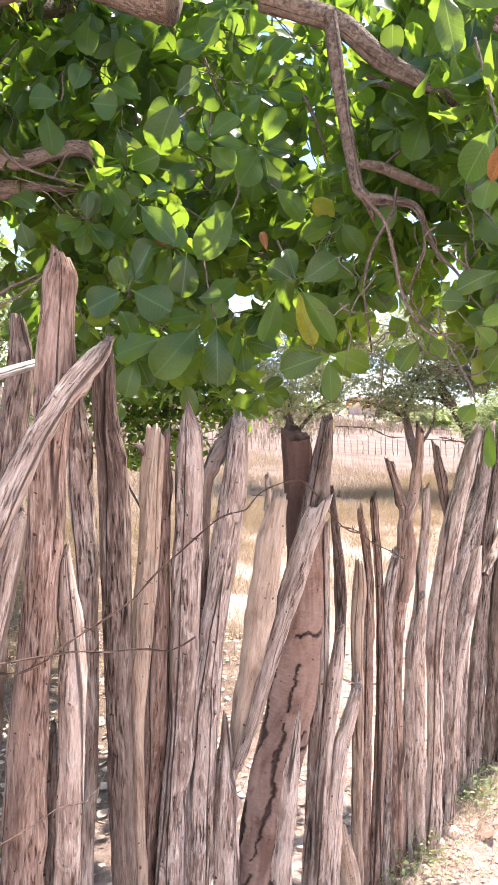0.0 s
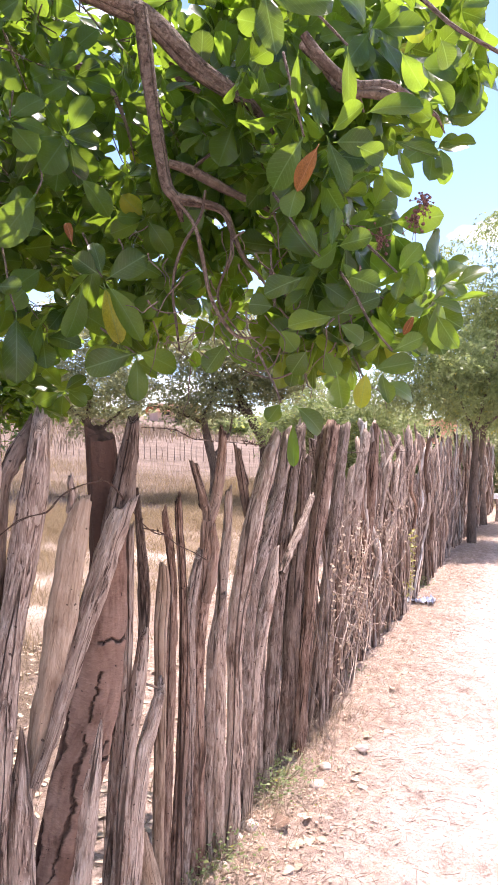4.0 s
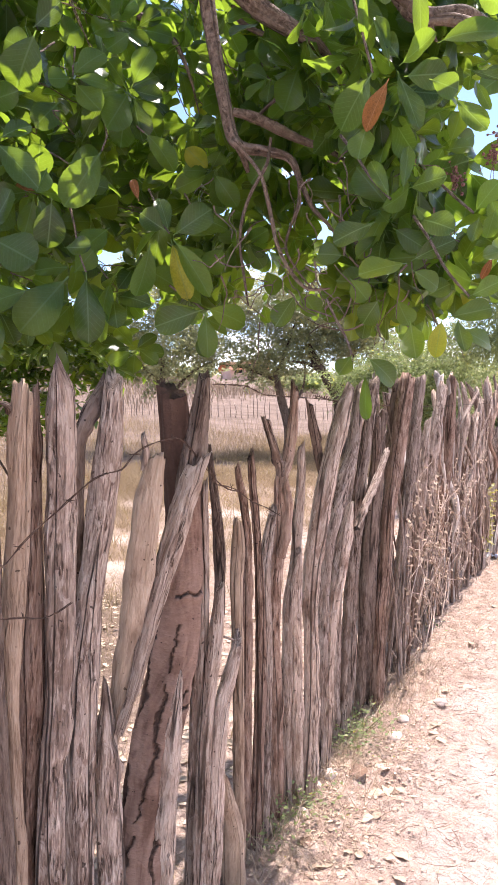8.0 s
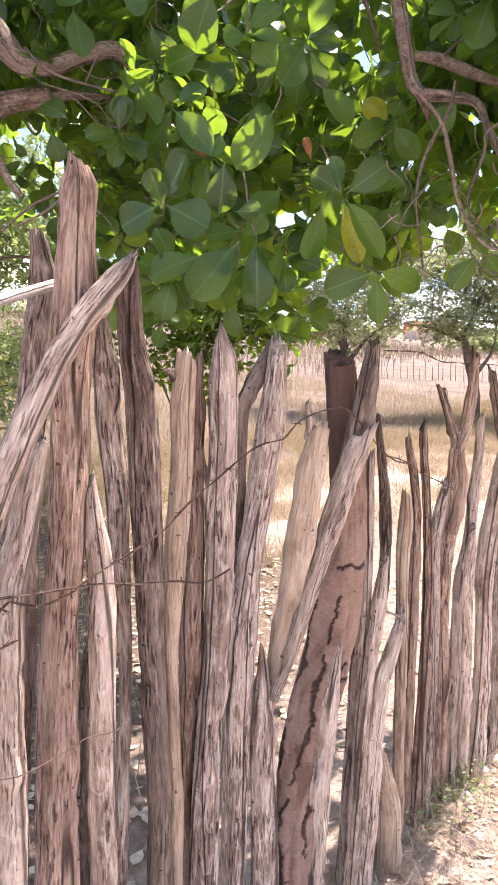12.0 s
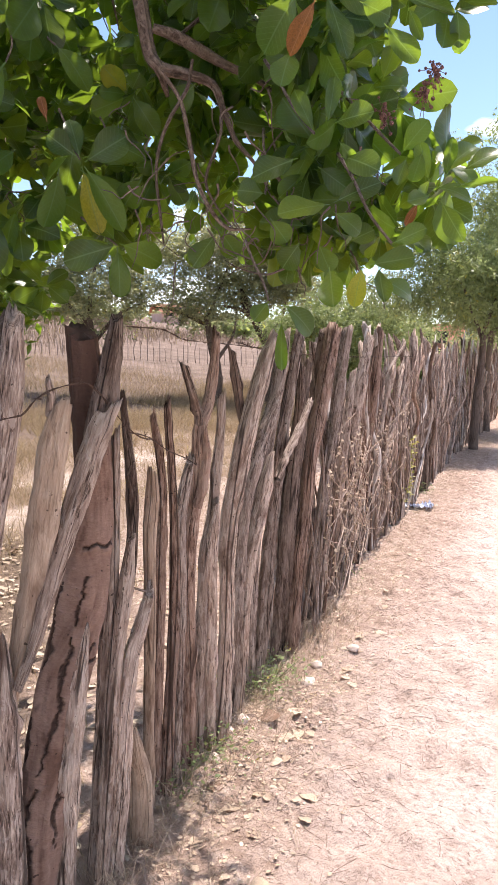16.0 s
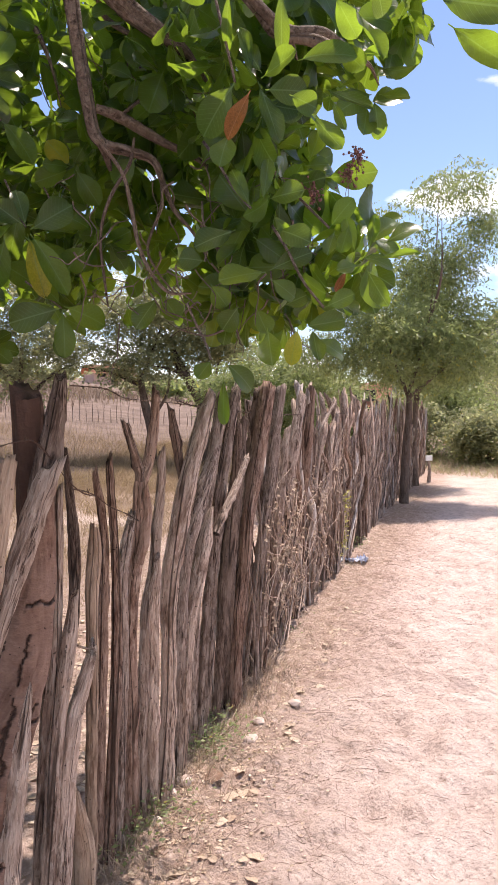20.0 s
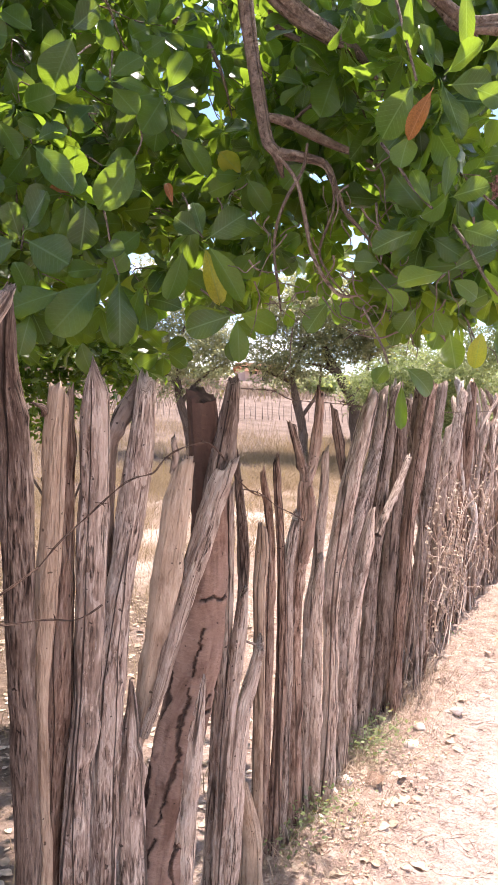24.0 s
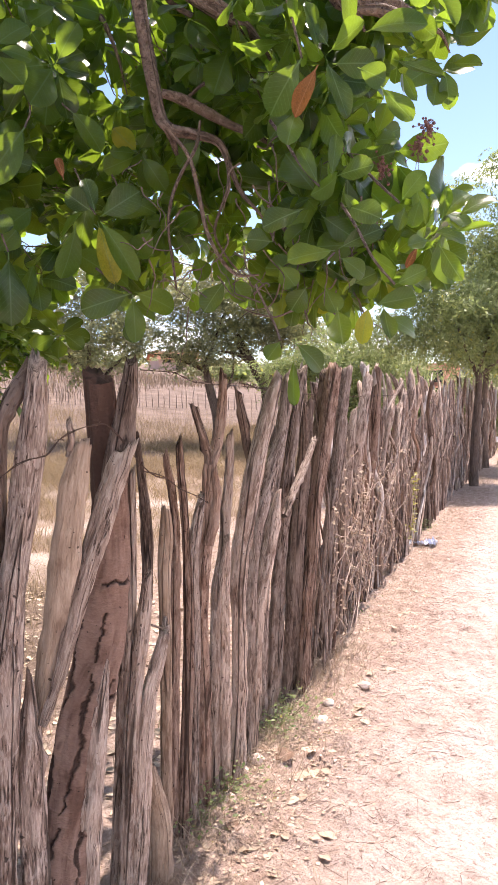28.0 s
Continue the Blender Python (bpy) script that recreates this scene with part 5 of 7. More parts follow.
spray((-0.280, 2.004, 2.273, -0.349, 2.032, 2.179, 0.071), (-0.268, 1.934, 2.244, -0.181, 1.879, 2.148, 0.081), (-0.284, 2.002, 2.280, -0.345, 2.046, 2.341, 0.068), (-0.263, 1.956, 2.264, -0.195, 1.937, 2.307, 0.068))
spray((-0.317, 2.002, 2.027, -0.340, 1.982, 2.115, 0.065), (-0.308, 1.977, 2.030, -0.235, 1.944, 2.131, 0.078), (-0.323, 1.980, 2.019, -0.432, 1.999, 1.973, 0.093), (-0.300, 1.970, 2.017, -0.192, 1.940, 1.953, 0.109))
spray((-0.010, 1.925, 2.228, -0.098, 1.891, 2.096, 0.100), (-0.140, 1.924, 2.107, -0.155, 1.944, 1.986, 0.076), (-0.115, 1.896, 1.976, -0.045, 1.857, 1.966, 0.054), (-0.149, 1.947, 2.190, -0.177, 1.923, 2.120, 0.067))
spray((-0.063, 1.908, 1.916, -0.061, 1.900, 1.735, 0.071), (-0.110, 1.966, 1.917, -0.238, 1.944, 1.775, 0.108), (-0.206, 1.941, 1.879, -0.350, 1.941, 1.836, 0.084), (-0.096, 1.977, 1.928, -0.042, 1.959, 1.981, 0.061), (-0.104, 1.980, 1.944, -0.193, 1.958, 1.937, 0.071))
spray((0.147, 1.833, 1.997, 0.128, 1.843, 2.095, 0.040), (0.161, 1.886, 2.005, 0.261, 1.862, 2.069, 0.074), (0.155, 1.821, 1.979, 0.235, 1.773, 1.851, 0.060), (0.152, 1.852, 1.986, 0.186, 1.817, 1.832, 0.052), (0.102, 1.887, 1.985, 0.074, 1.918, 1.850, 0.069), (0.137, 1.819, 2.000, 0.075, 1.802, 2.037, 0.060))
spray((0.228, 1.852, 1.809, 0.102, 1.878, 1.772, 0.066), (0.234, 1.851, 1.813, 0.329, 1.820, 1.777, 0.068), (0.222, 1.785, 1.795, 0.226, 1.762, 1.686, 0.047), (0.225, 1.851, 1.819, 0.180, 1.831, 1.871, 0.059), (0.454, 1.775, 1.833, 0.394, 1.772, 1.757, 0.056), (0.463, 1.781, 1.841, 0.503, 1.763, 1.781, 0.053))
spray((0.108, 2.024, 2.317, 0.185, 1.978, 2.229, 0.073), (-0.161, 1.964, 2.546, -0.233, 2.011, 2.419, 0.105), (-0.351, 2.078, 2.516, -0.311, 2.114, 2.394, 0.073), (-0.266, 2.021, 2.575, -0.351, 2.067, 2.641, 0.080), (-0.176, 2.058, 2.600, -0.095, 2.016, 2.649, 0.080), (0.017, 2.014, 2.608, 0.098, 2.028, 2.670, 0.080), (0.081, 1.998, 2.572, 0.017, 2.003, 2.522, 0.080))
spray((0.244, 1.996, 2.079, 0.318, 1.967, 2.055, 0.059), (0.658, 1.933, 2.136, 0.531, 1.906, 2.128, 0.081), (0.668, 1.965, 2.318, 0.548, 1.958, 2.276, 0.075), (0.691, 1.984, 2.376, 0.709, 1.936, 2.277, 0.075), (0.465, 2.025, 2.262, 0.402, 2.047, 2.199, 0.072), (0.319, 2.051, 2.013, 0.274, 2.089, 1.952, 0.072), (0.434, 2.034, 1.946, 0.468, 2.032, 1.881, 0.065))
spray((0.113, 2.025, 2.785, 0.032, 2.053, 2.828, 0.083), (-0.081, 2.068, 2.761, -0.161, 2.056, 2.715, 0.083), (-0.266, 2.142, 2.788, -0.365, 2.153, 2.769, 0.092), (-0.362, 2.129, 2.807, -0.435, 2.173, 2.877, 0.083), (-0.033, 2.104, 2.854, -0.098, 2.095, 2.792, 0.083), (-0.212, 2.092, 2.831, -0.281, 2.130, 2.814, 0.083))
spray((-0.509, 2.083, 2.606, -0.609, 2.088, 2.626, 0.080), (-0.553, 2.061, 2.569, -0.515, 2.028, 2.444, 0.073), (-0.354, 2.110, 2.542, -0.288, 2.137, 2.407, 0.080), (-0.567, 2.024, 2.264, -0.643, 2.036, 2.328, 0.073), (-0.637, 2.088, 2.258, -0.620, 2.109, 2.180, 0.057), (-0.330, 2.132, 2.330, -0.346, 2.073, 2.214, 0.064), (-0.311, 2.115, 2.322, -0.236, 2.151, 2.258, 0.073), (-0.422, 2.052, 2.583, -0.340, 2.039, 2.568, 0.080), (-0.473, 2.069, 2.626, -0.440, 2.075, 2.703, 0.073))
spray((-0.318, 2.024, 2.003, -0.424, 1.999, 1.981, 0.081), (-0.301, 2.064, 2.018, -0.210, 2.024, 1.952, 0.078), (-0.208, 1.998, 1.887, -0.116, 1.972, 1.849, 0.087), (-0.237, 2.014, 2.132, -0.291, 1.956, 2.046, 0.071), (-0.146, 2.111, 2.059, -0.220, 2.125, 2.035, 0.071))
spray((-0.177, 2.094, 2.549, -0.253, 2.078, 2.579, 0.080), (-0.116, 2.130, 2.606, -0.053, 2.120, 2.640, 0.080), (0.007, 2.148, 2.511, -0.056, 2.142, 2.421, 0.073), (-0.055, 2.164, 2.539, 0.008, 2.159, 2.593, 0.073), (-0.070, 2.119, 2.505, -0.007, 2.110, 2.533, 0.048), (0.086, 2.143, 2.608, 0.148, 2.155, 2.638, 0.073), (0.101, 2.194, 2.397, 0.038, 2.171, 2.440, 0.073), (-0.116, 2.096, 2.423, -0.175, 2.048, 2.348, 0.073))
spray((-0.099, 2.016, 2.227, -0.010, 2.037, 2.257, 0.070), (-0.071, 2.061, 2.195, 0.004, 2.056, 2.173, 0.061), (0.156, 2.097, 2.145, 0.124, 2.088, 1.962, 0.061), (0.167, 2.056, 2.058, 0.314, 2.066, 2.111, 0.091), (0.160, 2.060, 2.030, 0.287, 2.089, 1.939, 0.085), (0.002, 2.021, 1.926, -0.060, 2.015, 1.763, 0.070), (0.003, 2.033, 2.062, -0.071, 1.989, 1.997, 0.070), (0.092, 2.049, 1.956, 0.182, 2.074, 1.911, 0.070), (0.235, 2.019, 1.841, 0.117, 1.986, 1.812, 0.076), (0.254, 2.056, 1.816, 0.332, 2.097, 1.787, 0.070), (0.267, 2.109, 1.791, 0.257, 2.087, 1.713, 0.054))
DEAD_MESH = mesh_of("dead_leaf", *leaf_shape(0.36, 0.25, 0.45, wave=0.06))
DEAD_MESH.materials.append(M_DEAD)
for base, tip in (((0.489, 1.217, 2.112), (0.449, 1.233, 2.034)), ((-0.118, 2.074, 2.175), (-0.249, 2.053, 2.177)), ((0.078, 1.888, 2.091), (0.063, 1.889, 2.151)), ((0.695, 1.248, 1.811), (0.676, 1.256, 1.772))):
    way = Vector(tip) - Vector(base)
    ob = part("leaf", DEAD_MESH, None, tree, "dead orange-brown leaf")
    ob.matrix_basis = leaf_pose(Vector(base), way, Vector((-0.2, -1, 0.3)), way.length)


def skirt(az):
    """Lowest elevation of the crown, in degrees, by bearing from the track; it droops unevenly."""
    pts = ((-60, 12), (-30, 6), (-24, 5), (-18, 7), (-12, 4.5), (-6, 4), (-1, 5.5), (3, 7.5), (7, 6.5), (12, 6.5), (16, 6.5), (19, 5.5), (23, 5), (27, 7), (30, 11), (33, 14), (40, 26), (70, 40))
    for (a, p), (b, q) in zip(pts, pts[1:]):
        if a <= az <= b:
            return p + (q - p) * (az - a) / (b - a)
    return 40


def tuft(c, length, near):
    """Leaves set round a twig's end that points any way, drooping at the tips."""
    out = (c - EYE_SIDE).normalized()
    axis = (Vector((lr.gauss(0, 0.7), lr.gauss(0, 0.7), lr.gauss(0.15, 0.6))) - out * 0.35).normalized()
    side = axis.orthogonal().normalized()
    other = axis.cross(side)
    n = lr.randrange(5, 10)
    a0 = lr.uniform(0, 6.28)
    for i in range(n):
        a = a0 + i * 2.4 + lr.uniform(-0.3, 0.3)
        lift = lr.uniform(-0.25, 0.75)
        rim = side * math.cos(a) + other * math.sin(a)
        way = rim + axis * lift - Vector((0, 0, lr.uniform(0.1, 0.7)))
        face = axis - rim * lift * 0.5 + Vector((lr.gauss(0, 0.25), lr.gauss(0, 0.25), 0.5))
        put_leaf(c - axis * lr.uniform(0, 0.05) + rim * 0.008, way, face, length * lr.uniform(0.65, 1.15), near)
    return axis


# tufts through the crown, dense at the front, thinning behind
count = 0
while count < 1150:
    az, hd = lr.uniform(-42, 30), 2.0 + 2.5 * lr.random() ** 0.9
    low = skirt(az)
    el = low + lr.uniform(0, 1) ** 0.9 * (44 - low) + lr.uniform(0, 1.5)
    x, y = hd * math.sin(radians(az)), hd * math.cos(radians(az))
    z = 1.6 + hd * math.tan(radians(el))
    c = Vector((x, y, z))
    if z > (3.45 if az > -16 else 3.8) or noise.noise(c * 2.7) + 0.6 * noise.noise(c * 6) < 0.05:
        continue
    if az > 26.5 and el < 25 and not 10 < el < 15:
        continue
    if az > 21 and hd > 2.7:
        continue
    if 9 < az < 20 and el > 21 and hd < 1.95:  # two limbs cross here
        continue
    if az < -12 and hd < 2.25:               # the main limbs show here
        continue
    if 6.0 < az < 14 and el > 12 and hd < 2.2:
        continue
    if 9 < az < 18 and el < 18 and (hd < 1.8 or lr.random() < 0.55):
        continue
    if 19 < az < 33 and el > 24 and hd < 1.5:
        continue
    if (az - 0.3) ** 2 + (el - 11.5) ** 2 < 2.0:
        continue
    if az < -17 and el < 19 and lr.random() < 0.95:
        continue
    count += 1
    axis = tuft(c, lr.uniform(0.085, 0.135) if hd < 3 else lr.uniform(0.09, 0.14), False)
    if 1.75 < hd < 3.6 and lr.random() < 0.6:
        back = Vector((lr.gauss(-0.1, 0.1), lr.gauss(0.06, 0.1), lr.uniform(0.02, 0.22)))
        rod([c, c - axis * 0.05 + back * 0.3, c - axis * 0.03 + back * 0.7 + Vector((lr.gauss(0, 0.02), lr.gauss(0, 0.02), 0)), c - axis * 0.07 + back], 0.0012, 0.0022, 8, 5, 0, 0.2, verts=twig_v, faces=twig_f, uvs=twig_u)
# the thick of the crown behind the hanging twigs
count = 0
while count < 112:
    az, el, hd = lr.uniform(5, 28.5), lr.uniform(6.5, 30), lr.uniform(1.6, 2.5)
    hd += max(0.0, 17 - az) * 0.055
    if el < skirt(az) + 1.0 or (az > 20 and el < 5 + 0.3 * (az - 20)):
        continue
    c = Vector((hd * math.sin(radians(az)), hd * math.cos(radians(az)), 1.6 + hd * math.tan(radians(el))))
    if c.z > 2.7 or noise.noise(c * 2.7) < -0.2:
        continue
    count += 1
    tuft(c, lr.uniform(0.085, 0.125), False)
# the crown's edge over the track
count = 0
while count < 75:
    az, el, hd = lr.uniform(19, 33), lr.uniform(7, 36), lr.uniform(1.5, 2.1)
    edge = 31.5 if el > 23 else 28.0 if el > 18 else 31.0 if el > 11 else 28.0
    if az > edge or noise.noise(Vector((az * 0.25, el * 0.25, 3.0))) < -0.15:
        continue
    count += 1
    tuft(Vector((hd * math.sin(radians(az)), hd * math.cos(radians(az)), 1.55 + hd * math.tan(radians(el)))), lr.uniform(0.085, 0.12), False)
count = 0
while count < 15:
    az, el, hd = lr.uniform(6, 22), lr.uniform(22, 37), lr.uniform(2.2, 3.2)
    count += 1
    tuft(Vector((hd * math.sin(radians(az)), hd * math.cos(radians(az)), 1.6 + hd * math.tan(radians(el)))), lr.uniform(0.08, 0.12), False)
count = 0
while count < 130:
    az, el, hd = lr.uniform(-44, -14), lr.uniform(17, 44), lr.uniform(2.4, 3.8)
    count += 1
    tuft(Vector((hd * math.sin(radians(az)), hd * math.cos(radians(az)), 1.6 + hd * math.tan(radians(el)))), lr.uniform(0.08, 0.12), False)
count = 0
while count < 34:
    az, el, hd = lr.uniform(27, 34), lr.uniform(25, 38), lr.uniform(2.0, 3.5)
    if az > 31 and el < 28:
        continue
    count += 1
    tuft(Vector((hd * math.sin(radians(az)), hd * math.cos(radians(az)), 1.55 + hd * math.tan(radians(el)))), lr.uniform(0.09, 0.13), False)
for x, y, z in ((0.90, 1.34, 2.36), (0.85, 1.38, 2.27), (0.84, 1.37, 2.22), (0.82, 1.38, 2.36), (0.93, 1.33, 2.40)):
    tuft(Vector((x, y, z)), 0.10, False)
# tufts added out of sight behind the front leaves, to shade the fence's foot
count = 0
while count < 36:
    c = Vector((lr.uniform(0.9, 1.5), lr.uniform(2.5, 3.2), lr.uniform(2.0, 2.75)))
    if not 18 < math.degrees(math.atan2(c.x, c.y)) < 25.5:
        continue
    count += 1
    tuft(c, lr.uniform(0.09, 0.12), False)
# leaves that hang in the gap under the bent limb
count = 0
while count < 17:
    az, el, hd = lr.uniform(5.5, 11), lr.uniform(8.5, 14.5), lr.uniform(2.1, 2.9)
    count += 1
    tuft(Vector((hd * math.sin(radians(az)), hd * math.cos(radians(az)), 1.55 + hd * math.tan(radians(el)))), lr.uniform(0.07, 0.10), False)
# crown top, mostly out of view: tufts added to shade the leaves below
count = 0
while count < 520:
    c = Vector((lr.uniform(-3.2, 0.9), lr.uniform(1.4, 4.6), lr.uniform(3.5, 4.4)))
    if noise.noise(c * 1.6) < -0.15 or c.x > 1.6 - 0.2 * c.y or (c.x > -0.4 and lr.random() < 0.75):
        continue
    count += 1
    tuft(c, lr.uniform(0.10, 0.14), False)
# a second added layer up there, blocking sun over the crown's left
count = 0
while count < 330:
    c = Vector((lr.uniform(-3.4, 0.2), lr.uniform(1.7, 4.0), lr.uniform(3.3, 4.2)))
    if noise.noise(c * 1.9) < -0.1:
        continue
    count += 1
    tuft(c, lr.uniform(0.10, 0.14), False)
# tufts added overhead, above the view, to keep sun off the near leaves
count = 0
while count < 80:
    c = Vector((lr.uniform(-1.0, 1.0), lr.uniform(0.2, 1.7), lr.uniform(2.5, 3.5)))
    if math.degrees(math.atan2(c.z - 1.6, math.hypot(c.x, c.y))) < 40:
        continue
    count += 1
    tuft(c, lr.uniform(0.09, 0.13), False)
# the crown's rear, over the field
count = 0
while count < 1500:
    c = Vector((lr.uniform(-6.5, 0.4), lr.uniform(3.6, 10.0), lr.uniform(2.5, 4.6)))
    az, el = math.degrees(math.atan2(c.x, c.y)), math.degrees(math.atan2(c.z - 1.6, math.hypot(c.x, c.y)))
    if az < -14 and el < 20 and lr.random() < 0.95:
        continue
    if el < 11 + 3 * noise.noise(c) or noise.noise(c * 0.9) < -0.1 or c.x > 0.9 - 0.17 * c.y:
        continue
    count += 1
    tuft(c, lr.uniform(0.16, 0.24), False)
for x, y, z, n, k in ((-0.02, 2.02, 1.70, 8, 0.08), (0.06, 2.1, 1.74, 8, 0.09), (0.0, 2.2, 1.78, 7, 0.08)):
    tuft(Vector((x, y, z)), k, True)
part("foliage", far_heap.mesh("foliage", M_LEAF), None, tree)["kind"] = "stuff"
for _ in range(80):
    az, el, hd = lr.uniform(8, 27.5), lr.uniform(4.5, 17), lr.uniform(1.45, 1.9)
    if el < skirt(az) - 1.5:
        continue
    c = Vector((hd * math.sin(radians(az)), hd * math.cos(radians(az)), 1.6 + hd * math.tan(radians(el))))
    pts = [c]
    d = Vector((lr.gauss(0, 0.5), lr.gauss(0, 0.4), lr.gauss(-0.5, 0.7))).normalized()
    for _k in range(4):
        d = (d + Vector((lr.gauss(0, 0.45), lr.gauss(0, 0.35), lr.gauss(-0.1, 0.4)))).normalized()
        pts.append(pts[-1] + d * lr.uniform(0.016, 0.042))
    rod(pts, lr.uniform(0.0012, 0.0030), 0.0008, 12, 5, 0, 0.2, verts=twig_v, faces=twig_f, uvs=twig_u)
part("twig_tangle", mesh_of("twigs", twig_v, twig_f, twig_u), M_BRANCH, tree)["kind"] = "stuff"

# withered flower sprays
SPRAYS = ((0.760, 1.313, 2.064), (0.743, 1.319, 2.024), (0.674, 1.350, 1.990))
for x, y, z in SPRAYS:
    bm = bmesh.new()
    for _ in range(34):
        q = Vector((lr.gauss(0, 0.012), lr.gauss(0, 0.012), lr.gauss(-0.01, 0.02))) * lr.uniform(0.3, 1.2)
        bmesh.ops.create_icosphere(bm, subdivisions=1, radius=lr.uniform(0.002, 0.0048), matrix=Matrix.Translation(q))
        steps = bmesh.ops.create_cone(bm, segments=4, radius1=0.0008, radius2=0.0005, depth=q.length, matrix=Matrix.Translation(q / 2) @ q.to_track_quat("Z", "Y").to_matrix().to_4x4())
    ob = part("flower_spray", bm, M_PANICLE, tree, "withered brown flower spray")
    ob.location = (x, y, z)


# ---- fine-leaved trees and shrubs ----
def leaflet(width):
    v = np.array([(0, 0, 0), (width * 0.5, 0.45, 0.03), (0, 1, -0.06), (-width * 0.5, 0.45, 0.03)])
    return v, [(0, 1, 2, 3)], np.array([(0, 0), (0.5, 0.5), (0, 1), (-0.5, 0.5)])


def sprays(blobs, n, leaf_len, width, droop, rnd, per=14, spray=0.45):
    """Foliage: drooping sprays of leaflets scattered through ellipsoids (x, y, z, rx, ry, rz)."""
    heap = Heap()
    shape = leaflet(width)
    vol = [(b[3] * b[4] * b[5]) ** 0.7 for b in blobs]
    for _ in range(n):
        bx, by, bz, rx, ry, rz = rnd.choices(blobs, vol)[0]
        d = Vector((rnd.gauss(0, 1), rnd.gauss(0, 1), rnd.gauss(0, 1))).normalized() * rnd.random() ** 0.42
        c = Vector((bx + d.x * rx, by + d.y * ry, bz + d.z * rz))
        if noise.noise(c * 1.1) < -0.18:
            continue
        way = Vector((rnd.gauss(0, 1), rnd.gauss(0, 1), rnd.uniform(-0.3, 0.6))).normalized()
        for k in range(per):
            s = k / per
            p = c + way * spray * s - Vector((0, 0, droop * s * s * spray))
            lw = (way * 0.5 + Vector((rnd.gauss(0, 0.7), rnd.gauss(0, 0.7), rnd.gauss(0, 0.5) - droop * 0.6))).normalized()
            face = Vector((rnd.gauss(0, 0.6), rnd.gauss(0, 0.6), 1))
            heap.add(shape, leaf_pose(p, lw, face, leaf_len * rnd.uniform(0.7, 1.25)))
    return heap


def small_tree(name, label, base, trunk, limbs, blobs, n, leaf_len, width, droop, material, seed, per=14, spray=0.45, r=0.1, size=1.0):
    """trunk: points from the ground; limbs: lists of points; blobs: the crown's masses. All relative to the foot."""
    rnd = random.Random(seed)
    t = thing(name, label, "tree" if "tree" in name else "shrub")
    t.location = base
    t.scale = (size, size, size)
    part("trunk", rod(trunk, r, r * 0.6, 14, 10, 0.14, 0.12, 0, seed), M_TRUNK, t)
    for i, q in enumerate(limbs):
        part("limb", rod(q, r * 0.42, r * 0.06, 10, 7, 0.14, 0.12, 0, seed + i), M_TRUNK, t)
    part("crown", sprays(blobs, n, leaf_len, width, droop, rnd, per, spray).mesh("crown", material), None, t)
    return t


def foot(x, y):
    return (x, y, land(x, y) - 0.05)


small_tree("fine_leaved_tree", "feathery grey-green tree with a leaning trunk at the fence line", foot(6.98, 10.68),
           [(0, 0, 0), (0.04, 0.0, 0.8), (0.16, 0.05, 1.6), (0.2, 0.1, 2.0)],
           [[(0.18, 0.1, 1.9), (-0.1, 0.2, 2.7), (-0.5, 0.2, 3.5)], [(0.2, 0.1, 2.0), (0.6, 0.2, 2.9), (0.9, 0.3, 4.2), (1.0, 0.3, 5.6)], [(0.2, 0.1, 1.9), (1.0, -0.2, 2.6), (1.8, -0.4, 3.4)], [(0.5, 0.2, 2.8), (0.5, -0.4, 3.8), (0.4, -0.6, 4.8)]],
           [(0.1, 0.2, 2.95, 1.7, 1.4, 0.8), (1.15, -0.1, 2.95, 1.05, 1.0, 0.8), (-1.2, 0.3, 3.2, 1.0, 1.0, 0.9), (0.9, 0.3, 4.3, 0.8, 0.8, 0.7), (1.05, 0.3, 5.5, 0.75, 0.6, 0.55), (0.05, 0.3, 5.1, 0.4, 0.4, 0.4), (0.75, 0.2, 5.9, 0.35, 0.3, 0.3), (2.35, -0.5, 4.3, 0.45, 0.4, 0.5), (1.7, 0, 5.0, 0.5, 0.4, 0.4), (1.5, 0.2, 5.8, 0.45, 0.4, 0.4)],
           6200, 0.075, 0.36, 0.9, M_FINE, 21, r=0.08)
small_tree("fine_leaved_tree", "feathery grey-green tree at the end of the fence", foot(9.0, 13.3),
           [(0, 0, 0), (-0.05, 0.0, 0.9), (0.05, 0.05, 1.7), (0.2, 0.1, 2.4)],
           [[(0.1, 0, 1.9), (-0.5, 0.2, 2.8), (-0.9, 0.2, 3.6)], [(0.2, 0.1, 2.3), (0.9, 0.2, 3.2), (1.4, 0.3, 4.2)]],
           [(0.2, 0.2, 3.1, 1.5, 1.4, 0.9), (0.4, 0.3, 4.2, 0.7, 0.7, 0.6)],
           2600, 0.085, 0.36, 0.9, M_FINE, 22, r=0.085)
small_tree("field_tree", "small spreading grey-green tree standing in the dry field", foot(1.76, 20.3),
           [(0, 0, 0), (-0.1, 0, 0.7), (-0.25, 0, 1.2), (-0.3, 0.1, 1.7)],
           [[(-0.25, 0, 1.2), (0.3, 0, 1.8), (0.9, 0.1, 2.1)], [(-0.3, 0.1, 1.6), (-0.9, 0.1, 2.2), (-1.4, 0.2, 2.6)], [(-0.3, 0, 1.6), (-0.2, 0, 2.6), (0.2, 0, 3.4)]],
           [(-0.4, 0, 2.3, 1.5, 1.2, 1.0), (-0.2, 0.2, 3.6, 1.4, 1.2, 1.0), (-1.4, 0.1, 2.6, 0.9, 0.9, 0.8), (0.6, 0.1, 2.4, 0.6, 0.7, 0.5)],
           2700, 0.075, 0.55, 0.4, M_SHRUB, 23, r=0.13, size=1.3)
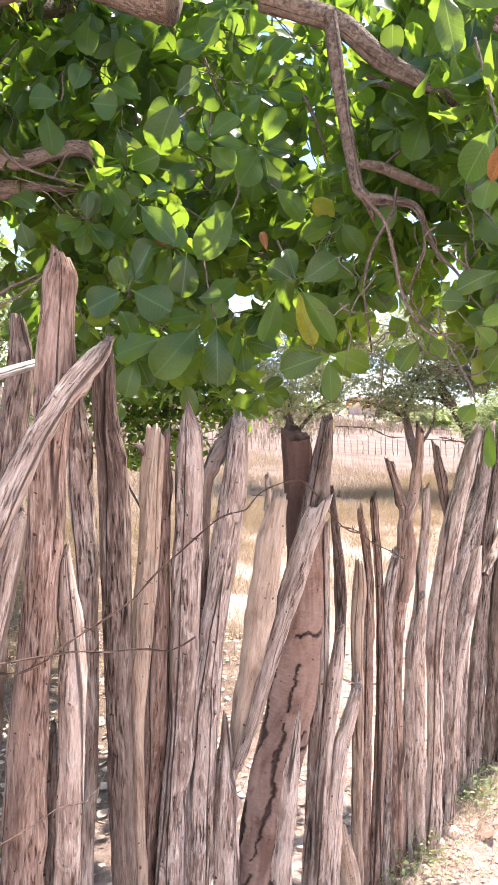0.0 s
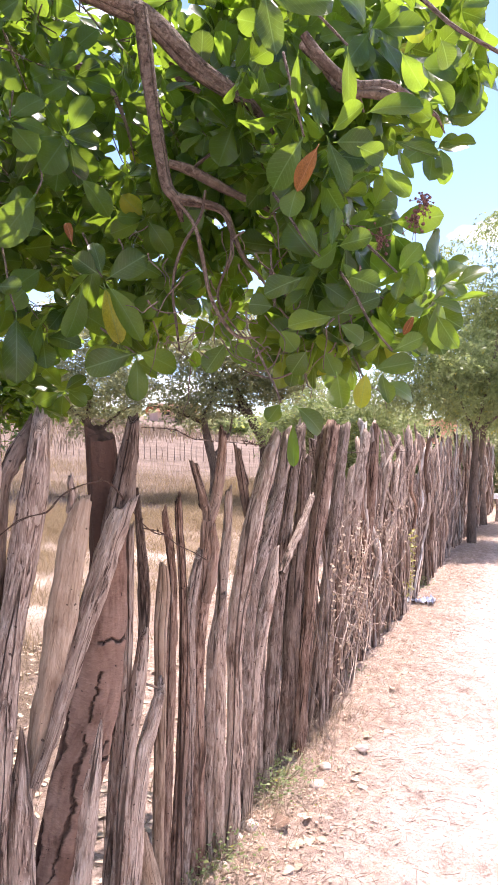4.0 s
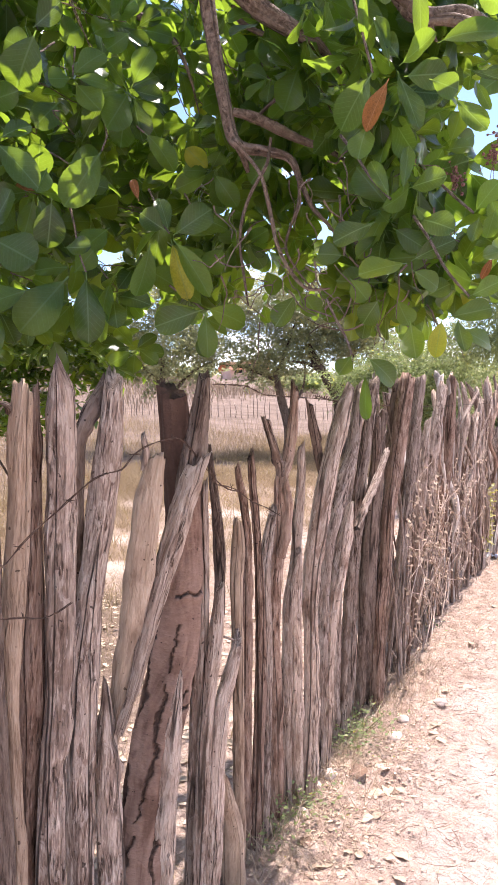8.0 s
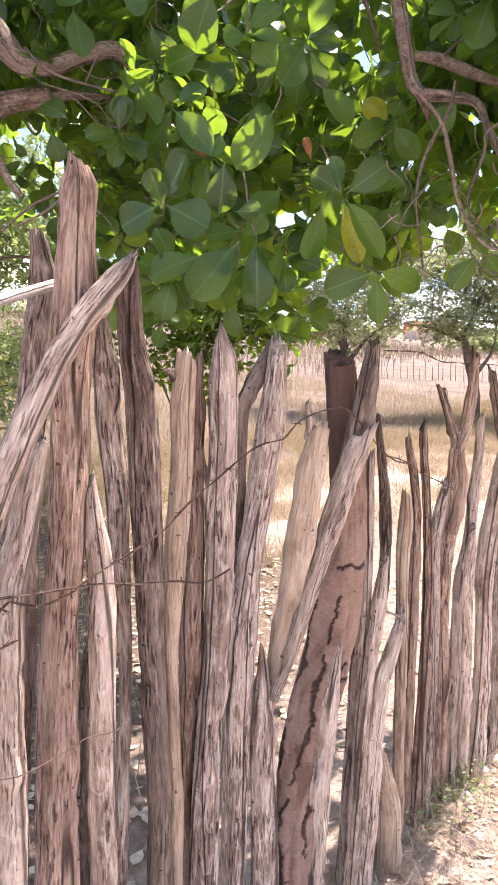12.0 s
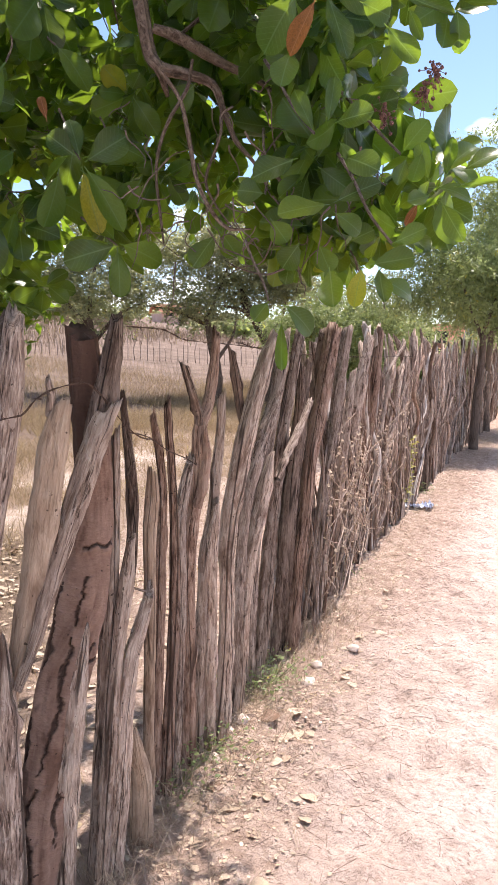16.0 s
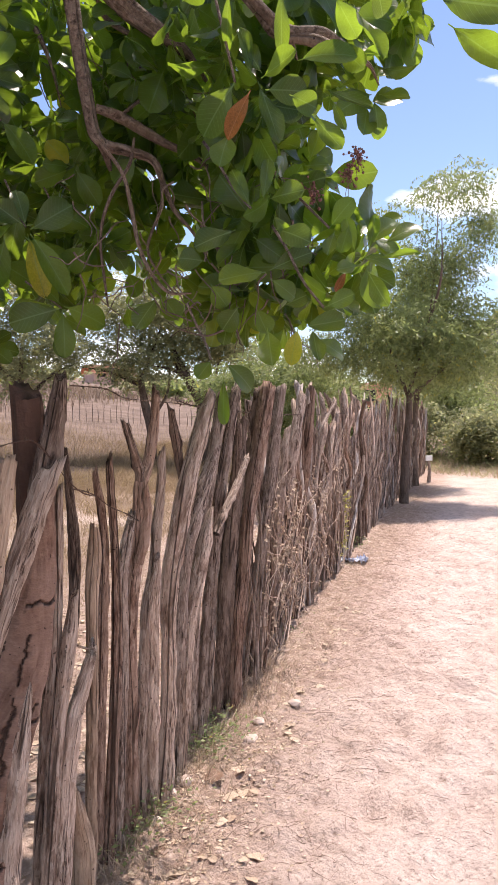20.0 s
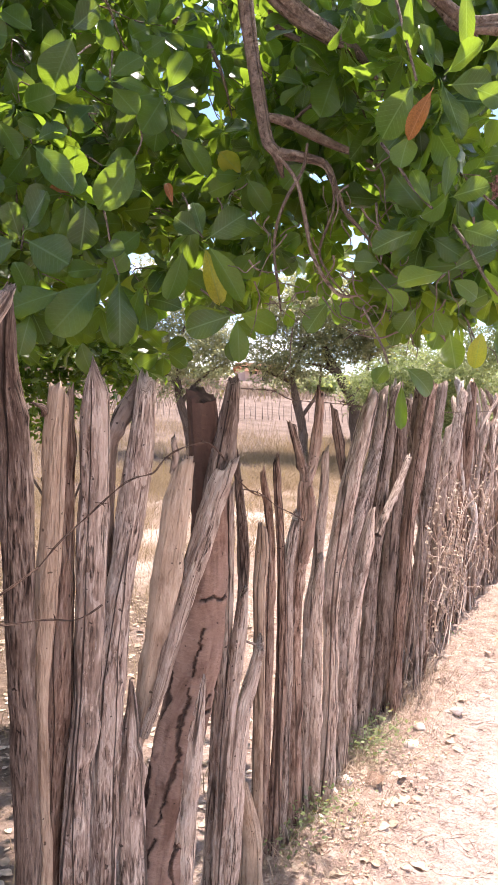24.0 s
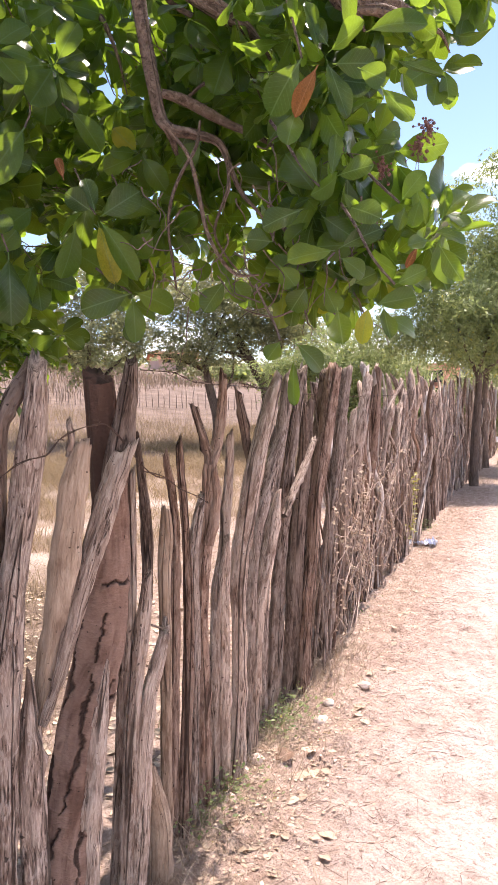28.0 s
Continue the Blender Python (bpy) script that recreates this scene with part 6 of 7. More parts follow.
small_tree("field_tree", "small leaning twin-trunked tree standing in the dry field", foot(5.0, 20.8),
           [(0, 0, 0), (0.02, 0, 0.7), (-0.12, 0, 1.4), (-0.2, 0.1, 2.0)],
           [[(0.0, 0, 1.0), (0.4, 0, 1.6), (0.5, 0, 2.4)], [(-0.2, 0.1, 1.8), (-0.9, 0.1, 2.1), (-1.5, 0.2, 2.2)], [(-0.2, 0, 1.9), (0.1, 0, 2.6), (0.4, 0, 3.4)]],
           [(-0.3, 0, 2.4, 1.0, 1.0, 0.8), (0.2, 0.2, 3.6, 1.5, 1.2, 1.0), (0.8, 0.1, 2.8, 0.8, 0.8, 0.8), (-1.2, 0, 3.3, 0.9, 0.8, 0.6)],
           2500, 0.075, 0.55, 0.4, M_SHRUB, 24, r=0.12, size=1.3)
small_tree("field_tree", "bent dark-trunked tree standing in the dry field", foot(6.55, 20.5),
           [(0, 0, 0), (0.0, 0, 0.8), (-0.1, 0, 1.5), (-0.35, 0.1, 2.0), (-0.7, 0.1, 2.6)],
           [[(-0.1, 0, 1.5), (0.3, 0, 2.1), (0.5, 0, 3.0)], [(-0.35, 0.1, 2.0), (-0.7, 0.1, 2.2), (-1.2, 0.2, 2.3)]],
           [(0.0, 0, 3.3, 1.4, 1.2, 0.9), (0.8, 0.2, 2.8, 0.9, 1.0, 0.7)],
           1700, 0.075, 0.55, 0.4, M_SHRUB, 25, r=0.15, size=1.3)
small_tree("thorn_tree", "low drooping fine-leaved thorn tree on the shaded field", foot(-4.6, 8.4),
           [(0, 0, 0), (-0.1, 0, 1.0), (0.0, 0, 2.0), (0.2, 0, 3.0)],
           [[(0, 0, 1.2), (0.9, 0, 1.7), (1.7, 0, 1.5)], [(0, 0, 2.0), (1.0, 0, 2.8), (1.8, 0.2, 2.9)], [(0.1, 0, 2.6), (-0.8, 0, 3.4), (-1.5, 0, 3.8)]],
           [(0.6, 2.5, 4.0, 3.2, 2.8, 1.3), (-1.0, 0.4, 3.8, 2.6, 2.6, 1.2), (1.3, 0, 1.75, 1.1, 0.9, 0.45), (-0.8, 0, 2.6, 1.2, 1.2, 1.2), (0.4, 0, 1.2, 0.8, 0.8, 0.4)],
           3200, 0.12, 0.5, 0.8, M_FINE, 26, r=0.13)
small_tree("thorn_bush", "feathery olive thorn bush hanging over the shaded ground", foot(-3.5, 7.4),
           [(0, 0, 0), (-0.1, 0, 0.6), (-0.3, 0, 1.3)],
           [[(-0.2, 0, 0.9), (0.4, 0, 1.5), (1.0, 0, 1.4)], [(-0.2, 0, 1.1), (0.3, 0, 1.9), (0.9, 0.1, 2.1)], [(-0.3, 0, 1.3), (-0.9, 0, 1.9), (-1.4, 0, 2.0)]],
           [(0.35, 0, 1.9, 0.95, 0.6, 0.45), (0.2, 0, 1.25, 0.9, 0.6, 0.3), (-0.9, 0, 1.9, 0.9, 0.6, 0.6)],
           1500, 0.045, 0.34, 0.8, M_FINE, 28, r=0.04, spray=0.3)
small_tree("leafy_shrub", "green small-leaved shrub growing just behind the fence", foot(-0.45, 4.0),
           [(0, 0, 0), (0.02, 0, 0.7), (-0.05, 0, 1.3)],
           [[(0, 0, 0.9), (0.2, 0, 1.4), (0.35, 0, 1.75)], [(0, 0, 1.1), (-0.25, 0, 1.6), (-0.3, 0, 2.0)]],
           [(0.0, 0, 1.85, 0.42, 0.4, 0.33), (0.35, 0.1, 1.9, 0.2, 0.25, 0.2)],
           380, 0.06, 0.55, 0.3, M_LEAF, 27, r=0.02, per=9, spray=0.2)

small_tree("field_tree", "low green tree standing behind the far fence", foot(7.4, 17.2),
           [(0, 0, 0), (0.05, 0, 0.9), (0.0, 0.1, 1.8)],
           [[(0, 0, 1.2), (0.6, 0, 1.9), (1.2, 0.1, 2.4)], [(0, 0.1, 1.6), (-0.7, 0.1, 2.2), (-1.2, 0.2, 2.6)]],
           [(0.0, 0, 2.6, 1.5, 1.2, 0.9), (-1.2, 0.2, 2.4, 1.0, 0.9, 0.8), (1.2, 0, 2.3, 1.0, 0.9, 0.8), (0.3, 0, 1.4, 1.6, 1.0, 0.6)],
           2600, 0.08, 0.5, 0.5, M_FINE, 41, r=0.1)
small_tree("field_tree", "small olive tree standing far behind the fence", foot(10.6, 24.5),
           [(0, 0, 0), (0.05, 0, 0.9), (0.0, 0.1, 1.8)],
           [[(0, 0, 1.2), (0.6, 0, 1.9), (1.2, 0.1, 2.4)], [(0, 0.1, 1.6), (-0.7, 0.1, 2.2), (-1.2, 0.2, 2.6)]],
           [(0.0, 0, 2.4, 2.2, 1.6, 1.0), (-1.8, 0.2, 2.0, 1.4, 1.2, 0.9), (1.8, 0, 2.0, 1.3, 1.2, 0.9)],
           2200, 0.11, 0.5, 0.5, M_SHRUB, 42, r=0.12)

# bushes closing the track's far end
br = random.Random(8)
for bx, by, h, w, mt in ((13.6, 16.6, 1.5, 1.2, M_SHRUB), (14.6, 15.0, 1.5, 1.2, M_FINE), (15.6, 13.4, 1.7, 1.3, M_SHRUB), (12.6, 18.6, 2.0, 1.3, M_SHRUB), (14.6, 19.2, 2.7, 1.7, M_FINE), (17.2, 16.8, 2.8, 1.9, M_SHRUB), (19.0, 14.6, 2.7, 2.0, M_FINE), (17.0, 21.5, 3.7, 2.4, M_SHRUB), (20.5, 18.5, 3.8, 2.6, M_FINE), (24.0, 16.0, 3.6, 2.6, M_SHRUB), (10.9, 18.6, 1.4, 1.2, M_FINE), (11.2, 23.0, 1.9, 1.8, M_SHRUB), (13.5, 26.5, 3.0, 2.2, M_FINE), (22.0, 25.0, 4.6, 3.2, M_SHRUB), (30.0, 20.0, 4.2, 3.2, M_FINE)):
    small_tree("bush", "tangled olive-green bush at the end of the sandy track", foot(bx, by), [(0, 0, 0), (0.1, 0, 0.5), (0, 0.1, 1.0)],
               [[(0, 0, 0.4), (0.6, 0, 1.0), (1.0, 0, 1.6)], [(0, 0, 0.4), (-0.6, 0.1, 1.1), (-0.9, 0, 1.6)]],
               [(0, 0, h * 0.5, w, w * 0.8, h * 0.5), (br.uniform(-1, 1), 0, h * 0.75, w * 0.6, w * 0.6, h * 0.35)], 1250, 0.105, 0.5, 0.5, mt, br.randrange(99), r=0.07, per=12, spray=0.6)["group"] = "bushes at the track's end"
# woods on the far side of the field
for i in range(30):
    a = radians(-42 + i * 2.9 + br.uniform(-1, 1))
    dist = br.uniform(58, 78)
    bx, by = dist * math.sin(a), dist * math.cos(a)
    if 8.2 < math.degrees(a) < 12.8:
        continue
    h = br.uniform(1.2, 2.6)
    small_tree("far_tree", "distant grey-green tree beyond the dry field", foot(bx, by), [(0, 0, 0), (0.1, 0, 0.8), (0, 0.1, 1.6)], [],
               [(0, 0, h * 0.62, 2.8, 2.4, h * 0.4), (br.uniform(-1, 1), 0, h * 0.4, 2.6, 2.0, h * 0.3)], 200, 0.38, 0.6, 0.3, M_SHRUB if i % 2 else M_FINE, i, r=0.16, per=9, spray=1.0)["group"] = "trees beyond the field"

# ---- dry grass of the field ----
def grass(name, label, n, place, length, width, seed, material=None, flop=0.35):
    rnd = random.Random(seed)
    verts, faces, uvs = [], [], []
    for _ in range(n):
        x, y = place(rnd)
        z = ground_height(x, y) if abs(y) < 12 else land(x, y)
        a = rnd.uniform(0, 2 * math.pi)
        h = length * rnd.uniform(0.5, 1.3)
        lx, ly = rnd.gauss(0, flop) * h, rnd.gauss(0, flop) * h
        h *= 0.35 / max(flop, 0.35)
        wx, wy = math.cos(a) * width, math.sin(a) * width
        b = len(verts)
        verts += [(x - wx, y - wy, z - 0.01), (x + wx, y + wy, z - 0.01), (x + lx * 0.4 + wx * 0.7, y + ly * 0.4 + wy * 0.7, z + h * 0.6), (x + lx * 0.4 - wx * 0.7, y + ly * 0.4 - wy * 0.7, z + h * 0.6), (x + lx, y + ly, z + h)]
        faces += [(b, b + 1, b + 2, b + 3), (b + 3, b + 2, b + 4)]
        uvs += [(0, 0), (0, 0), (0, 0.6), (0, 0.6), (0, 1)]
    me = mesh_of(name, verts, faces, uvs, False)
    me.materials.append(material or M_STRAW)
    return tagged(new(name, me), label, "grass", kind="stuff")


def in_field(lo, hi, umin, umax, least=-0.25, scale=0.35):
    def place(rnd):
        while True:
            v, u = -rnd.uniform(lo, hi), rnd.uniform(umin, umax)
            p = fence_point(u, v, 0)
            if noise.noise(Vector((p.x, p.y, 0)) * scale) > least and rnd.random() < 0.15 + (-v - lo) / 3:
                return p.x, p.y
    return place


grass("dry_grass", "tall dry straw-coloured grass covering the field", 42000, in_field(6.5, 22, -10, 22), 0.5, 0.004, 31, M_GOLD, 0.5)
grass("dry_grass", "tangled golden weeds and dry grass at the field's edge", 34000, in_field(5.0, 9.5, 3, 24), 0.42, 0.0035, 39, M_GOLD, 0.65)
grass("dry_grass", "low golden weeds growing in clumps behind the fence", 36000, in_field(2.4, 9.0, -2, 18, 0.02, 0.9), 0.34, 0.0026, 41, M_GOLD, 0.6)
grass("dry_weed_stalks", "thin upright dry weed stalks in the field", 2600, in_field(5.8, 20, 6, 24), 0.8, 0.0035, 40, M_STRAW, 0.2)
grass("dry_grass", "far pale dry grass of the field", 34000, in_field(18, 55, -25, 50), 0.6, 0.016, 32, M_FIELD)
grass("dry_grass", "short dry grass stubble behind the fence", 5000, in_field(0.3, 8, -4, 14), 0.16, 0.003, 33)
grass("dry_grass", "tangled golden dry grass lying behind the fence", 19000, in_field(0.15, 6.5, -0.8, 11), 0.17, 0.0017, 38, M_GOLD, 0.95)
grass("dry_grass", "dry grass tufts along the foot of the fence", 9000, lambda r: tuple(fence_point(0.3 + 15 * r.random() ** 1.3, -0.22 + abs(r.gauss(0, 0.22)), 0))[:2], 0.09, 0.0013, 34, M_WISP, 1.1)
def bank_place(rnd):
    while True:
        x, y = rnd.uniform(10.6, 20), rnd.uniform(11, 20)
        edge = x - 11.3 + 0.35 * (y - 15) * (1 if y < 15 else -0.2) + 0.8 * noise.noise(Vector((x, y, 0)) * 0.8)
        if edge > 0 and y > 1.08 * x - 0.5 * 11 + 0.5 - 4:
            return x, y


grass("dry_grass", "upright dry straw tufts at the near foot of the fence", 1500, lambda r: tuple(fence_point(r.uniform(0.3, 3.2), -0.25 + abs(r.gauss(0, 0.14)), 0))[:2], 0.16, 0.0014, 37, M_WISP, 0.6)
grass("bank_grass", "yellowing grass on the bank at the track's end", 9000, bank_place, 0.38, 0.005, 35, M_STRAW, 0.75)
grass("bank_grass", "olive-green grass on the bank at the track's end", 6000, bank_place, 0.4, 0.006, 36, M_SHRUB, 0.7)

# ---- far stick fence across the field ----
ff = thing("field_fence", "low weathered stick fence crossing the dry field", "fence")
fr = random.Random(4)
ff_mesh = [rod([(0, 0, 0), (fr.gauss(0, 0.03), 0, 0.6), (fr.gauss(0, 0.06), 0, 1.2)], 0.022, 0.015, 5, 6, 0.1, 0.1, 0.05, i) for i in range(5)]
for i in range(150):
    x = -9 + i * 0.27 + fr.uniform(-0.06, 0.06)
    y = 31.5 + 0.06 * x
    ob = part("stake", ff_mesh[i % 5], WOOD["grey"], ff)
    ob.matrix_basis = pose(x, y, land(x, y), 0, 0, fr.uniform(0, 360)) @ Matrix.Diagonal((1, 1, fr.uniform(0.5, 0.8), 1))


# ---- houses ----
def box_mesh(x0, y0, z0, x1, y1, z1, bevel=0.02):
    bm = bmesh.new()
    bmesh.ops.create_cube(bm, size=1)
    bmesh.ops.scale(bm, vec=(x1 - x0, y1 - y0, z1 - z0), verts=bm.verts)
    bmesh.ops.translate(bm, vec=((x0 + x1) / 2, (y0 + y1) / 2, (z0 + z1) / 2), verts=bm.verts)
    if bevel:
        bmesh.ops.bevel(bm, geom=bm.edges[:], offset=bevel, segments=1, affect="EDGES")
    return bm


def house(label, x, y, turn, w, d, h, wall):
    t = thing("house", label, "house")
    t.matrix_basis = pose(x, y, land(x, y) - 0.1, 0, 0, turn)
    part("wall", box_mesh(-w / 2, -d / 2, 0, w / 2, d / 2, h), wall, t)
    bm = bmesh.new()
    e, rise = 0.5, 1.1
    vs = [bm.verts.new(c) for c in ((-w / 2 - e, -d / 2 - e, h - 0.12), (w / 2 + e, -d / 2 - e, h - 0.12), (w / 2 + e, 0, h + rise), (-w / 2 - e, 0, h + rise), (w / 2 + e, d / 2 + e, h - 0.12), (-w / 2 - e, d / 2 + e, h - 0.12))]
    bm.faces.new((vs[0], vs[1], vs[2], vs[3]))
    bm.faces.new((vs[3], vs[2], vs[4], vs[5]))
    bmesh.ops.solidify(bm, geom=bm.faces[:], thickness=0.12)
    part("roof", bm, M_ROOF, t)
    part("door", box_mesh(-0.45, -d / 2 - 0.05, 0.1, 0.45, -d / 2 + 0.02, 2.1), M_SHADE, t)
    for wx in (-w * 0.3, w * 0.3):
        part("window", box_mesh(wx - 0.5, -d / 2 - 0.05, 1.0, wx + 0.5, -d / 2 + 0.02, 2.0), M_SHADE, t)


house("low pink-walled house with a pale roof beyond the field", 17.3, 94.0, 10, 5.5, 4, 1.5, M_PINK)
house("small house with a faded red tiled roof behind the fence", 17.3, 32.0, -30, 4, 3, 1.3, M_WALL)

# ---- hills ----
bm = bmesh.new()
ring = []
for i in range(97):
    a = radians(-60 + i * 1.5)
    top = 30 + 22 * noise.noise(Vector((i * 0.09, 2.2, 0))) + 100 * math.exp(-((math.degrees(a) - 45) / 8) ** 2) + 6 * noise.noise(Vector((i * 0.5, 0, 3)))
    ring.append([bm.verts.new((r * math.sin(a), r * math.cos(a), z)) for r, z in ((560, -5), (640, top * 0.55), (720, top), (800, -5))])
for p, q in zip(ring, ring[1:]):
    for k in range(3):
        bm.faces.new((p[k], q[k], q[k + 1], p[k + 1]))
me = bpy.data.meshes.new("hills")
bm.to_mesh(me)
bm.free()
me.materials.append(M_HILL)
tagged(new("backdrop_hills", me), "low wooded hills on the horizon", "hill", kind="structure")

# ---- small things on the ground ----
gr = random.Random(17)
heap = Heap()
litter_shape = leaf_shape(0.6, 0.05, 0.05, rows=5, wave=0.03)
for _ in range(12000):
    if gr.random() < 0.45:
        u, v = 0.3 + 12 * gr.random() ** 1.5, 0.02 + abs(gr.gauss(0, 0.26))
    else:
        u, v = gr.uniform(-6, 4), -abs(gr.gauss(0, 3.4))
    p = fence_point(u, v + bow(u), 0)
    z = ground_height(p.x, p.y) + 0.004
    a = gr.uniform(0, 6.28)
    heap.add(litter_shape, leaf_pose(Vector((p.x, p.y, z)), (math.cos(a), math.sin(a), gr.uniform(-0.1, 0.12)), (gr.gauss(0, 0.2), gr.gauss(0, 0.2), 1), gr.uniform(0.007, 0.024) if v > 0 else gr.uniform(0.03, 0.075)))
for _ in range(5200):
    a, r = gr.uniform(0, 6.28), 4.2 * math.sqrt(gr.random())
    x, y = -3.9 + r * math.cos(a), 5.0 + r * math.sin(a)
    if fence_uv(x, y)[1] > -0.12:
        continue
    a = gr.uniform(0, 6.28)
    heap.add(litter_shape, leaf_pose(Vector((x, y, ground_height(x, y) + 0.012)), (math.cos(a), math.sin(a), gr.uniform(-0.12, 0.15)), (gr.gauss(0, 0.25), gr.gauss(0, 0.25), 1), gr.uniform(0.03, 0.08)))
tagged(new("leaf_litter", heap.mesh("leaf_litter", M_LITTER)), "curled brown fallen leaves strewn along the fence", "leaves", kind="stuff")

verts, faces, uvs = [], [], []
for _ in range(3600):
    u, v = 0.5 + 11 * gr.random() ** 1.4, gr.choice((0.1 + abs(gr.gauss(0, 0.3)), gr.uniform(0.1, 3.4)))
    p = fence_point(u, v, 0)
    a, k = gr.uniform(0, 6.28), 0.012 + 0.085 * gr.random() ** 3
    pts = []
    for s in (-0.5, 0.0, 0.5):
        x, y = p.x + math.cos(a) * k * s + gr.gauss(0, 0.006), p.y + math.sin(a) * k * s + gr.gauss(0, 0.006)
        pts.append((x, y, ground_height(x, y) + 0.004))
    rod(pts, gr.uniform(0.0007, 0.0019), 0.0006, 3, 4, 0, 0, verts=verts, faces=faces, uvs=uvs)
me = mesh_of("twigs", verts, faces, uvs)
me.materials.append(M_TWIG)
tagged(new("fallen_twigs", me), "thin dark twigs scattered on the sandy track", "twigs", kind="stuff")


def stone(x, y, r, seed, label):
    bm = bmesh.new()
    bmesh.ops.create_icosphere(bm, subdivisions=3, radius=r)
    for vt in bm.verts:
        vt.co *= 1 + 0.35 * noise.noise(vt.co * (1.2 / r) + Vector((seed, 0, 0)))
        vt.co.z *= 0.6
    for f in bm.faces:
        f.smooth = True
    me = bpy.data.meshes.new("stone")
    bm.to_mesh(me)
    bm.free()
    me.materials.append(M_STONE)
    ob = tagged(new("stone", me), label, "stone", "stones at the fence foot")
    ob.location = (x, y, ground_height(x, y) + 0.15 * r)


for x, y, r in ((0.80, 2.86, 0.034), (0.72, 2.80, 0.03), (1.20, 3.14, 0.035), (1.31, 3.31, 0.03), (1.57, 3.45, 0.032), (0.62, 2.62, 0.03)):
    stone(x, y, r, x * 9, "pale pinkish stone lying at the foot of the fence")

fl_mesh = [mesh_of("fallen_leaf", *leaf_shape(0.6, c, f, 7, w)) for c, f, w in ((0.06, 0.06, 0.06), (0.12, 0.05, 0.05), (-0.05, 0.08, 0.08))]
for me in fl_mesh:
    me.materials.append(M_LITTER)
for i in range(84):
    u, v = 0.5 + 4.2 * gr.random() ** 1.7, 0.02 + abs(gr.gauss(0, 0.12))
    p = fence_point(u, v, 0)
    a = gr.uniform(0, 6.28)
    ob = tagged(new("fallen_leaf", fl_mesh[i % 3]), "pale curled dry leaf lying by the fence", "leaf", "dry leaves by the fence")
    ob.matrix_basis = leaf_pose(Vector((p.x, p.y, ground_height(p.x, p.y) + 0.003)), (math.cos(a), math.sin(a), gr.uniform(-0.02, 0.03)), (gr.gauss(0, 0.1), gr.gauss(0, 0.1), 1), gr.uniform(0.04, 0.085))

big_leaf = mesh_of("fallen_leaf", *leaf_shape(0.62, 0.05, 0.05, 7, 0.07))
big_leaf.materials.append(leaf_material("brown_fallen_leaf", (0.17, 0.095, 0.065), (0.27, 0.165, 0.12), (0.3, 0.15, 0.08), 0.02, 0.15, 0.7, True))
for x, y, a, n in ((0.86, 2.81, 0.4, 0.11), (0.33, 2.18, 2.0, 0.10), (0.62, 2.47, 4.1, 0.085)):
    ob = tagged(new("fallen_leaf", big_leaf), "large reddish-brown fallen leaf at the foot of the fence", "leaf", "dry leaves by the fence")
    ob.matrix_basis = leaf_pose(Vector((x, y, ground_height(x, y) + 0.006)), (math.cos(a), math.sin(a), 0.08), (0.15, -0.2, 1), n)

# crumpled wrappers
def wrapper(x, y, w, material, label, seed):
    bm = bmesh.new()
    bmesh.ops.create_grid(bm, x_segments=9, y_segments=7, size=0.5)
    for vt in bm.verts:
        q = vt.co.copy()
        vt.co.x *= w
        vt.co.y *= w * 0.6
        vt.co.z = 0.03 + w * 0.28 * (noise.noise(q * 5 + Vector((seed, 0, 0))) + 0.5 * noise.noise(q * 11 + Vector((0, seed, 0))))
    bmesh.ops.solidify(bm, geom=bm.faces[:], thickness=0.002)
    me = bpy.data.meshes.new("wrapper")
    bm.to_mesh(me)
    bm.free()
    me.materials.append(material)
    ob = tagged(new("plastic_wrapper", me), label, "litter", "wrappers by the fence")
    ob.matrix_basis = pose(x, y, ground_height(x, y), 0, 0, seed * 40)


wrapper(3.78, 6.57, 0.20, M_BLUE, "crumpled blue and white plastic wrapper on the sand", 1.3)
wrapper(3.51, 6.62, 0.18, M_WHITE, "crumpled white plastic bag on the sand", 2.1)
wrapper(3.64, 6.60, 0.13, M_BLUE, "torn blue plastic wrapper on the sand", 3.4)

# low weeds at the fence foot
for k, (x, y, n) in enumerate(((0.95, 3.10, 26), (1.07, 3.24, 24), (0.62, 2.64, 18), (1.95, 4.62, 14), (0.48, 2.48, 14), (4.05, 7.30, 40))):
    hp = Heap()
    wr = random.Random(k)
    sh = leaflet(0.55)
    for _ in range(n * 11):
        q = Vector((wr.gauss(0, 0.085), wr.gauss(0, 0.085), wr.uniform(0.0, 0.13)))
        hp.add(sh, leaf_pose(q, (wr.gauss(0, 1), wr.gauss(0, 1), wr.uniform(-0.1, 0.7)), (wr.gauss(0, 0.5), wr.gauss(0, 0.5), 1), wr.uniform(0.012, 0.027)))
    ob = thing("weed", "low dusty green weed growing at the fence foot", "weed", "weeds at the fence foot")
    for _ in range(7):
        tip = Vector((wr.gauss(0, 0.07), wr.gauss(0, 0.07), wr.uniform(0.05, 0.11)))
        part("stem", rod([(0, 0, -0.01), tip * 0.5, tip], 0.0025, 0.001, 4, 5, 0, 0), M_SHRUB, ob)
    part("foliage", hp.mesh("weed", M_FINE), None, ob)["kind"] = "stuff"
    ob.location = (x, y, ground_height(x, y))

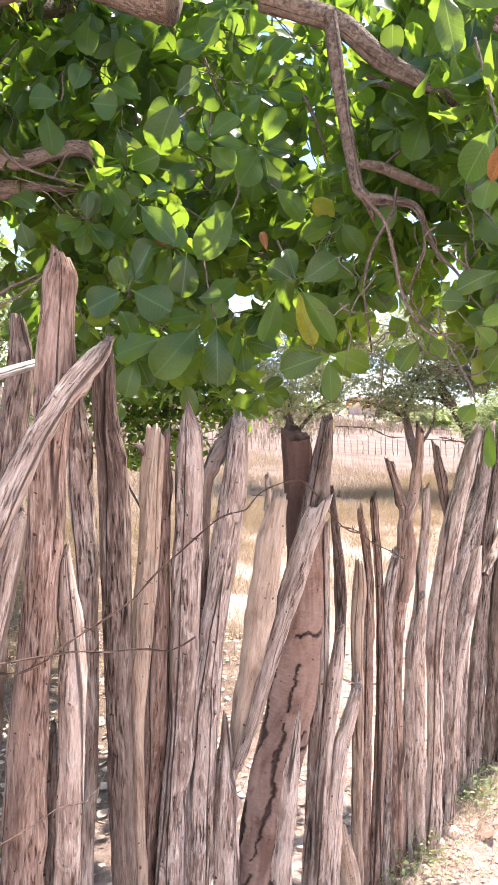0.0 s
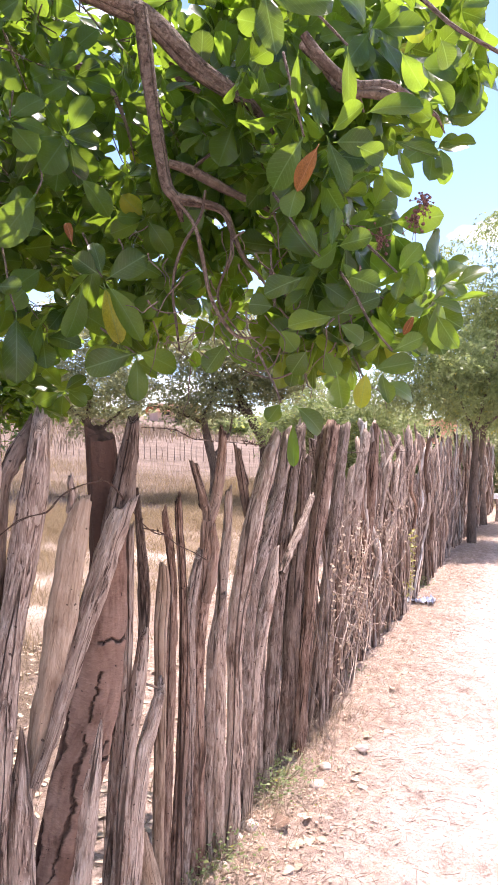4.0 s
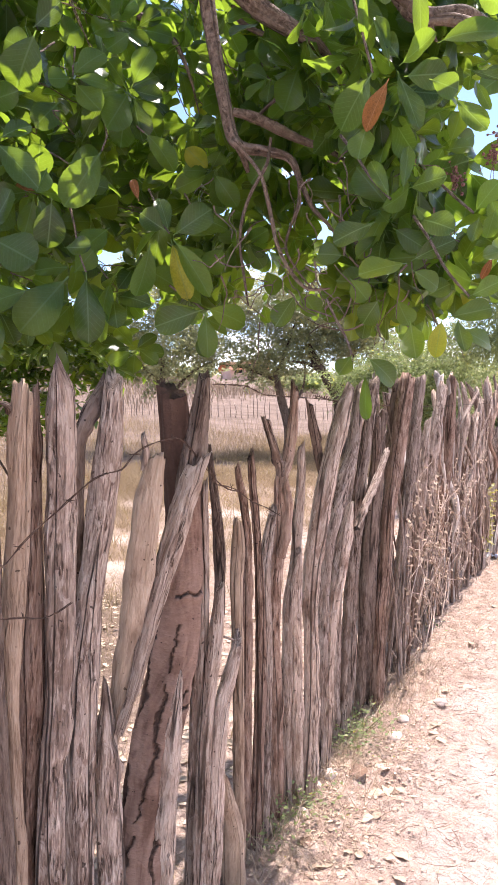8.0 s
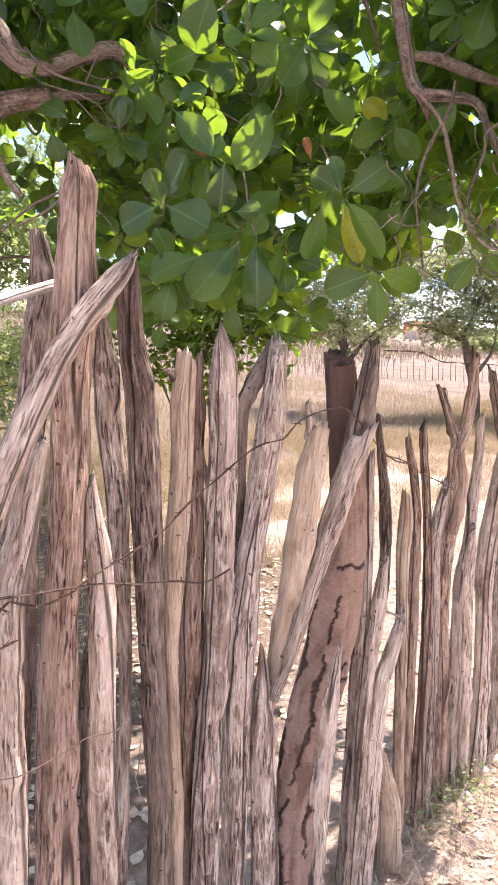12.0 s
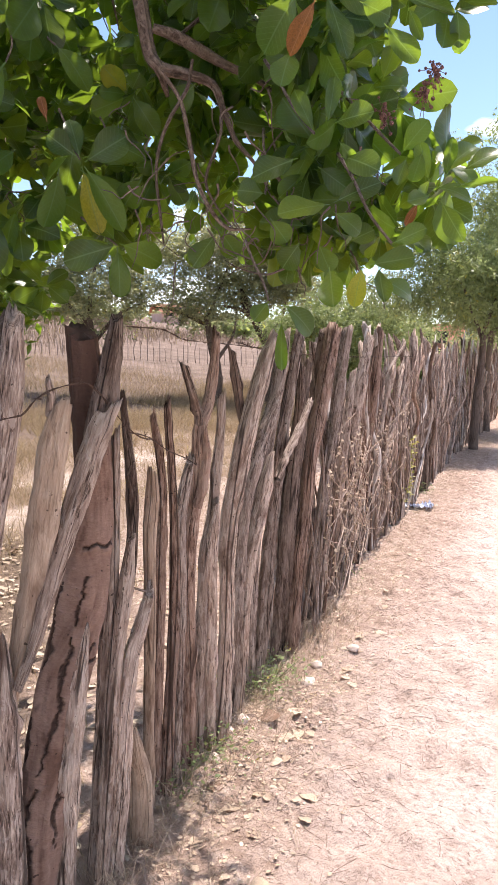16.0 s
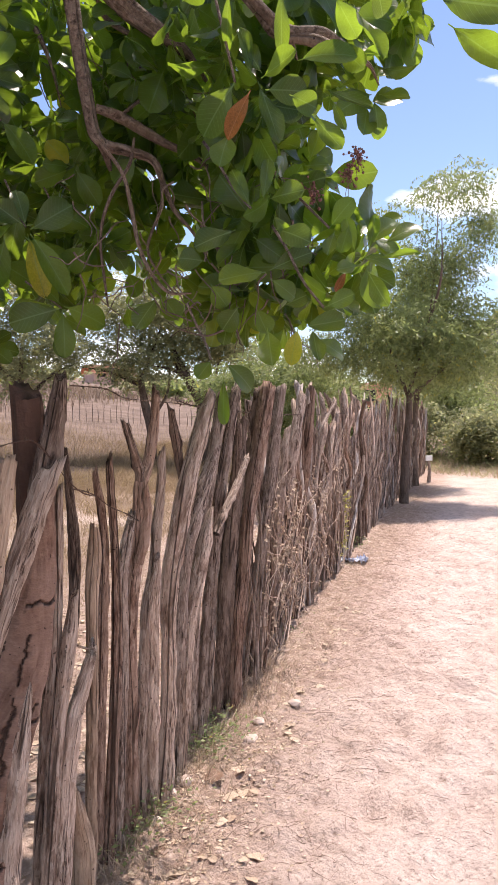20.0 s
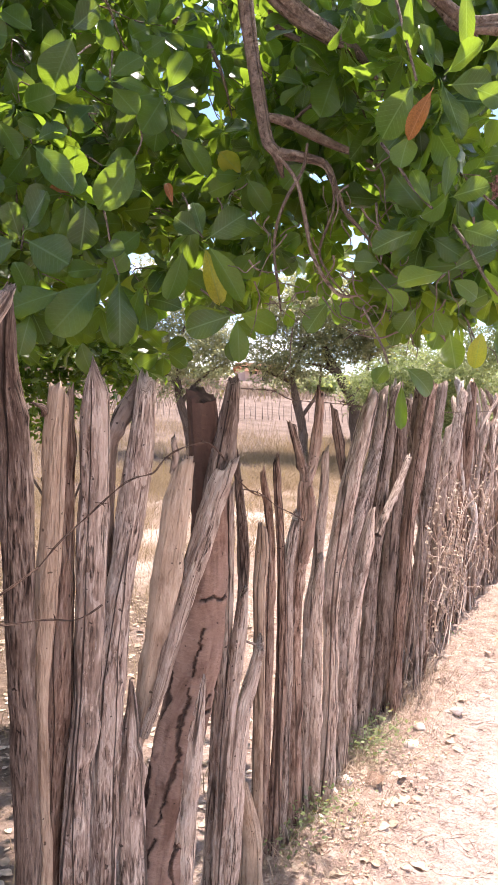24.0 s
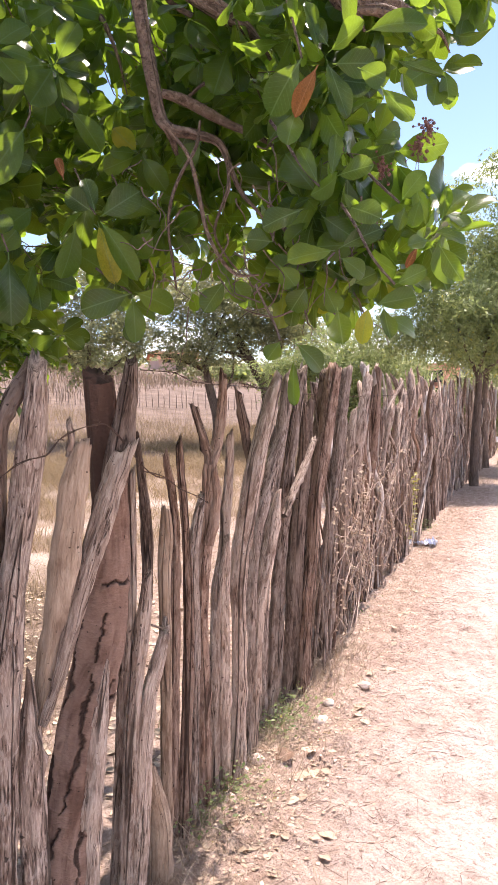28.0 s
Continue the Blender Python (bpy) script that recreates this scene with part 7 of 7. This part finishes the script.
# dead creeper tangled over the stakes
vine = thing("dead_creeper", "pale dead creeper tangled over the fence stakes", "creeper")
dry = Heap()
for _ in range(42):
    u0 = gr.uniform(2.9, 5.6)
    pts = []
    z, uu = gr.uniform(0.0, 0.3), u0
    for s in range(7):
        pts.append(fence_point(uu, 0.12 + bow(uu) + LEAN * z * 0.6 + gr.gauss(0, 0.03), z))
        z += gr.uniform(0.08, 0.2)
        uu += gr.gauss(0.0, 0.14)
    part("stem", rod(pts, 0.0035, 0.0015, 18, 5, 0, 0), M_VINE, vine)
    for q in spline(pts, 26)[2:]:
        for _k in range(gr.choice((0, 1, 2))):
            dry.add(leaflet(0.8), leaf_pose(q, (gr.gauss(0, 1), gr.gauss(0, 1), gr.gauss(-0.3, 0.5)), (gr.gauss(0.5, 0.5), gr.gauss(-0.5, 0.5), 0.6), gr.uniform(0.014, 0.03)))
part("dry_leaves", dry.mesh("dry_leaves", M_WISP), None, vine, "small pale dry leaflets")["kind"] = "stuff"

sprig = thing("leafy_sprig", "small yellow-green sprig growing up through the fence", "plant")
hp = Heap()
sh = leaflet(0.6)
for _ in range(6):
    uu = 5.7 + gr.uniform(-0.25, 0.35)
    pts = [fence_point(uu + 0.1 * k + gr.gauss(0, 0.04), 0.14 + bow(6), 0.15 * k) for k in range(6)]
    part("stem", rod(pts, 0.004, 0.002, 12, 5, 0, 0), M_VINE, sprig)
    for q in spline(pts, 14)[4:]:
        for _ in range(3):
            hp.add(sh, leaf_pose(q, (gr.gauss(0, 1), gr.gauss(0, 1), gr.gauss(0, 0.5)), (gr.gauss(0, 0.5), gr.gauss(0, 0.5), 1), gr.uniform(0.025, 0.05)))
part("foliage", hp.mesh("foliage", M_SPRIG), None, sprig)["kind"] = "stuff"

# white board on a short post by the track
post = thing("board_post", "short leaning post carrying a small white board", "sign")
part("post", rod([(0, 0, 0), (0.03, 0, 0.3), (-0.02, 0, 0.58)], 0.045, 0.035, 8, 8, 0.1, 0.1, 0.02, 3), WOOD["grey"], post)
part("board", box_mesh(-0.12, -0.08, 0.50, 0.06, -0.05, 0.62, 0.008), M_WHITE, post, "small white board")
post.location = (9.75, 13.9, land(9.75, 13.9))
